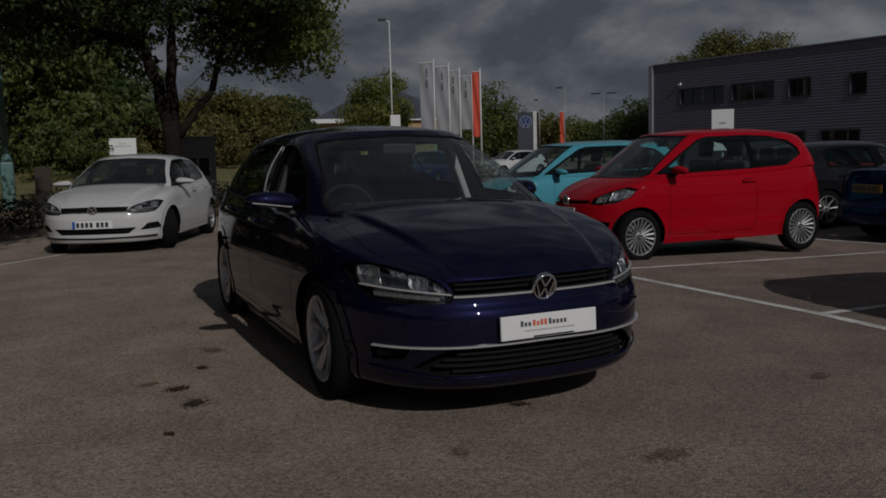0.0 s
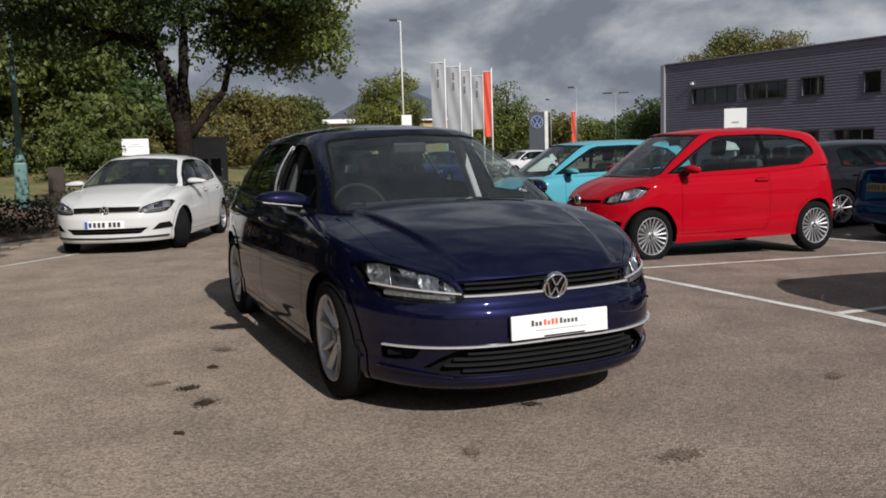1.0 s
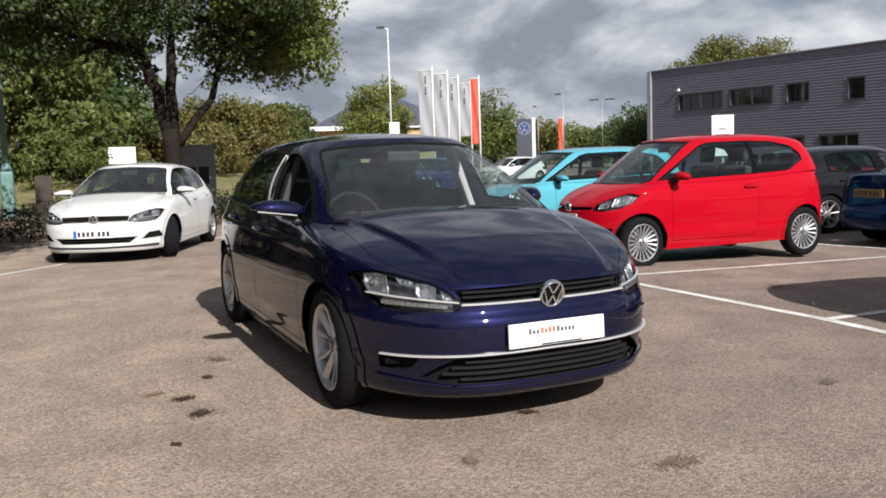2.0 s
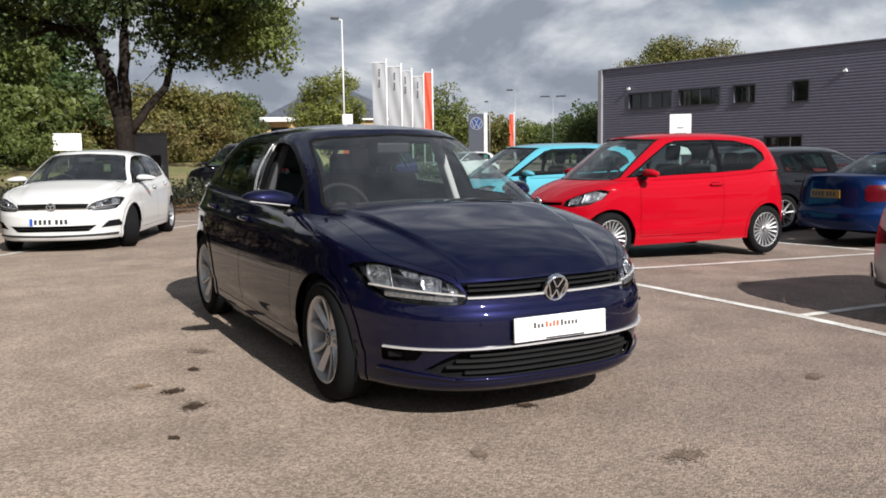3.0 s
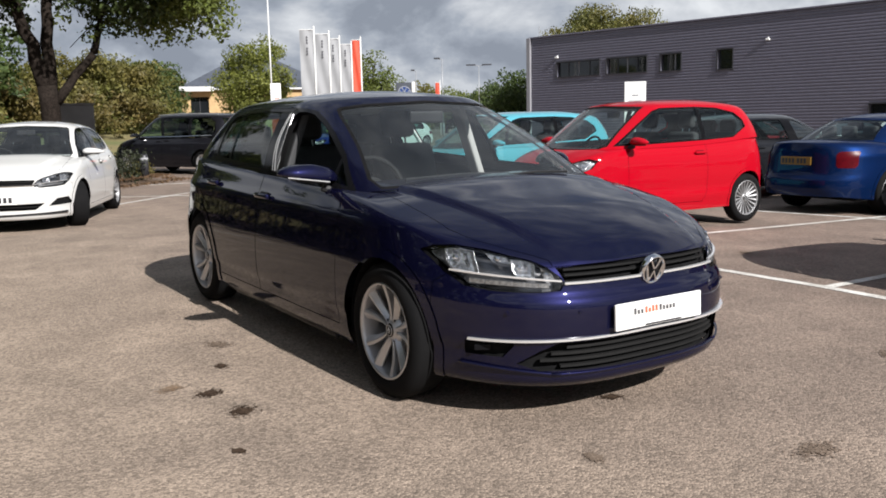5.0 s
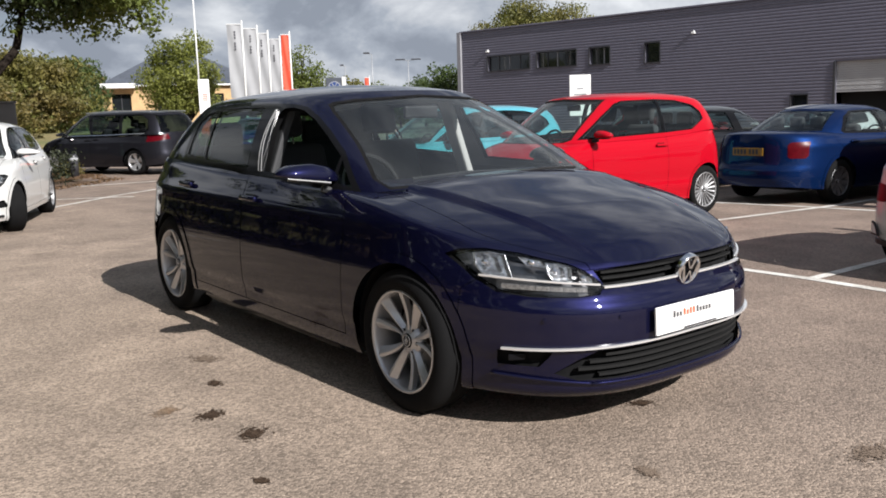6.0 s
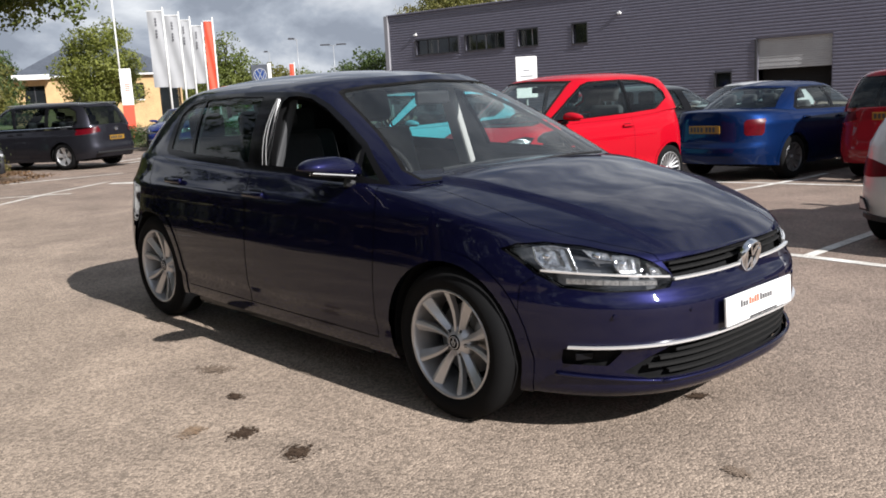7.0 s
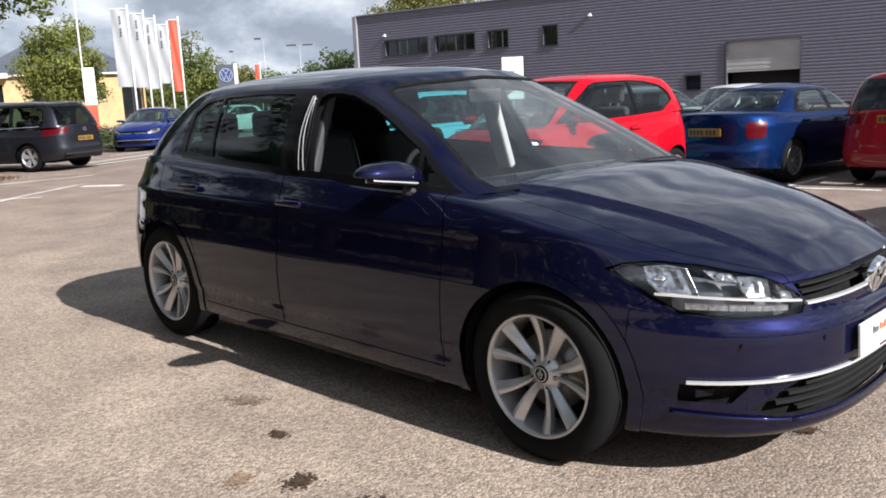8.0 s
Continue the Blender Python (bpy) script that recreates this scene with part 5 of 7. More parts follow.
def hatch_details(c, body):
    # dark filler parts added to stop sunlight leaking through and under the shell
    part("radiator_panel", box_bm(1.0, 0.04, 0.46, (0, -1.80, 0.19)), M["cavity"], c)
    part("under_tray", box_bm(1.0, 0.85, 0.02, (0, -1.62, 0.20)), M["cavity"], c)
    part("floor_pan", box_bm(1.58, 1.86, 0.07, (0, 0, 0.165), bevel=0.02), M["cavity"], c)
    part("rear_valance", box_bm(1.15, 0.95, 0.10, (0, 1.52, 0.17), bevel=0.03), M["cavity"], c)
    part("bumper_core", box_bm(1.10, 0.2, 0.48, (0, -1.85, 0.19)), M["cavity"], c)
    part("air_dam", front_strip(body, 0.150, 0.150, -0.64, 0.64, 0.09, 0.02, 0.13), M["cavity"], c)
    part("bumper_blade", front_strip(body, 0.236, 0.236, -0.50, 0.50, 0.012, 0.010, 0.001), M["night_blue"], c, smooth=True)
    for sd in (1, -1):
        part("bumper_blade", front_strip(body, 0.238, 0.272, sd * 0.50, sd * 0.765, 0.012, 0.010, 0.001), M["night_blue"], c, smooth=True)
    part("plate_holder", box_bm(0.36, 0.02, 0.112, (0, -2.172, 0.402), bevel=0.006), M["plastic"], c)
    # wipers at the foot of the screen
    for x0, x1, y0 in ((-0.52, 0.10, -0.90), (-0.02, 0.40, -1.03)):
        bm = tube_bm([(x0, y0 - 0.05, 0.978), ((x0 + x1) / 2, y0 - 0.09, 0.992), (x1, y0 - 0.10, 0.985)], 0.007, 6)
        part("wiper", bm, M["plastic"], c)
    # satin strips beside the driver's door opening imitate sky reflections on the black pillar
    for sd in (1, -1):
        pts = [(sd * (0.805 - 0.155 * t + 0.03 * math.sin(t * math.pi)), 0.06 + 0.075 * t, 0.985 + 0.33 * t) for t in np.linspace(0, 1, 8)]
        part("pillar_strip", ribbon([Vector(p) for p in pts], [(sd, -0.2, 0.4)] * 8, 0.0035, 0.003, up=(0, 1, 0)), M["satin"], c)
        pts = [(p[0], p[1] + 0.035 - 0.02 * k / 7, p[2]) for k, p in enumerate(pts)]
        part("pillar_strip", ribbon([Vector(p) for p in pts], [(sd, -0.2, 0.4)] * 8, 0.002, 0.003, up=(0, 1, 0)), M["satin"], c)
        part("sill_strip", box_bm(0.03, 1.62, 0.05, (sd * 0.842, 0.02, 0.165), bevel=0.015, segs=3), M["gloss_black"], c, smooth=True)
    # belt buckle and pillar lining on the far side
    part("pillar_lining", box_bm(0.05, 0.11, 0.52, (0, 0, 0), bevel=0.015), M["headliner"], c).matrix_basis = pose(0.735, 0.16, 0.86, 0, -20, 0)
    # same lining on the near side, its shade put into a darker colour
    part("pillar_lining", box_bm(0.05, 0.11, 0.52, (0, 0, 0), bevel=0.015), M["dash"], c).matrix_basis = pose(-0.735, 0.16, 0.86, 0, 20, 0)
    for sd in (1, -1):
        for x in (0.40, 0.66):
            z = 0.497
            ang = math.degrees(math.atan2(body.front_y(x + 0.02, z) - body.front_y(x - 0.02, z), 0.04))
            part("parking_sensor", lathe_bm([(-0.002, 0.001), (-0.002, 0.007), (0.0, 0.0085), (0.006, 0.0085)], 14, "Y"), M["night_blue"], c).matrix_basis = pose(sd * x, body.front_y(x, z), z, 0, 0, sd * ang)
    part("aerial", prism_bm([(0.0, 0.0), (0.0, 0.05), (0.012, 0.055), (0.02, 0.0)], -0.012, 0.012), M["plastic"], c).matrix_basis = pose(0, 1.45, 1.385, 0, 0, 90)
    for sd in (1, -1):
        x, z = 0.712, 0.344
        f = part("fog_lamp", box_bm(0.07, 0.012, 0.026, (0, 0, -0.013), bevel=0.004), M["gloss_black"], c)
        f.matrix_basis = pose(sd * x, body.front_y(x, z) + 0.018, z, 0, 0, sd * 30)


hatch_details(hatch, hatch_body)


# ---- the other cars ----


def scaled_body(k, sx, sy, sz, **over):
    """The same curves, made wider, longer or higher."""
    out = dict(k)
    for n in ("ycf", "yf", "ycr", "yr"):
        out[n] = k[n] * sy
    for n in ("sill", "shoulder", "deck"):
        out[n] = [(a * sy, b * sz) for a, b in k[n]]
    for n in ("nose", "tail"):
        out[n] = [(a * sz, b * sy) for a, b in k[n]]
    out["tuck"] = [(a * sz, b * sx) for a, b in k["tuck"]]
    out["width"] = [(a * sy, b * sx) for a, b in k["width"]]
    if "ridge" in k:
        h, xa, ya, xb, yb = k["ridge"]
        out["ridge"] = (h, xa * sx, ya * sy, xb * sx, yb * sy)
    g = dict(k["cabin"])
    for r in ("base", "top"):
        q = dict(g[r])
        for n in ("ycf", "yf", "ycr", "yr"):
            q[n] *= sy
        q["w"] *= sx
        g[r] = q
    for n in ("belt", "rail", "roof"):
        g[n] = [(a * sy, b * sz) for a, b in g[n]]
    out["cabin"] = g
    out.update(over)
    return out


def scaled_parts(s, sx, sy, sz, **over):
    out = dict(s)
    yz, xz, xy = (lambda o: [(a * sy, b * sz) for a, b in o]), (lambda o: [(a * sx, b * sz) for a, b in o]), (lambda o: [(a * sx, b * sy) for a, b in o])
    for n in ("doors", "windows"):
        out[n] = [yz(o) for o in s[n]]
    for n in ("trim", "bumper"):
        out[n] = yz(s[n])
    for n in ("headlamp", "grille", "intake", "fog", "screen", "rear_screen"):
        if n in s:
            out[n] = xz(s[n])
    out["bonnet"] = xy(s["bonnet"])
    out["bonnet_zone"] = s["bonnet_zone"] * sz
    for n in ("wb", "front_zone", "rear_zone", "rear_screen_zone"):
        out[n] = s[n] * sy
    out["track"] = s["track"] * sx
    a, b, c, d = s["seats"]
    out["seats"] = (a * sx, b * sy, c * sy, d * sz)
    a, b, c, d = s["dash"]
    out["dash"] = (a * sz, b * sy, c * sy, d * sx)
    a, b, c, d = s["mirror"]
    out["mirror"] = (a * sx, b * sy, c * sz, d)
    out["handles"] = tuple((a * sy, b * sz) for a, b in s["handles"])
    a, b, c, d = s["drl"]
    out["drl"] = (a * sx, b * sz, c * sx, d * sz)
    a, b, c, d = s["lamp_line"]
    out["lamp_line"] = (a * sx, b * sz, c * sx, d * sz)
    out["cups"] = tuple((xz(o), dp) for o, dp in s["cups"])
    out["slats"] = tuple((z * sz, x * sx, h, k) for z, x, h, k in s["slats"])
    out["strips"] = tuple((z0 * sz, x0 * sx, z1 * sz, x1 * sx, h, mk) for z0, x0, z1, x1, h, mk in s["strips"])
    vy, vz = s["view_mirror"]
    out["view_mirror"] = (vy * sy, vz * sz)
    out["mirror_strip"], out["folded"] = False, 0
    out.update(over)
    return out


# white supermini, its front wheels turned
PX, PY, PZ = 0.973, 0.962, 0.995
mini_body = Body(**scaled_body(HATCH, PX, PY, PZ))
mini_parts = scaled_parts(HATCH_PARTS, PX, PY, PZ, wb=1.274, hub=0.312, arch=0.342, rim=0.205,
                          intake=[(-0.02, 0.295), (-0.02, 0.372), (0.54, 0.380), (0.44, 0.295)], fog=[(0.575, 0.335), (0.66, 0.430), (0.76, 0.440), (0.79, 0.350)],
                          slats=((0.655, 0.43, 0.012, 0.02), (0.625, 0.43, 0.012, 0.02), (0.335, 0.46, 0.012, 0.03)),
                          strips=((0.606, 0.05, 0.606, 0.44, 0.010, "chrome"), (0.232, 0.0, 0.245, 0.74, 0.030, "plastic")))
mini_parts["glass"] = [M["glass_side"]] * 4
supermini, _, _, _ = car("supermini_car", pose(-0.84, 8.87, 0.0, 0, 0, -22.5) @ Matrix.Diagonal((1.035, 0.95, 0.965, 1)), "white five-door supermini with its front wheels turned", mini_body, M["white_paint"], mini_parts, 0.5, ("multi", 10), steer=24)
emblem(supermini, (0, mini_body.front_y(0, 0.635) - 0.012, 0.635), 0.062, 14)
plate(supermini, (0, mini_body.front_y(0, 0.43) - 0.012, 0.435), -3, 0, 0.52, 0.112, M["plate_white"], blue=True)

# city cars: short, tall, three doors
CITY = dict(
    ycf=-0.85, yf=-1.80, pf=2.6, qf=2.6, ycr=1.0, yr=1.745, pr=4.0, qr=3.2, crown=2.4, soft=3,
    sill=[(-1.8, 0.19), (-0.8, 0.20), (0.8, 0.21), (1.745, 0.27)],
    shoulder=[(-1.76, 0.70), (-1.60, 0.755), (-1.3, 0.85), (-1.0, 0.915), (-0.7, 0.945), (0, 0.955), (0.8, 0.985), (1.3, 1.03), (1.7, 1.04)],
    deck=[(-1.76, 0.705), (-1.6, 0.80), (-1.3, 0.92), (-1.05, 0.975), (-0.7, 0.985), (0, 0.965), (0.8, 0.995), (1.7, 1.05)],
    nose=[(0.15, 0.10), (0.22, 0.03), (0.35, 0.005), (0.5, 0.0), (0.62, 0.015), (0.70, 0.045), (0.80, 0.13)],
    tail=[(0.2, 0.10), (0.35, 0.01), (0.5, 0.0), (0.7, 0.025), (0.9, 0.06), (1.05, 0.09)],
    tuck=[(0.15, 0.07), (0.20, 0.04), (0.30, 0.02), (0.38, 0.004), (0.45, 0.012), (0.60, 0.0), (0.75, 0.004), (0.85, 0.018), (0.92, 0.04), (0.97, 0.055), (1.05, 0.075)],
    width=[(-1.8, 0.795), (-1.21, 0.815), (0, 0.822), (1.21, 0.822), (1.75, 0.79)],
    cabin=dict(
        base=dict(ycf=-0.55, yf=-1.30, w=0.768, pf=2.7, qf=2.1, ycr=1.15, yr=1.66, pr=3.6, qr=3.0, taper=0.03),
        top=dict(ycf=-0.05, yf=-0.52, w=0.60, pf=2.8, qf=2.2, ycr=1.0, yr=1.50, pr=3.4, qr=3.0, taper=0.05),
        belt=[(-1.30, 0.90), (-0.9, 0.92), (-0.5, 0.935), (0, 0.94), (0.8, 0.97), (1.3, 1.01), (1.7, 1.02)],
        rail=[(-0.52, 1.42), (-0.05, 1.425), (1.0, 1.415), (1.5, 1.37)],
        roof=[(-0.52, 1.425), (0.0, 1.472), (0.7, 1.478), (1.5, 1.40)], bow=0.025, soft=5))
CITY_PARTS = dict(
    wb=1.21, track=0.712, hub=0.292, arch=0.33, flare=0.03, rim=0.205, tyre_w=0.18, front_zone=-1.05, rear_zone=1.3,
    doors=[[(-0.80, 0.30), (-0.81, 0.80), (-0.78, 1.02), (0.47, 1.02), (0.47, 0.42), (0.40, 0.30)]],
    headlamp=[(0.44, 0.66), (0.46, 0.72), (0.60, 0.80), (0.70, 0.84), (0.755, 0.82), (0.745, 0.74), (0.68, 0.675), (0.55, 0.65)],
    grille=[(-0.02, 0.655), (-0.02, 0.69), (0.42, 0.70), (0.42, 0.665)],
    intake=[(-0.02, 0.25), (-0.02, 0.46), (0.54, 0.48), (0.70, 0.44), (0.66, 0.30), (0.5, 0.25)],
    bonnet=[(-0.02, -1.9), (-0.02, -1.24), (0.42, -1.16), (0.60, -1.05), (0.66, -1.15), (0.655, -1.38), (0.52, -1.55), (0.44, -1.9)], bonnet_zone=0.70,
    windows=[[(-0.86, 0.985), (-0.52, 1.20), (-0.28, 1.335), (-0.15, 1.370), (0.42, 1.380), (0.44, 1.015)],
             [(0.49, 1.01), (0.475, 1.378), (0.80, 1.365), (1.08, 1.31), (1.20, 1.22), (1.22, 1.15), (0.98, 1.035)]],
    trim=[(-0.93, 0.965), (-0.90, 0.982), (-0.535, 1.210), (-0.29, 1.347), (-0.155, 1.380), (0.45, 1.390), (0.805, 1.375), (1.09, 1.318), (1.214, 1.226), (1.233, 1.148), (0.98, 1.024), (0.45, 1.0)],
    screen=[(-0.02, 0.945), (0.55, 0.945), (0.60, 0.975), (0.55, 1.26), (0.515, 1.38), (-0.02, 1.40)], screen_zone=-0.15,
    rear_screen=[(-0.02, 1.06), (0.58, 1.06), (0.50, 1.33), (-0.02, 1.34)], rear_screen_zone=1.35,
    tail_lamp=[(0.56, 0.70), (0.56, 0.98), (0.69, 0.98), (0.71, 0.70)],
    seats=(0.34, 0.12, 0.86, 0.42), dash=(0.93, -1.12, -0.62, 1.22), view_mirror=(-0.36, 1.28),
    mirror=(0.900, -0.72, 1.005, 0.95), handles=((0.35, 0.865),), reflectors=(),
    cups=(([(0.62, 0.70), (0.615, 0.79), (0.68, 0.815), (0.725, 0.80), (0.715, 0.735), (0.68, 0.70)], 0.04), ([(0.50, 0.672), (0.505, 0.73), (0.56, 0.765), (0.595, 0.76), (0.59, 0.685)], 0.035)),
    slats=((0.42, 0.55, 0.012, 0.03), (0.36, 0.6, 0.012, 0.03), (0.30, 0.6, 0.012, 0.03)),
    strips=((0.475, 0.0, 0.475, 0.55, 0.02, "plastic"),))
CITY_PARTS["glass"] = [M["glass_side"], M["glass_side"]]
city_body = Body(**CITY)
city_red, _, _, _ = car("city_car", pose(5.27, 3.10, -0.066, 0, 0, -94.5) @ Matrix.Diagonal((0.975, 0.96, 1.04, 1)), "bright red three-door city car parked in a bay", city_body, M["red_paint"], CITY_PARTS, 0.6, ("multi", 20))
emblem(city_red, (0, city_body.front_y(0, 0.70) - 0.012, 0.69), 0.065, 14)
plate(city_red, (0, city_body.front_y(0, 0.55) - 0.012, 0.56), -3, 0, 0.52, 0.112, M["plate_white"], blue=True)
cyan, _, _, _ = car("city_car", pose(5.75, 6.35, -0.076, 0, 0, -94.5), "light turquoise city car parked beside the red one", city_body, M["turquoise"], CITY_PARTS, 0.4, ("multi", 12))
emblem(cyan, (0, city_body.front_y(0, 0.70) - 0.012, 0.69), 0.065, 14)


def rear_dress(c, body, z_plate, z_badge, ground=None, w=0.52):
    """Rear number plate and badge."""
    plate(c, (0, body.rear_y(0, z_plate) + 0.012, z_plate), 0, 180, w, 0.112, ground or M["plate_yellow"])
    if z_badge:
        emblem(c, (0, body.rear_y(0, z_badge) + 0.010, z_badge), 0.05, -6, 180)


# blue saloon, seen from behind
SALOON = scaled_body(HATCH, 0.972, 1.03, 1.0,
    yr=2.36, ycr=1.35, yf=-2.28, pr=3.4, qr=3.0,
    shoulder=[(-2.2, 0.69), (-1.95, 0.74), (-1.5, 0.83), (-1.0, 0.90), (0, 0.94), (1.0, 0.965), (1.7, 0.985), (2.3, 0.975)],
    deck=[(-2.2, 0.69), (-1.95, 0.775), (-1.5, 0.89), (-1.1, 0.95), (0, 0.95), (1.0, 0.98), (1.6, 1.02), (2.0, 1.025), (2.32, 0.985)],
    tail=[(0.2, 0.12), (0.28, 0.03), (0.4, 0.0), (0.52, 0.01), (0.56, 0.05), (0.8, 0.075), (0.95, 0.09), (1.0, 0.11)])
g = dict(SALOON["cabin"])
g["base"] = dict(ycf=-0.35, yf=-1.05, w=0.79, pf=2.7, qf=2.1, ycr=1.05, yr=1.85, pr=2.8, qr=2.1, taper=0.04)
g["top"] = dict(ycf=0.15, yf=-0.22, w=0.56, pf=2.8, qf=2.2, ycr=0.75, yr=1.10, pr=2.8, qr=2.2, taper=0.06)
g["rail"] = [(-0.25, 1.345), (0.2, 1.335), (0.8, 1.33), (1.1, 1.32)]
g["roof"] = [(-0.25, 1.35), (0.1, 1.39), (0.5, 1.405), (1.1, 1.345)]
g["belt"] = [(-1.05, 0.94), (0, 0.925), (1.0, 0.95), (1.9, 0.985)]
SALOON["cabin"] = g
saloon_parts = scaled_parts(HATCH_PARTS, 0.972, 1.03, 1.0, seats=(0.35, 0.12, 0.72, 0.42), rear_zone=1.7, hub=0.315, arch=0.345, rim=0.205,
    rear_screen=[(-0.02, 1.03), (0.62, 1.03), (0.49, 1.30), (-0.02, 1.315)], rear_screen_zone=1.0, rear_glass=M["glass_side"],
    windows=[[(-0.62, 0.975), (-0.40, 1.13), (-0.10, 1.265), (0.05, 1.285), (0.17, 1.29), (0.15, 0.985)], [(0.22, 0.99), (0.24, 1.29), (0.75, 1.28), (0.95, 1.20), (1.12, 1.02)]],
    trim=[(-0.70, 0.955), (-0.42, 1.15), (-0.10, 1.285), (0.05, 1.307), (0.4, 1.312), (0.77, 1.30), (0.99, 1.22), (1.2, 1.02), (1.15, 0.985), (0.4, 0.965)],
    tail_lamp=[(0.60, 0.67), (0.58, 0.70), (0.57, 0.85), (0.585, 0.88), (0.61, 0.89), (0.735, 0.895), (0.75, 0.86), (0.755, 0.70), (0.74, 0.665)], folded=0)
saloon_parts["glass"] = [M["glass_side"]] * 2
saloon_body = Body(**SALOON)
saloon, _, _, _ = car("saloon_car", pose(10.52, 2.62, -0.15, 0, 0, 84.3), "mid-blue four-door saloon parked tail-out", saloon_body, M["mid_blue"], saloon_parts, 0.45, ("dark", 10))
rear_dress(saloon, saloon_body, 0.76, 0)

# grey people carrier on the exit road
MPV = scaled_body(HATCH, 1.055, 1.115, 1.05,
    shoulder=[(-2.35, 0.74), (-2.1, 0.80), (-1.7, 0.92), (-1.2, 1.02), (0, 1.04), (1.5, 1.06), (2.4, 1.08)],
    deck=[(-2.35, 0.745), (-2.1, 0.85), (-1.7, 0.98), (-1.3, 1.06), (0, 1.06), (1.5, 1.08), (2.4, 1.09)], yf=-2.40, yr=2.42, pr=4.2, qr=3.6,
    tail=[(0.2, 0.12), (0.35, 0.02), (0.5, 0.0), (0.65, 0.03), (0.9, 0.05), (1.1, 0.07)])
g = dict(MPV["cabin"])
g["base"] = dict(ycf=-0.75, yf=-1.62, w=0.875, pf=2.7, qf=2.1, ycr=1.75, yr=2.33, pr=3.8, qr=3.2, taper=0.03)
g["top"] = dict(ycf=-0.15, yf=-0.62, w=0.69, pf=2.8, qf=2.2, ycr=1.55, yr=2.10, pr=3.6, qr=3.2, taper=0.05)
g["belt"] = [(-1.62, 1.03), (-1.0, 1.0), (0, 1.02), (1.5, 1.04), (2.4, 1.05)]
g["rail"] = [(-0.62, 1.63), (-0.15, 1.64), (1.5, 1.63), (2.1, 1.59)]
g["roof"] = [(-0.62, 1.64), (0, 1.70), (1.0, 1.71), (2.1, 1.64)]
MPV["cabin"] = g
mpv_parts = scaled_parts(HATCH_PARTS, 1.055, 1.115, 1.05, wb=1.46, hub=0.335, arch=0.37, rim=0.225, track=0.80, rear_zone=1.9,
    rear_screen=[(-0.02, 1.10), (0.70, 1.10), (0.60, 1.55), (-0.02, 1.57)], rear_screen_zone=1.9, screen_zone=-0.2,
    screen=[(-0.02, 1.06), (0.70, 1.04), (0.62, 1.45), (0.58, 1.60), (-0.02, 1.62)],
    windows=[[(-1.0, 1.07), (-0.62, 1.38), (-0.35, 1.56), (-0.2, 1.585), (-0.05, 1.07)], [(0.02, 1.07), (-0.08, 1.585), (0.9, 1.59), (0.95, 1.08)], [(1.03, 1.09), (1.0, 1.59), (1.6, 1.57), (1.85, 1.45), (1.92, 1.18), (1.8, 1.10)]],
    trim=[(-1.1, 1.04), (-0.64, 1.41), (-0.36, 1.585), (0, 1.61), (1.0, 1.61), (1.62, 1.59), (1.88, 1.46), (1.95, 1.17), (1.82, 1.07), (0.5, 1.045)],
    doors=[[(-1.0, 0.32), (-1.02, 1.08), (-0.02, 1.08), (-0.02, 0.32)], [(-0.012, 0.32), (-0.012, 1.1), (0.98, 1.1), (0.98, 0.32)]],
    tail_lamp=[(0.50, 0.93), (0.53, 1.06), (0.92, 1.11), (0.93, 0.85)], dash=(1.02, -1.35, -0.9, 1.45), seats=(0.40, -0.15, 0.85, 0.55), handles=((-0.15, 0.93), (0.15, 0.95)), mirror=(1.03, -0.95, 1.10, 1.05), view_mirror=(-0.66, 1.5))
mpv_parts["glass"] = [M["glass_dark"], M["glass_tinted"], M["glass_tinted"]]
mpv_parts["rear_glass"] = M["glass_tinted"]
mpv_body = Body(**MPV)
mpv, _, _, _ = car("people_carrier", pose(4.73, 20.0, 0, 0, 0, 206) @ Matrix.Diagonal((0.97, 1.02, 0.97, 1)), "dark grey people carrier stopped on the exit road", mpv_body, M["dark_grey_paint"], mpv_parts, 0.45, ("pair", 10))
rear_dress(mpv, mpv_body, 0.76, 0.98)
for sd in (1, -1):
    part("roof_rail", tube_bm([(sd * 0.66, -0.35, 1.665), (sd * 0.665, 0.6, 1.70), (sd * 0.65, 1.9, 1.655)], 0.016, 6), M["galv"], mpv)
for sd in (1, -1):
    pts = [(y, z) for y, z in ((-1.0, 1.055), (-0.3, 1.06), (0.5, 1.062), (1.3, 1.075), (1.82, 1.085))]
    part("window_strip", ribbon([Vector((sd * (0.882 - 0.03 * max(0.0, y - 1.2)), y, z)) for y, z in pts], [(sd, 0, 0.25)] * len(pts), 0.018, 0.008), M["chrome"], mpv)
part("bumper_strip", box_bm(1.5, 0.05, 0.05, (0, mpv_body.rear_y(0, 0.40) - 0.012, 0.38), bevel=0.012), M["plastic"], mpv)

# red tall car and silver hatchback, tails towards the lane
red_parts = dict(mpv_parts)
red_mpv, _, _, _ = car("tall_hatchback", pose(10.90, 0.30, -0.15, 0, 0, 84.3) @ Matrix.Diagonal((0.94, 0.88, 0.90, 1)), "red tall hatchback parked tail-out in a bay", mpv_body, M["maroon"], red_parts, 0.35, ("multi", 10))
rear_dress(red_mpv, mpv_body, 0.98, 0)
hatch_tail = dict(HATCH_PARTS, folded=0, tail_lamp=[(0.56, 0.72), (0.56, 0.84), (0.9, 0.88), (0.9, 0.70)], hub=0.317)
silver_parts = dict(hatch_tail, tail_lamp=[(0.50, 0.60), (0.50, 0.68), (0.66, 0.715), (0.9, 0.73), (0.9, 0.585), (0.66, 0.585)])
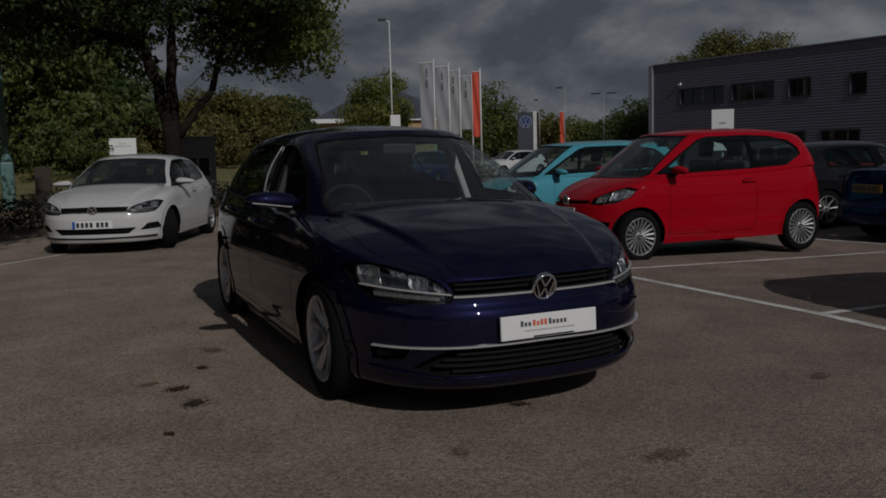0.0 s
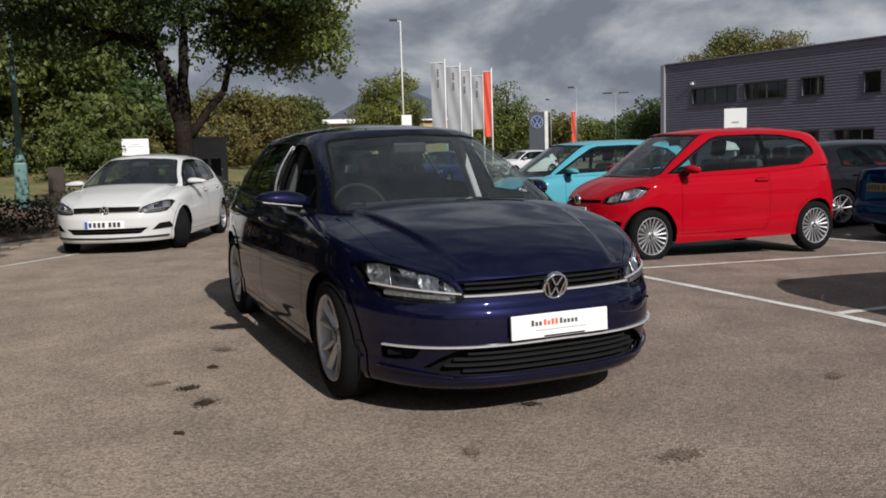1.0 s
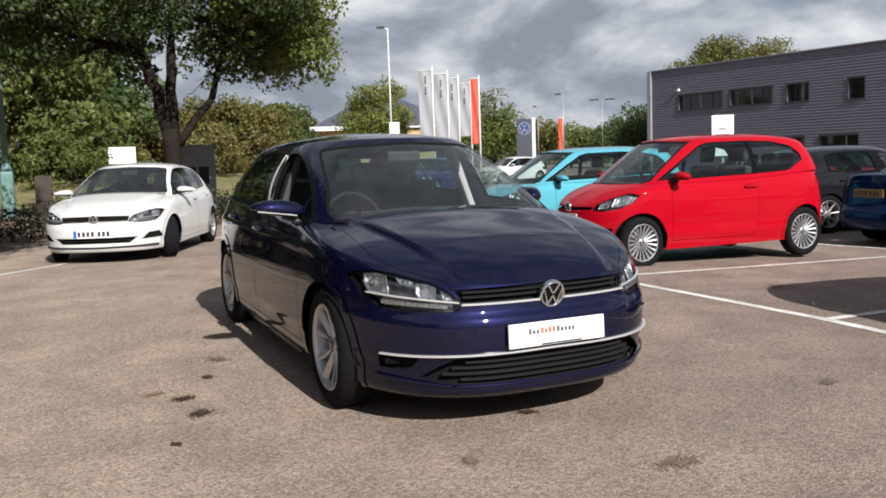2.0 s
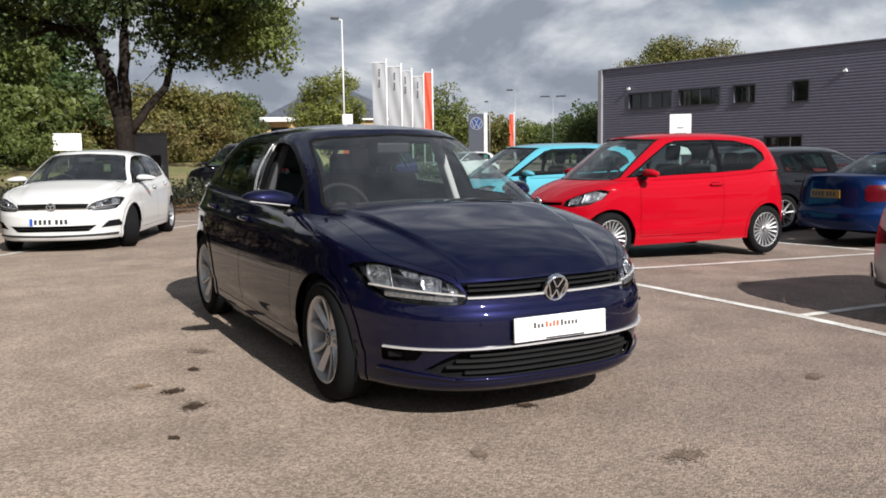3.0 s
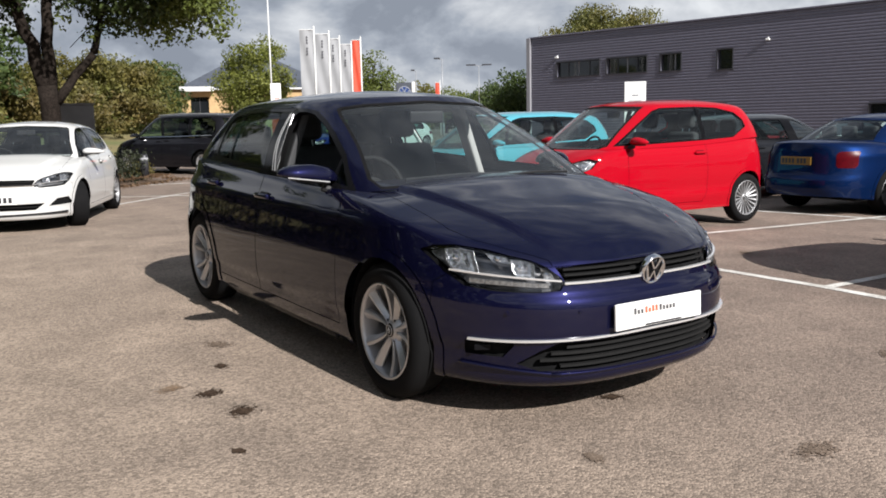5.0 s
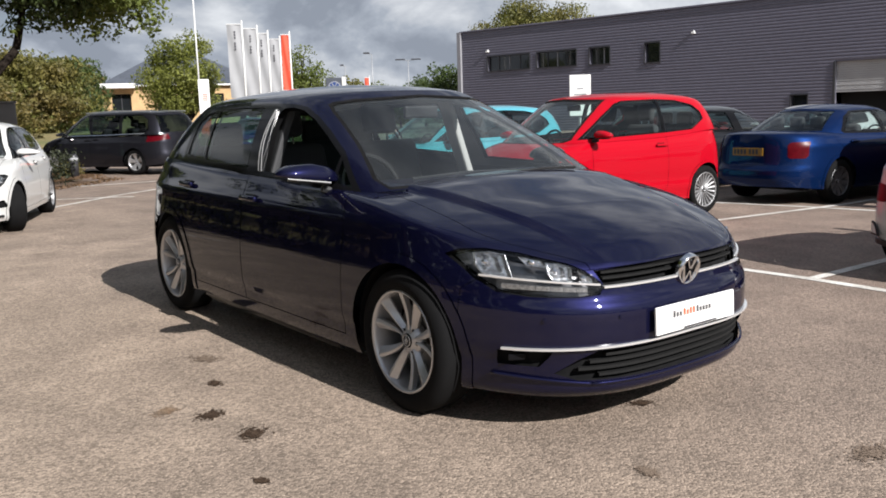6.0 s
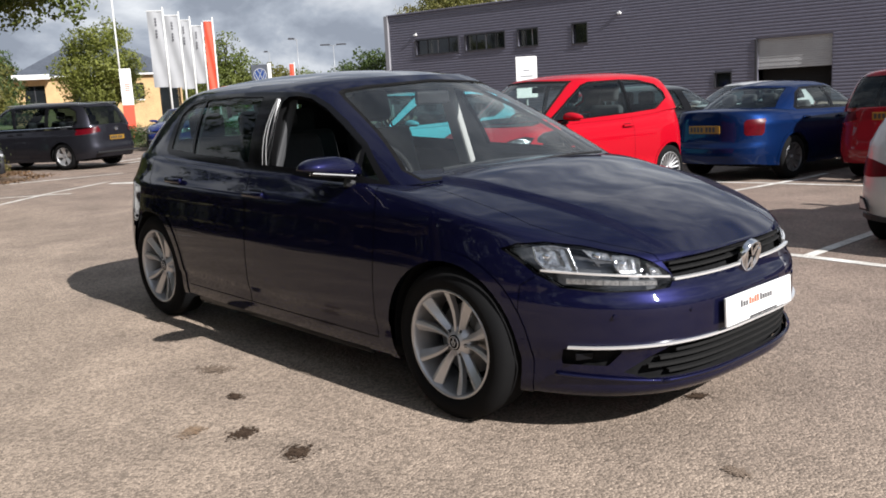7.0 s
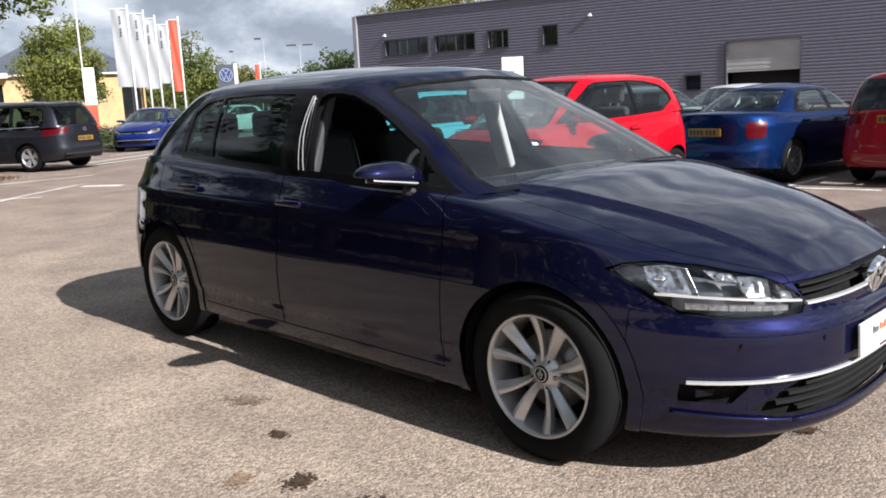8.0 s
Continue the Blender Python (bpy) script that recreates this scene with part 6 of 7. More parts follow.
silver, _, _, _ = car("hatchback_car", pose(5.53, -2.07, -0.07, 0, 0, 84.3), "pale silver hatchback parked tail-out in a bay", hatch_body, M["silver_paint"], silver_parts, 0.45, ("multi", 10))
rear_dress(silver, hatch_body, 0.50, 0.84)
for sd in (1, -1):
    x, z = 0.715, 0.375
    turn = math.degrees(math.atan2(hatch_body.rear_y(x + 0.03, z) - hatch_body.rear_y(x - 0.03, z), 0.06))
    f = part("rear_reflector", prism_bm([(-0.095, -0.046), (-0.02, 0.020), (0.02, 0.045), (0.085, 0.052), (0.09, -0.050)], -0.006, 0.006), M["plastic"], silver, "dark framed lens in the bumper")
    f.matrix_basis = pose(sd * x, hatch_body.rear_y(x, z) + 0.002, z, 0, 0, sd * turn) @ Matrix.Diagonal((sd, 1, 1, 1))
    part("lens", prism_bm([(-0.055, -0.032), (-0.01, 0.012), (0.02, 0.030), (0.072, 0.036), (0.075, -0.036)], -0.009, 0.009), M["silver_paint"], f)
pts = [Vector((x, hatch_body.rear_y(x, 0.275) + 0.002, 0.275)) for x in np.linspace(-0.78, 0.78, 25)]
nrm = [Vector((p.x * 0.6, 1.0 - abs(p.x) * 0.6, 0)).normalized() for p in pts]
part("bumper_groove", ribbon(pts, nrm, 0.045, 0.008), M["plastic"], silver)
part("rear_diffuser", box_bm(1.0, 0.06, 0.08, (0, hatch_body.rear_y(0, 0.3) - 0.05, 0.17), bevel=0.02), M["plastic"], silver)

# parked cars further back
far = [("hatchback_car", pose(11.0, 5.45, -0.15, 0, 0, 84.3), "black hatchback parked behind the red city car", M["black_paint"], 1.0),
       ("hatchback_car", pose(15.6, 9.6, -0.15, 0, 0, 84), "dark red hatchback in the far row of bays", M["maroon"], 0.98),
       ("hatchback_car", pose(15.8, 6.2, -0.15, 0, 0, -96), "silver hatchback in the far row of bays", M["silver_paint"], 0.97),
       ("hatchback_car", pose(20.5, 35.0, 0, 0, 0, -80), "white hatchback parked far off beyond the bays", M["white_paint"], 0.97),
       ("coupe_car", pose(11.48, 25.42, 0, 0, 0, -46), "bright blue coupe parked by the exit hedge", M["bright_blue"], 0.98),
       ("hatchback_car", pose(12.9, 28.5, 0, 0, 0, -50), "yellow-green hatchback parked behind the blue coupe", M["yellow_paint"], 0.95)]
first = None
for nm, m, lb, pt, sc in far:
    if first is None:
        first, _, _, _ = car(nm, m @ Matrix.Scale(sc, 4), lb, hatch_body, pt, hatch_tail, 0.3, ("multi", 8))
        continue
    o = copy_thing(first, m @ Matrix.Scale(sc, 4))
    o.scale = (sc, sc, sc)
    o.name = nm
    o["label"] = lb
    for ch in o.children_recursive:
        if ch.type == "MESH" and ch.data.materials and ch.data.materials[0] == M["black_paint"]:
            ch.data = ch.data.copy()
            ch.data.materials[0] = pt

# ---- planting ----


def leaf_mesh(name, points, out_dirs, size, rng, material, parent=None, label=""):
    """Many separate small leaves, each a bent four-cornered blade, at the given points."""
    n = len(points)
    d = out_dirs + rng.normal(0, 0.55, (n, 3))
    d /= np.linalg.norm(d, axis=1)[:, None] + 1e-9
    r = rng.normal(0, 1, (n, 3))
    a = np.cross(d, r)
    a /= np.linalg.norm(a, axis=1)[:, None] + 1e-9
    b = np.cross(d, a)
    s = (size * rng.uniform(0.6, 1.35, n))[:, None]
    v = np.empty((n, 4, 3))
    v[:, 0] = points - a * s * 0.6
    v[:, 1] = points - b * s * 0.36 - d * s * 0.10
    v[:, 2] = points + a * s * 0.6
    v[:, 3] = points + b * s * 0.36 - d * s * 0.10
    idx = np.arange(n * 4).reshape(n, 4)
    me = bpy.data.meshes.new(name)
    me.from_pydata(v.reshape(-1, 3).tolist(), [], idx.tolist())
    me.materials.append(material)
    ob = new(name, me)
    if parent is not None:
        ob.parent = parent
    if label:
        ob["label"] = label
    return ob


def clump_points(centers, radii, per, rng, flat=0.8):
    """Points near the skins of many soft clumps, and the directions outwards."""
    pts, dirs = [], []
    for c, r in zip(centers, radii):
        k = max(4, int(per * r * r))
        d = rng.normal(0, 1, (k, 3))
        d /= np.linalg.norm(d, axis=1)[:, None]
        rad = r * rng.uniform(0.35, 1.0, k) ** 0.5 * (1 + 0.18 * np.sin(d[:, 0] * 5 + d[:, 1] * 7))
        p = d * rad[:, None]
        p[:, 2] *= flat
        pts.append(p + np.array(c))
        dirs.append(d)
    return np.concatenate(pts), np.concatenate(dirs)


def limb(bm, a, b, r0, r1, rng, bend=0.12, n=6):
    a, b = Vector(a), Vector(b)
    ln = (b - a).length
    pts = []
    for i in range(n + 1):
        t = i / n
        p = a.lerp(b, t)
        k = math.sin(t * math.pi) * bend * ln
        p += Vector((rng.normal(0, 0.35) * k, rng.normal(0, 0.35) * k, abs(rng.normal(0, 0.4)) * k))
        pts.append(p)
    tube_bm(pts, [r0 + (r1 - r0) * i / n for i in range(n + 1)], 9, bm)
    return pts


def big_tree():
    """The spreading tree at the edge of the bays: a forked trunk and a broad open crown."""
    rng = np.random.default_rng(5)
    tree = thing("tree", pose(1.05, 18.7, 0), "broad maple-like tree with a forked dark trunk and green leaves", "tree")
    bm = bmesh.new()
    tube_bm([(0.02, 0, -0.1), (0.0, 0, 0.25), (-0.03, 0.0, 1.0), (-0.04, 0, 1.9), (-0.08, 0, 2.35)], [0.36, 0.265, 0.225, 0.235, 0.23], 12, bm)
    main = [((-0.10, 0.0, 2.2), (-0.62, 0.1, 4.4), 0.185, 0.125), ((0.0, 0, 2.2), (0.12, 0.2, 4.6), 0.17, 0.12), ((0.12, -0.05, 1.95), (1.05, -0.15, 3.15), 0.125, 0.095), ((1.05, -0.15, 3.15), (1.42, -0.2, 4.5), 0.095, 0.06)]
    tips = []
    for a, b, r0, r1 in main:
        limb(bm, a, b, r0, r1, rng, 0.05)
        tips.append((b, r1))
    ends = []
    goals = [(-4.6, 0.5, 5.2), (-3.4, -2.2, 6.0), (-2.0, 2.6, 7.0), (-1.2, -1.5, 8.2), (0.4, 1.0, 9.0), (1.6, -2.2, 7.6), (2.4, 2.2, 7.2), (3.1, -0.6, 6.2), (3.7, 0.4, 5.2), (2.4, -2.6, 5.3), (-2.4, -2.8, 4.8), (1.7, -0.3, 4.6), (-3.9, 2.2, 4.5), (3.3, 1.8, 4.9)]
    for g in goals:
        tip, r = min(tips, key=lambda q: (Vector(q[0]) - Vector(g)).length)
        pts = limb(bm, tip, g, r * 0.75, 0.025, rng, 0.10)
        ends.append(g)
        for p in pts[2:]:
            for _ in range(2):
                e = Vector(p) + Vector((rng.normal(0, 0.75), rng.normal(0, 0.75), rng.normal(0.1, 0.55)))
                limb(bm, p, e, 0.022, 0.008, rng, 0.08, 3)
                ends.append(tuple(e))
    part("trunk", bm, M["bark"], tree, smooth=True)
    centers, radii = [], []
    for e in ends:
        for _ in range(3):
            c = np.array(e) + rng.normal(0, 0.42, 3)
            if c[2] < (4.85 if rng.uniform() > 0.35 else 4.2) - (0.42 if c[0] > 0 else 0.14) * max(0.0, abs(c[0]) - 1.2) + 0.3 * math.sin(c[0] * 2.1):
                continue
            centers.append(c)
            radii.append(rng.uniform(0.32, 0.72))
    extra = rng.normal(0, 1, (260, 3))
    for q in extra:
        q = q / np.linalg.norm(q)
        c = np.array((0.0, 0, 6.0)) + q * np.array((4.2, 4.2, 2.9)) * rng.uniform(0.72, 1.0)
        if c[2] > 5.3 - (0.40 if c[0] > 0 else 0.16) * max(0.0, abs(c[0]) - 1.2) and noise.noise(Vector(c) * 0.55) > -0.14:
            centers.append(c)
            radii.append(rng.uniform(0.4, 0.85))
    # drooping sprays on the sunny rim
    for ang in np.linspace(0, math.tau, 34):
        c = np.array((math.cos(ang) * 4.0, math.sin(ang) * 4.0, rng.uniform(4.0, 5.0) + (0.9 if abs(math.cos(ang)) < 0.6 else 0.6 if math.cos(ang) < 0 else 0)))
        centers.append(c)
        radii.append(rng.uniform(0.3, 0.6))
    # small sprays that hang below the fork
    for q in ((0.55, -0.2, 4.35), (0.85, -0.3, 4.2), (1.25, -0.2, 4.25), (1.55, -0.3, 4.1), (1.75, -0.2, 4.3), (1.15, -0.3, 3.75), (1.5, -0.25, 3.6), (1.75, -0.3, 3.8), (0.95, -0.2, 3.5), (0.45, 0.1, 4.0), (-1.6, -0.5, 4.0), (-2.0, -0.6, 4.2), (-2.4, -0.5, 3.8), (-0.75, -0.1, 4.3), (-1.15, 0.0, 4.45), (1.0, 0.2, 4.45)):
        centers.append(np.array(q) + rng.normal(0, 0.08, 3))
        radii.append(rng.uniform(0.2, 0.32))
    # leaf colours carry shade: deep green within, turned yellow-green on one side's sunlit rim
    sunlit_turned = [c[0] > 2.3 + 0.5 * math.sin(c[2] * 2.0 + c[1]) or (c[2] < 5.4 and noise.noise(Vector(c) * 0.8) > 0.28) for c in centers]
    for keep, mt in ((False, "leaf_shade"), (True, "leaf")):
        chosen = [i for i, q in enumerate(sunlit_turned) if q == keep]
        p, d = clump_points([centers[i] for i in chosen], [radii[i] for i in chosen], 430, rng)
        leaf_mesh("crown", p, d, 0.115, rng, M[mt], tree, "yellow-green outer leaves, paler to look sunlit" if keep else "")
    return tree


def small_tree(at, height, width, material, seed, label, leaf=0.3, per=60.0, trunk_h=None, group=""):
    """A tree further off: trunk, limbs and a crown of leaf clumps with gaps."""
    rng = np.random.default_rng(seed)
    tree = thing("tree", pose(*at), label, "tree", group)
    th = trunk_h if trunk_h is not None else height * 0.22
    bm = bmesh.new()
    tube_bm([(0, 0, -0.2), (0, 0, th), (0.1, 0, height * 0.5), (0.05, 0, height * 0.85)], [0.035 * height, 0.028 * height, 0.018 * height, 0.004 * height], 8, bm)
    cz, rz = (height + th) / 2, (height - th) / 2
    centers, radii = [], []
    for _ in range(46):
        q = rng.normal(0, 1, 3)
        q /= np.linalg.norm(q)
        k = rng.uniform(0.45, 0.95)
        c = np.array((q[0] * width / 2 * k, q[1] * width / 2 * k, cz + q[2] * rz * k))
        centers.append(c)
        radii.append(rng.uniform(0.13, 0.27) * width * (1.15 - 0.4 * abs(q[2])))
    for c in centers[:12]:
        limb(bm, (0, 0, th + (c[2] - th) * 0.35), tuple(c), 0.012 * height, 0.003 * height, rng, 0.05, 4)
    part("trunk", bm, M["bark"], tree, smooth=True)
    p, d = clump_points(centers, radii, per, rng)
    leaf_mesh("crown", p, d, leaf, rng, material, tree)
    return tree


def tree_belt(name, spots, material, seed, label, leaf=0.35, per=9.0):
    """A thick belt of bushes and trees that grow into one another: (x, y, base, width, height) each."""
    rng = np.random.default_rng(seed)
    centers, radii = [], []
    for x, y, base, w, h in spots:
        for _ in range(int(26 + 3 * h)):
            u, v = rng.uniform(-0.5, 0.5, 2)
            t = rng.uniform(0.0, 1.0) ** 0.75
            shrink = math.sqrt(max(0.05, 1 - t ** 2.4))
            centers.append((x + u * w * shrink, y + v * w * shrink, base + t * h * 0.93))
            radii.append(rng.uniform(0.09, 0.2) * (w + h) * 0.5)
    p, d = clump_points(centers, radii, per, rng)
    p[:, 2] = np.maximum(p[:, 2], 0.05)
    ob = leaf_mesh(name, p, d, leaf, rng, material)
    return tagged(ob, label, "trees", kind="stuff")


def at_bearing(eye, deg, dist):
    a = radians(deg)
    return eye[0] + dist * math.sin(a), eye[1] + dist * math.cos(a)


E0, E8 = (-2.08, -5.61), (-3.14, -3.16)

# grass bank and planting bed
bm = bmesh.new()
gx, gy = np.linspace(-90, 13, 30), [27.5, 29, 32, 36, 41, 47, 54, 62, 75, 100]
hz = [0.0, 0.05, 0.16, 0.35, 0.62, 0.9, 1.05, 1.1, 1.1, 1.1]
rows = [[bm.verts.new((x, y + 0.06 * x, h + 0.012 + 0.05 * noise.noise(Vector((x * 0.3, y * 0.3, 0))))) for x in gx] for y, h in zip(gy, hz)]
for r0, r1 in zip(rows, rows[1:]):
    for i in range(len(gx) - 1):
        bm.faces.new((r0[i], r0[i + 1], r1[i + 1], r1[i]))
tagged(mesh_object("grass_bank", bm, M["grass"], smooth=True), "dry tan and green grass bank beside the road", "grass", kind="structure")

BED = [(3.55, 16.9), (3.05, 18.6), (2.55, 21.0), (2.2, 25.2), (-26, 25.2), (-26, -12.0)]
bm = bmesh.new()
vs = [bm.verts.new((x, y, 0.07)) for x, y in BED]
bm.faces.new(vs)
bmesh.ops.triangulate(bm, faces=bm.faces[:])
bmesh.ops.subdivide_edges(bm, edges=bm.edges[:], cuts=6, use_grid_fill=True)
for v in bm.verts:
    v.co.z += 0.06 * noise.noise(v.co * 0.6)
    if v.is_boundary and v.co.x > -0.6:
        v.co.z = -0.02
tagged(mesh_object("planting_bed", bm, M["soil"], smooth=True), "planting bed of bare soil and fallen brown leaves", "soil", kind="structure")
kerb = thing("kerb", pose(0, 0, 0), "concrete kerb stones along the planting bed", "kerb", kind="structure")
kerb_mesh = None
edge_pts = [(-26, -12.0), (3.55, 16.9), (3.05, 18.6), (2.55, 21.0), (2.2, 25.2)]
for (ax, ay), (bx, by) in zip(edge_pts, edge_pts[1:]):
    a, b = Vector((ax, ay, 0)), Vector((bx, by, 0))
    n = int((b - a).length / 0.915)
    ang = math.degrees(math.atan2(by - ay, bx - ax))
    for i in range(n):
        p = a.lerp(b, (i + 0.5) / n)
        if p.x < -8 or p.x > -0.6:
            continue
        if kerb_mesh is None:
            ob = part("kerb_stone", box_bm(0.905, 0.125, 0.075, bevel=0.018), M["kerb"], kerb)
            kerb_mesh = ob.data
        else:
            ob = new("kerb_stone", kerb_mesh)
            ob.parent = kerb
        ob.matrix_basis = pose(p.x, p.y, 0.0, 0, 0, ang)

maple = big_tree()
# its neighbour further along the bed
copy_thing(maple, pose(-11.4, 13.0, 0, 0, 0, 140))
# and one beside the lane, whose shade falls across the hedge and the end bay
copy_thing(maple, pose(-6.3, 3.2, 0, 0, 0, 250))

# low clipped hedge that borders the bays
rng = np.random.default_rng(9)
cs, rs = [], []
for i in range(150):
    t = i / 149
    c = Vector((2.35, 16.9, 0)).lerp(Vector((-13.0, 1.55, 0)), t)
    for _ in range(5):
        cs.append((c.x + 0.15 + rng.normal(0, 0.13), c.y - 0.15 + rng.normal(0, 0.13), rng.uniform(0.12, 0.68)))
        rs.append(rng.uniform(0.17, 0.28))
p, d = clump_points(cs, rs, 420, rng)
tagged(leaf_mesh("hedge", p, d, 0.06, rng, M["leaf_hedge"]), "low clipped hedge along the bays, its green darkened for shade", "hedge", kind="stuff")
# dry leaves on the bed
n = 6500
q = np.column_stack([rng.uniform(0.6, 4.3, n), rng.uniform(14.0, 19.8, n), np.full(n, 0.03)])
q = q[(q[:, 1] > q[:, 0] + 12.9 + rng.uniform(-0.35, 0.35, n)) & (q[:, 0] < 3.8 + rng.uniform(-0.3, 0.3, n) - (q[:, 1] - 17) * 0.25)]
q[:, 2] = np.where((q[:, 1] > q[:, 0] + 13.5) & (q[:, 0] < 3.4 - (q[:, 1] - 17) * 0.25), 0.12, 0.015)
tagged(leaf_mesh("fallen_leaves", q, np.tile((0, 0, 1.0), (len(q), 1)), 0.055, rng, M["leaf_litter"]), "brown fallen leaves scattered on the bed", "leaves", kind="stuff")
q = np.column_stack([rng.uniform(-7.5, -2.6, 500), rng.uniform(5.5, 10.0, 500), np.full(500, 0.012)])
q = q[(q[:, 1] < q[:, 0] + 13.2) & (q[:, 1] > q[:, 0] + 12.2)]
tagged(leaf_mesh("fallen_leaves", q, np.tile((0, 0, 1.0), (len(q), 1)), 0.06, rng, M["leaf_litter"]), "brown fallen leaves along the kerb", "leaves", kind="stuff")

# the belt of trees behind the road
rng = np.random.default_rng(21)


def belt_spots(b0, b1, dist, height, width, n, base=0.9):
    out = []
    for i in range(n):
        b = b0 + (b1 - b0) * (i + 0.5) / n
        x, y = at_bearing(E0, b + rng.normal(0, 0.15), dist + rng.normal(0, 2))
        out.append((x, y, base, width * rng.uniform(0.85, 1.2), height * rng.uniform(0.9, 1.1)))
    return out


tree_belt("tree_belt", belt_spots(-20, 1.0, 52, 8.6, 7, 10), M["leaf_mid"], 31, "tall green trees along the road", 0.30, 95)
tree_belt("tree_belt", belt_spots(1.0, 4.2, 56, 7.6, 6, 3), M["leaf_dark"], 32, "dark green trees along the road", 0.30, 95)
tree_belt("tree_belt", belt_spots(4.0, 13.4, 60, 4.6, 5, 10), M["leaf_olive"], 33, "olive and rusty autumn trees along the road", 0.20, 200)
tree_belt("tree_belt", belt_spots(6.0, 13.2, 57, 2.9, 4, 6), M["leaf_rust"], 34, "rust-tinged bushes before the tree belt", 0.19, 200)
tree_belt("tree_belt", belt_spots(12.6, 15.4, 80, 5.6, 3.8, 5), M["leaf_dark"], 35, "dark green bushes beside the office", 0.24, 120)
tree_belt("tree_belt", belt_spots(12.6, 16.4, 106, 7.2, 5.5, 4), M["leaf_olive"], 38, "olive trees behind the office", 0.34, 110)
bx, by = at_bearing(E0, 0.8, 46)
tree_belt("bush", [(bx, by, 0.6, 4.6, 2.9)], M["leaf_mid"], 36, "large rounded green bush on the bank", 0.15, 240)
bx, by = at_bearing(E0, 4.6, 48)
tree_belt("bush", [(bx, by, 0.7, 3.4, 2.0)], M["leaf_olive"], 37, "rounded yellow-green bush on the bank", 0.15, 240)

x, y = at_bearing(E0, 20.6, 58)
small_tree((x, y, 0), 7.0, 4.5, M["leaf_bright"], 41, "round-crowned light green tree before the office", 0.14, 480, 0.7)
x, y = at_bearing(E0, 28.0, 76)
small_tree((x, y, 0), 7.5, 5.2, M["leaf"], 42, "green tree behind the row of banners", 0.20, 130, 0.8)
for i, (b, dist, h, w, mname) in enumerate(((31.3, 96, 5.6, 5.5, "leaf_olive"), (33.0, 110, 5.4, 6, "leaf"), (34.6, 112, 4.8, 7, "leaf_bright"), (36.2, 104, 6.0, 6.5, "leaf_dark"), (37.7, 92, 6.8, 6, "leaf_dark"), (30.2, 120, 5.5, 7, "leaf"), (26.0, 105, 6.0, 7, "leaf"), (24.6, 115, 6.5, 7, "leaf_olive"))):
    x, y = at_bearing(E0, b, dist)
    small_tree((x, y, 0), h, w, M[mname], 60 + i, "distant green tree at the edge of the estate", 0.28, 70, 0.5, "distant trees")
for i, (b, dist, h, w) in enumerate(((41.0, 84, 10.6, 5.5), (43.2, 82, 12.2, 8), (45.6, 84, 11.6, 7))):
    x, y = at_bearing((-2.44, -5.31), b, dist)
    small_tree((x, y, 0), h, w, M["leaf_olive"], 80 + i, "tall olive-green tree rising behind the grey building", 0.20, 170, 3.0, "trees behind the building")
# woods that close the horizon all round
spots = []
for i in range(46):
    a = i * math.tau / 46
    r = 165 + rng.normal(0, 10)
    spots.append((r * math.sin(a), r * math.cos(a), 0, 22, 7 + rng.normal(0, 1.0)))
tree_belt("far_woods", spots, M["leaf_dark"], 90, "distant woods that ring the estate", 1.5, 5.0)
# unseen trees added at the side, near-black to darken the blue car's reflections
spots = []
for i in range(15):
    spots.append((-24 + rng.normal(0, 1), -26 + i * 3.6, 0, 5, 9.5 + rng.normal(0, 0.8)))
for i in range(7):
    spots.append((-24 + i * 2.3 + rng.normal(0, 0.6), 26.5 + i * 1.5 + rng.normal(0, 0.6), 0, 5, 9.0 + rng.normal(0, 0.8)))
tree_belt("tree_belt", spots, M["leaf_hedge"], 91, "added out-of-view dark trees that the car flank reflects", 0.35, 60)

# ---- grey clad building ----


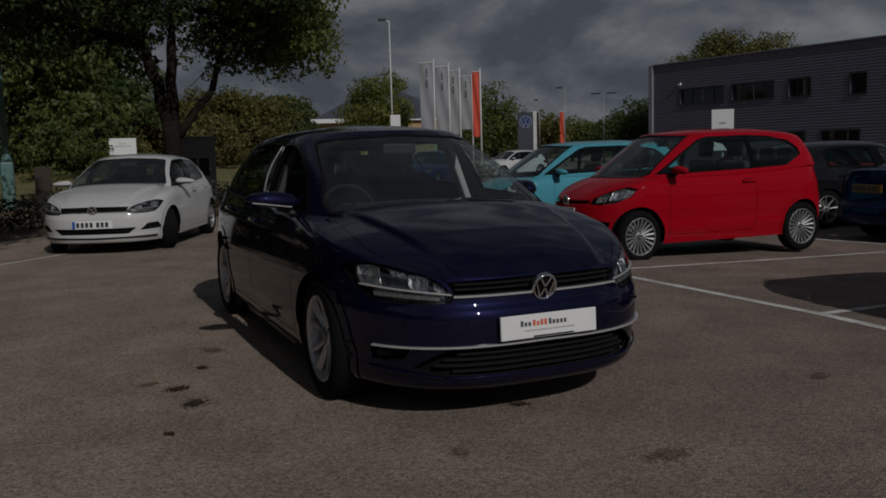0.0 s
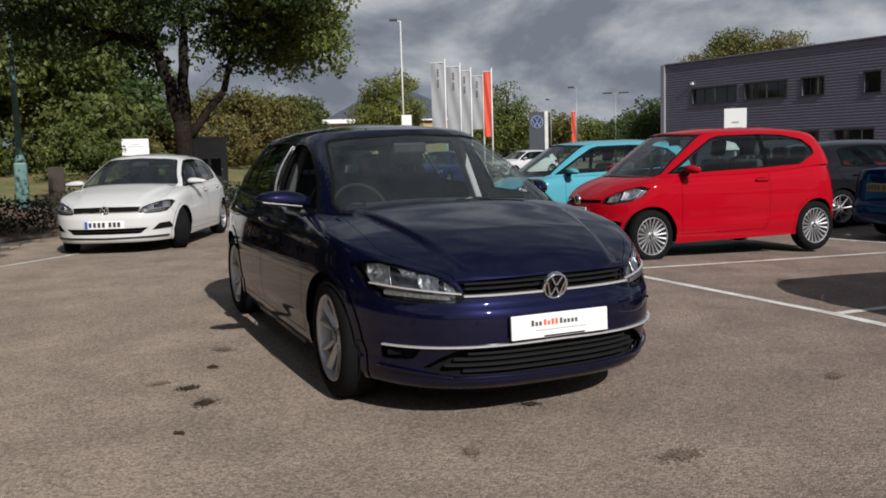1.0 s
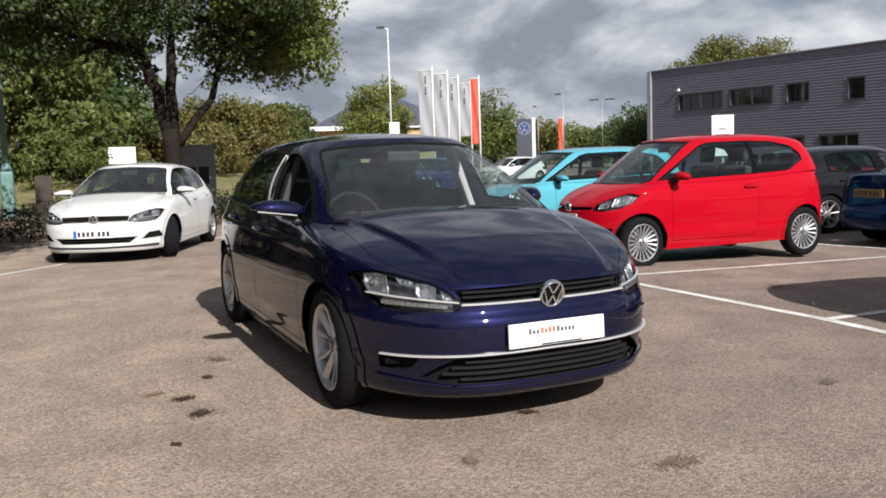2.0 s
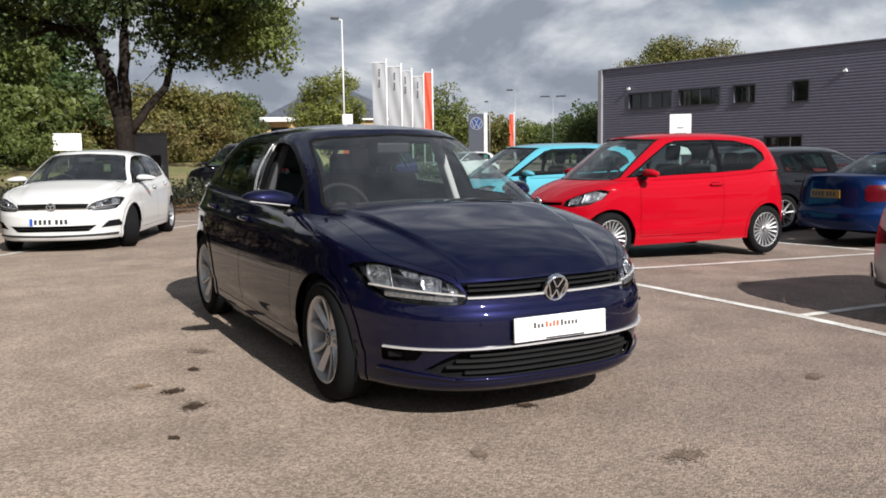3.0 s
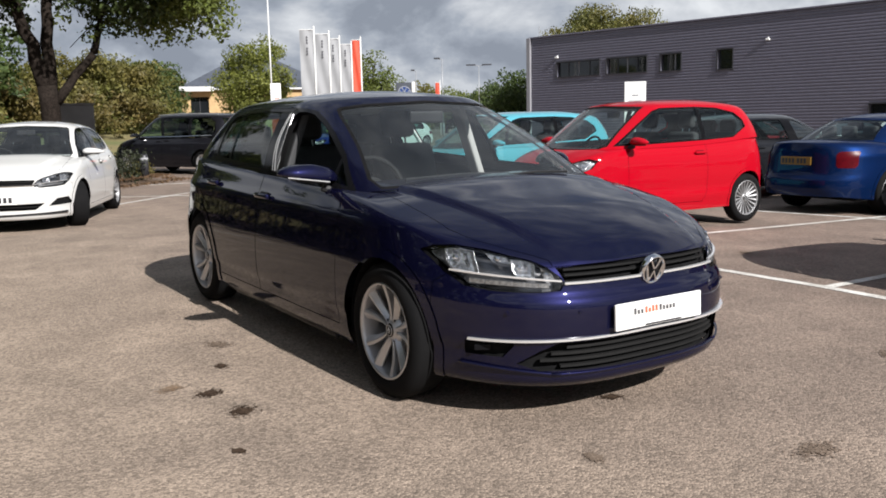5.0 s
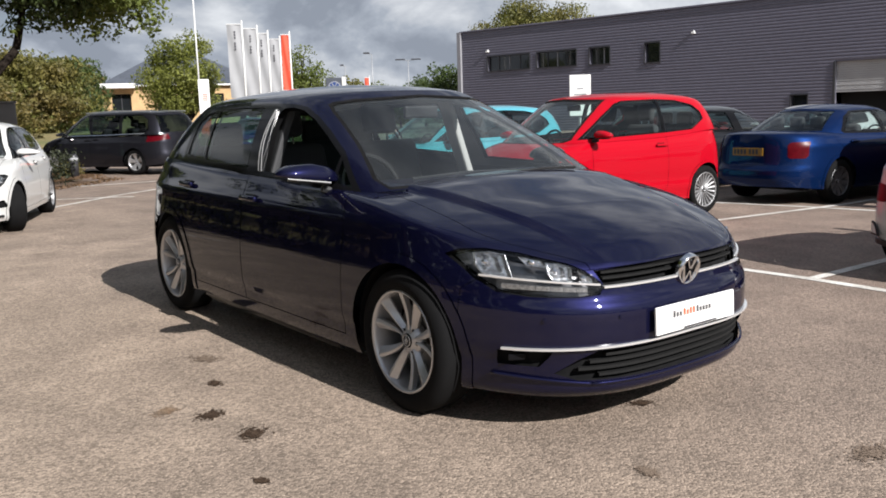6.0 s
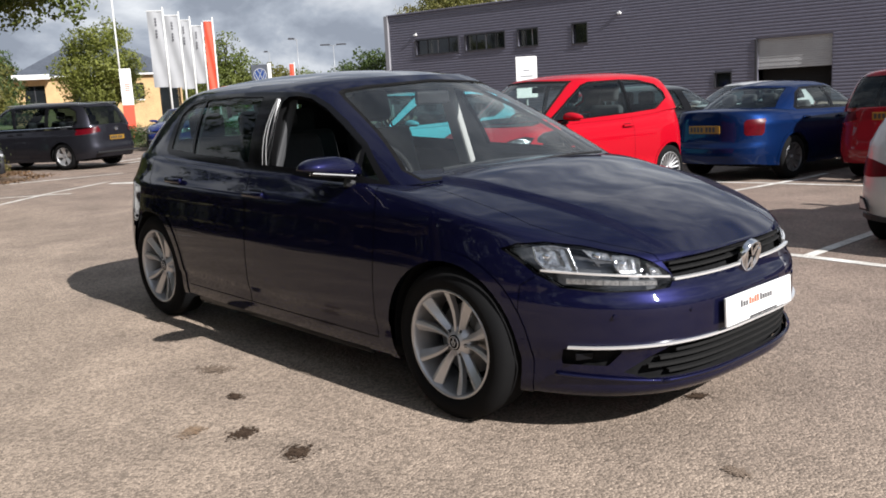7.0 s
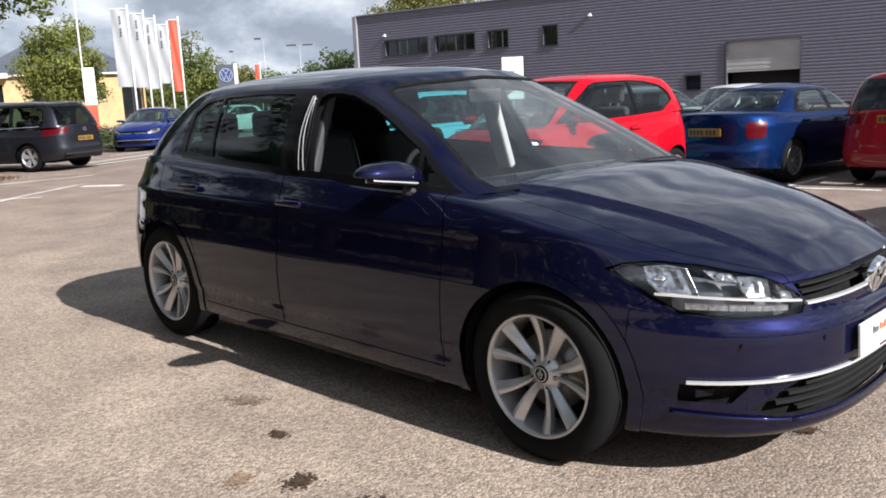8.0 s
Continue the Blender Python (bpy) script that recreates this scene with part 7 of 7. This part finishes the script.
def grey_building():
    top = 7.28
    m = Matrix(((0.19, 0.982, 0, 38.8), (-0.982, 0.19, 0, 46.5), (0, 0, 1, 0), (0, 0, 0, 1)))
    b = thing("showroom_building", m, "long dark grey building clad in horizontal ribbed metal sheets", "building")
    # openings: u0, u1, z0, z1, panes
    wins = [(2.55, 6.25, 4.37, 5.37, 4), (6.88, 10.05, 4.36, 5.37, 4), (11.1, 12.6, 4.32, 5.37, 3), (15.15, 16.15, 4.2, 5.38, 1),
            (11.0, 12.3, 1.42, 2.05, 2), (13.35, 15.8, 1.4, 2.05, 3), (24.3, 25.2, 1.0, 1.8, 1)]
    door = (26.65, 30.6, 0.0, 3.55)
    holes = [w[:4] for w in wins] + [door]
    length, depth = 78.0, 26.0
    bm = bmesh.new()
    us = sorted({0.0, length, *[h[0] for h in holes], *[h[1] for h in holes]})
    zs = sorted({0.0, top, *[h[2] for h in holes], *[h[3] for h in holes]})
    for u0, u1 in zip(us, us[1:]):
        for z0, z1 in zip(zs, zs[1:]):
            cu, cz = (u0 + u1) / 2, (z0 + z1) / 2
            if not any(h[0] < cu < h[1] and h[2] < cz < h[3] for h in holes):
                box_bm(u1 - u0, 0.3, z1 - z0, ((u0 + u1) / 2, 0.15, z0), bm=bm)
    part("wall", bm, M["clad"], b)
    bm = bmesh.new()
    box_bm(0.3, depth, top, (0.15, 0.3 + depth / 2, 0), bm=bm)
    box_bm(0.3, depth, top, (length - 0.15, 0.3 + depth / 2, 0), bm=bm)
    box_bm(length, 0.3, top, (length / 2, depth + 0.45, 0), bm=bm)
    part("side_wall", bm, M["clad"], b)
    part("roof", box_bm(length - 0.2, depth, 0.25, (length / 2, 0.3 + depth / 2, top - 0.3)), M["clad_trim"], b)
    part("corner_trim", box_bm(0.34, 0.4, top + 0.04, (-0.05, 0.0, 0), bevel=0.01), M["clad_trim"], b)
    part("parapet_cap", box_bm(length, 0.5, 0.10, (length / 2, 0.1, top), bevel=0.015), M["clad"], b)
    # ribbed sheets: one board a course, broken at the openings
    pitch = 0.182
    for k in range(int(top / pitch)):
        z0 = k * pitch + 0.01
        cuts = sorted((h[0] - 0.06, h[1] + 0.06) for h in holes if h[2] - 0.05 < z0 + pitch and h[3] + 0.05 > z0)
        u = 0.14
        for c0, c1 in cuts + [(length, length)]:
            if c0 - u > 0.05:
                bmb = bmesh.new()
                prof = [(-0.004, 0.0), (-0.036, 0.016), (-0.042, 0.090), (-0.036, 0.112), (-0.004, 0.130)]
                lo = [bmb.verts.new((u, y, z0 + z)) for y, z in prof]
                hi = [bmb.verts.new((c0, y, z0 + z)) for y, z in prof]
                for i in range(len(prof) - 1):
                    bmb.faces.new((lo[i], hi[i], hi[i + 1], lo[i + 1]))
                bmb.faces.new(lo[::-1])
                bmb.faces.new(hi)
                part("cladding_board", bmb, M["clad"], b)
            u = max(u, c1)
    for u0, u1, z0, z1, panes in wins:
        bm = bmesh.new()
        w, h = u1 - u0, z1 - z0
        cu = (u0 + u1) / 2
        box_bm(w + 0.12, 0.16, 0.06, (cu, 0.0, z1), bm=bm)
        box_bm(w + 0.12, 0.20, 0.06, (cu, -0.02, z0 - 0.06), bm=bm)
        for uu in (u0 - 0.03, u1 + 0.03):
            box_bm(0.06, 0.16, h, (uu, 0.0, z0), bm=bm)
        win = part("window", bm, M["frame_dark"], b)
        for i in range(panes):
            p0, p1 = u0 + w * i / panes, u0 + w * (i + 1) / panes
            part("pane", box_bm(p1 - p0 - 0.05, 0.02, h - 0.02, ((p0 + p1) / 2, 0.17, z0 + 0.01)), M["dark_glass"], win)
            if i:
                part("mullion", box_bm(0.06, 0.05, h, (p0, 0.15, z0)), M["clad_trim"] if i % 2 == 0 else M["frame_dark"], win)
    u0, u1, z0, z1 = door
    dr = part("loading_door", box_bm(0.12, 0.18, z1, (u0 - 0.05, 0.0, 0)), M["frame_dark"], b)
    for k in range(14):
        part("shutter_slat", box_bm(u1 - u0, 0.03, 0.112, ((u0 + u1) / 2, 0.2 + 0.012 * (k % 2), z1 - 0.12 * (k + 1)), bevel=0.006, segs=1), M["shutter"], dr)
    part("opening", box_bm(u1 - u0, 0.05, z1, ((u0 + u1) / 2, 1.2, 0)), M["black"], dr)
    for u in (2.6, 18.4):
        c = bmesh.new()
        box_bm(0.24, 0.16, 0.12, (u, -0.14, 5.70), bevel=0.03, bm=c)
        box_bm(0.06, 0.10, 0.08, (u, -0.06, 5.82), bm=c)
        part("security_camera", c, M["white_board"], b)
    part("mast", tube_bm([(0.55, 0.4, top), (0.55, 0.4, top + 0.9)], 0.025, 6), M["galv"], b)


grey_building()

# ---- office of yellow brick ----


def office():
    x, y = at_bearing((-2.64, -4.91), 21.3, 88)
    m = pose(x, y, 0, 0, 0, -19)
    b = thing("office_building", m, "yellow brick office with a slate hipped roof and white canopy", "building")
    w, d, h = 14.5, 11.0, 4.9
    bm = bmesh.new()
    holes = [(-6.4, -4.7, 2.55, 4.2), (-2.4, -0.6, 2.6, 4.1), (2.0, 3.8, 2.6, 4.1), (5.2, 7.1, 0.2, 4.7)]
    us = sorted({-w / 2, w / 2, *[q[0] for q in holes], *[q[1] for q in holes]})
    zs = sorted({0.0, h, *[q[2] for q in holes], *[q[3] for q in holes]})
    for u0, u1 in zip(us, us[1:]):
        for z0, z1 in zip(zs, zs[1:]):
            cu, cz = (u0 + u1) / 2, (z0 + z1) / 2
            if not any(q[0] < cu < q[1] and q[2] < cz < q[3] for q in holes):
                box_bm(u1 - u0, 0.35, z1 - z0, (cu, 0, z0), bm=bm)
    box_bm(0.35, d, h, (-w / 2 + 0.17, d / 2 + 0.1, 0), bm=bm)
    box_bm(0.35, d, h, (w / 2 - 0.17, d / 2 + 0.1, 0), bm=bm)
    box_bm(w, 0.35, h, (0, d + 0.2, 0), bm=bm)
    part("wall", bm, M["yellow_brick"], b)
    for u0, u1, z0, z1 in holes:
        win = part("window", box_bm(u1 - u0, 0.06, 0.10, ((u0 + u1) / 2, -0.16, z0 - 0.1)), M["white_board"], b)
        part("pane", box_bm(u1 - u0, 0.04, z1 - z0, ((u0 + u1) / 2, 0.12, z0)), M["dark_glass"], win)
        part("frame", box_bm(0.07, 0.08, z1 - z0, ((u0 + u1) / 2, 0.08, z0)), M["frame_dark"], win)
    bm = bmesh.new()
    e, rz = 0.5, 8.1
    lo = [bm.verts.new(q) for q in ((-w / 2 - e, -e, h), (w / 2 + e, -e, h), (w / 2 + e, d + e, h), (-w / 2 - e, d + e, h))]
    hi = [bm.verts.new(q) for q in ((-w / 2 + 5.0, d / 2, rz), (w / 2 - 5.0, d / 2, rz))]
    bm.faces.new((lo[0], lo[1], hi[1], hi[0])); bm.faces.new((lo[1], lo[2], hi[1])); bm.faces.new((lo[2], lo[3], hi[0], hi[1])); bm.faces.new((lo[3], lo[0], hi[0])); bm.faces.new(lo[::-1])
    part("roof", bm, M["slate"], b)
    part("canopy", box_bm(3.4, 1.3, 0.42, (-w / 2 + 1.35, -0.55, 4.72), bevel=0.03), M["white_board"], b)
    part("gutter", box_bm(w + 1.0, 0.12, 0.14, (0, -e - 0.05, h - 0.05)), M["white_board"], b)


office()

# ---- banners, pylons, lamp columns, signs ----


def banner_pole(deg, dist, height, face, label, drop=4.2, width=0.85, ink=True, top_gap=0.1):
    x, y = at_bearing(E8, deg, dist)
    f = thing("banner_flag", pose(x, y, 0, 0, 0, -26), label, "flag", "row of banner flags")
    part("pole", tube_bm([(0, 0, 0), (0, 0, height * 0.5), (0, 0, height)], [0.065, 0.055, 0.045], 10), M["pole"], f, smooth=True)
    part("finial", tube_bm([(0, 0, height), (0, 0, height + 0.12)], [0.06, 0.03], 8), M["pole"], f)
    part("arm", tube_bm([(0, 0, height - top_gap), (-width - 0.03, 0, height - top_gap)], 0.025, 6), M["pole"], f)
    bm = bmesh.new()
    nx, nz = 6, 14
    for side in (0.0, 0.008):
        grid = [[bm.verts.new((-0.06 - (width - 0.06) * i / nx, side + 0.05 * math.sin(i * 1.1 + j * 0.5), height - top_gap - 0.03 - drop * j / nz)) for i in range(nx + 1)] for j in range(nz + 1)]
        for j in range(nz):
            for i in range(nx):
                q = (grid[j][i], grid[j][i + 1], grid[j + 1][i + 1], grid[j + 1][i])
                bm.faces.new(q if side else q[::-1])
    cloth = part("banner", bm, face, f, smooth=True)
    if ink:
        for k in range(7):
            if k == 3:
                continue
            part("print", box_bm(0.09, 0.006, 0.11, (-width * 0.5, -0.07, height - 0.6 - 0.16 * k)), M["ink"], cloth)
    return f


GREY_BANNER = "tall pale grey banner flag with dark print on a white pole"
for deg, dist, hgt in ((26.24, 51.5, 6.95), (27.15, 54, 6.95), (27.78, 56.5, 6.9), (28.48, 60, 6.85)):
    banner_pole(deg, dist, hgt, M["banner"], GREY_BANNER, drop=4.15 if dist < 58 else 3.7)
banner_pole(29.15, 57, 6.85, M["orange"], "tall orange-red banner flag on a white pole", 4.3, 0.55, False)
banner_pole(33.9, 92, 5.6, M["orange"], "far orange banner flag on a white pole", 3.4, 0.5, False)


def lamp_column(deg, dist, height, eye, label, arms=1, head=0.5, material=None):
    x, y = at_bearing(eye, deg, dist)
    c = thing("street_lamp", pose(x, y, 0, 0, 0, -deg), label, "street lamp")
    mt = material or M["galv"]
    part("base", tube_bm([(0, 0, 0), (0, 0, 1.1), (0, 0, 1.2)], [0.10, 0.10, 0.07], 10), mt, c, smooth=True)
    part("column", tube_bm([(0, 0, 1.15), (0, 0, height)], [0.052, 0.034], 10), mt, c, smooth=True)
    for s in ((-1,) if arms == 1 else (-1, 1)):
        part("arm", tube_bm([(0, 0, height - 0.05), (s * head * 0.7, 0, height + 0.06)], 0.03, 6), mt, c)
        part("lantern", box_bm(head * 0.9, 0.22, 0.13, (s * head * 0.75, 0, height), bevel=0.03), M["frame_dark"], c)
    return c


lamp_column(21.25, 53, 9.35, E0, "tall white lamp column with one lantern", 1, 0.55, M["pole"])
lamp_column(32.55, 77, 6.75, E0, "lamp column with a dark floodlight head", 1, 0.6)
lamp_column(35.05, 92, 7.1, E0, "lamp column with two lanterns", 2, 1.1)
lamp_column(30.9, 84, 6.2, E0, "thin far lamp column", 1, 0.4)


def green_lamp():
    x, y = at_bearing(E0, -2.25, 27)
    c = thing("street_lamp", pose(x, y, 0.05), "green painted lamp column with a wide base box", "street lamp")
    part("base", box_bm(0.34, 0.34, 1.34, (0, 0, 0), bevel=0.05), M["green_post"], c)
    part("collar", tube_bm([(0, 0, 1.34), (0, 0, 1.56)], [0.18, 0.085], 10), M["green_post"], c, smooth=True)
    part("column", tube_bm([(0, 0, 1.5), (-0.02, 0, 6.8)], [0.088, 0.06], 10), M["green_post"], c, smooth=True)
    part("lantern", box_bm(0.6, 0.24, 0.14, (0.3, 0, 6.8), bevel=0.03), M["frame_dark"], c)


green_lamp()


def pylon():
    """White and orange pylon beside the tall lamp column."""
    x, y = at_bearing(E8, 23.65, 49)
    c = thing("pylon_sign", pose(x, y, 0, 0, 0, -24), "narrow white pylon sign with an orange foot", "sign")
    part("panel", box_bm(0.58, 0.22, 1.9, (0, 0, 1.75), bevel=0.02), M["white_board"], c)
    part("foot", box_bm(0.56, 0.20, 1.75, (0.0, 0, 0), bevel=0.01), M["orange"], c)
    for k in range(4):
        part("print", box_bm(0.28, 0.01, 0.05, (0.05, -0.115, 2.5 + 0.1 * k)), M["orange"], c)


pylon()


def roundel_totem():
    x, y = at_bearing(E8, 31.85, 70)
    c = thing("totem_sign", pose(x, y, 0, 0, 0, -31), "grey-blue totem sign with a blue and white roundel", "sign")
    part("face", box_bm(1.25, 0.3, 4.55, (-0.15, 0, 0), bevel=0.02), M["totem_blue"], c)
    part("side_panel", box_bm(0.28, 0.36, 4.6, (0.63, 0, 0), bevel=0.02), M["pole"], c)
    r = part("roundel", lathe_bm([(-0.20, 0.001), (-0.20, 0.50), (-0.15, 0.53), (-0.1, 0.53)], 32, "Y"), M["roundel"], c)
    r.matrix_basis = pose(-0.12, 0, 3.75)
    g = part("ring", lathe_bm([(-0.215, 0.45), (-0.215, 0.51), (-0.19, 0.51), (-0.19, 0.45)], 32, "Y", closed=True), M["banner"], c)
    g.matrix_basis = pose(-0.12, 0, 3.75)
    for x0, z0, x1, z1 in ((-0.38, 0.20, -0.17, -0.38), (-0.17, -0.38, 0.0, 0.02), (0.0, 0.02, 0.17, -0.38), (0.17, -0.38, 0.38, 0.20), (-0.20, 0.38, 0.0, 0.06), (0.20, 0.38, 0.0, 0.06)):
        part("emblem_bar", tube_bm([(x0, -0.21, z0), (x1, -0.21, z1)], 0.035, 5), M["banner"], c).matrix_basis = pose(-0.12, 0, 3.75)


roundel_totem()


def post_sign(at, w, h, top, turn, label, name="bay_sign"):
    c = thing(name, pose(*at, 0, 0, turn), label, "sign")
    part("panel", box_bm(w, 0.04, h, (0, -0.05, top - h), bevel=0.008), M["white_board"], c)
    part("post", tube_bm([(0, 0, 0), (0, 0, top - 0.05)], 0.03, 8), M["galv"], c, smooth=True)
    for k in range(2):
        part("print", box_bm(w * (0.3 + 0.3 * k), 0.004, h * 0.035, (0, -0.073, top - h * (0.35 + 0.14 * k))), M["banner"], c)
    return c


post_sign((10.75, 8.45, 0), 0.44, 0.85, 2.02, -42, "white bay sign on a short steel post")
x, y = at_bearing((-2.08, -5.62), 4.28, 45.5)
post_sign((x, y, 0.5), 1.26, 0.81, 2.0, -4, "plain white sign board on the grass bank", "sign_board")


def utility_cabinet():
    x, y = at_bearing((-2.08, -5.62), 8.75, 28)
    c = thing("utility_cabinet", pose(x, y, 0.05, 0, 0, -9), "grey panel cabinet with dark openings by the tree", "cabinet")
    part("body", box_bm(1.02, 0.35, 1.92, (0, 0, 0), bevel=0.02), M["cabinet"], c)
    for sx in (-0.22, 0.16):
        part("recess", box_bm(0.30, 0.03, 0.55, (sx, -0.17, 0.75), bevel=0.005), M["black"], c)
    part("cap", box_bm(1.08, 0.42, 0.05, (0, 0, 1.92), bevel=0.01), M["cabinet"], c)


utility_cabinet()


def bollard(at, h=0.55):
    c = thing("bollard", pose(*at), "short black bollard with a pale reflective band", "bollard", "bollards")
    part("shaft", tube_bm([(0, 0, 0), (0, 0, h - 0.05), (0, 0, h)], [0.10, 0.095, 0.06], 14), M["frame_dark"], c, smooth=True)
    part("band", tube_bm([(0, 0, h - 0.17), (0, 0, h - 0.09)], 0.1, 14), M["banner"], c, "pale reflective band", smooth=True)


bollard((2.75, 17.0, 0.1))
x, y = at_bearing(E0, -0.36, 21)
post = thing("timber_post", pose(x, y, 0.05), "dark timber post in the planting bed", "post")
part("post", box_bm(0.34, 0.2, 1.18, bevel=0.02), M["post_wood"], post)

# low clipped hedge at the exit road
rng = np.random.default_rng(77)
cs, rs = [], []
for i in range(76):
    t = i / 75
    a = Vector((8.7, 25.5, 0)).lerp(Vector((10.3, 27.0, 0)), min(1.0, t * 4)) if t < 0.25 else Vector((10.3, 27.0, 0)).lerp(Vector((17.0, 30.6, 0)), (t - 0.25) / 0.75)
    for _ in range(4 if t < 0.25 else 2):
        cs.append((a.x + rng.normal(0, 0.2), a.y + rng.normal(0, 0.25), rng.uniform(0.2, 0.78)))
        rs.append(rng.uniform(0.22, 0.34))
p, d = clump_points(cs, rs, 520, rng)
tagged(leaf_mesh("hedge", p, d, 0.07, rng, M["leaf_shade"]), "low clipped green hedge by the exit road", "hedge", kind="stuff")

# scrubby brown growth beside the bollard
rng = np.random.default_rng(78)
cs, rs = [], []
for i in range(46):
    t = rng.uniform(0, 1)
    cs.append((2.45 + 0.55 * t + rng.normal(0, 0.10), 17.25 + 0.5 * t + rng.normal(0, 0.15), rng.uniform(0.10, 0.50 - 0.2 * t)))
    rs.append(rng.uniform(0.10, 0.2))
p, d = clump_points(cs, rs, 900, rng)
tagged(leaf_mesh("shrub", p, d, 0.045, rng, M["leaf_rust"]), "scrubby brown-green shrub beside the bollard", "shrub", kind="stuff")
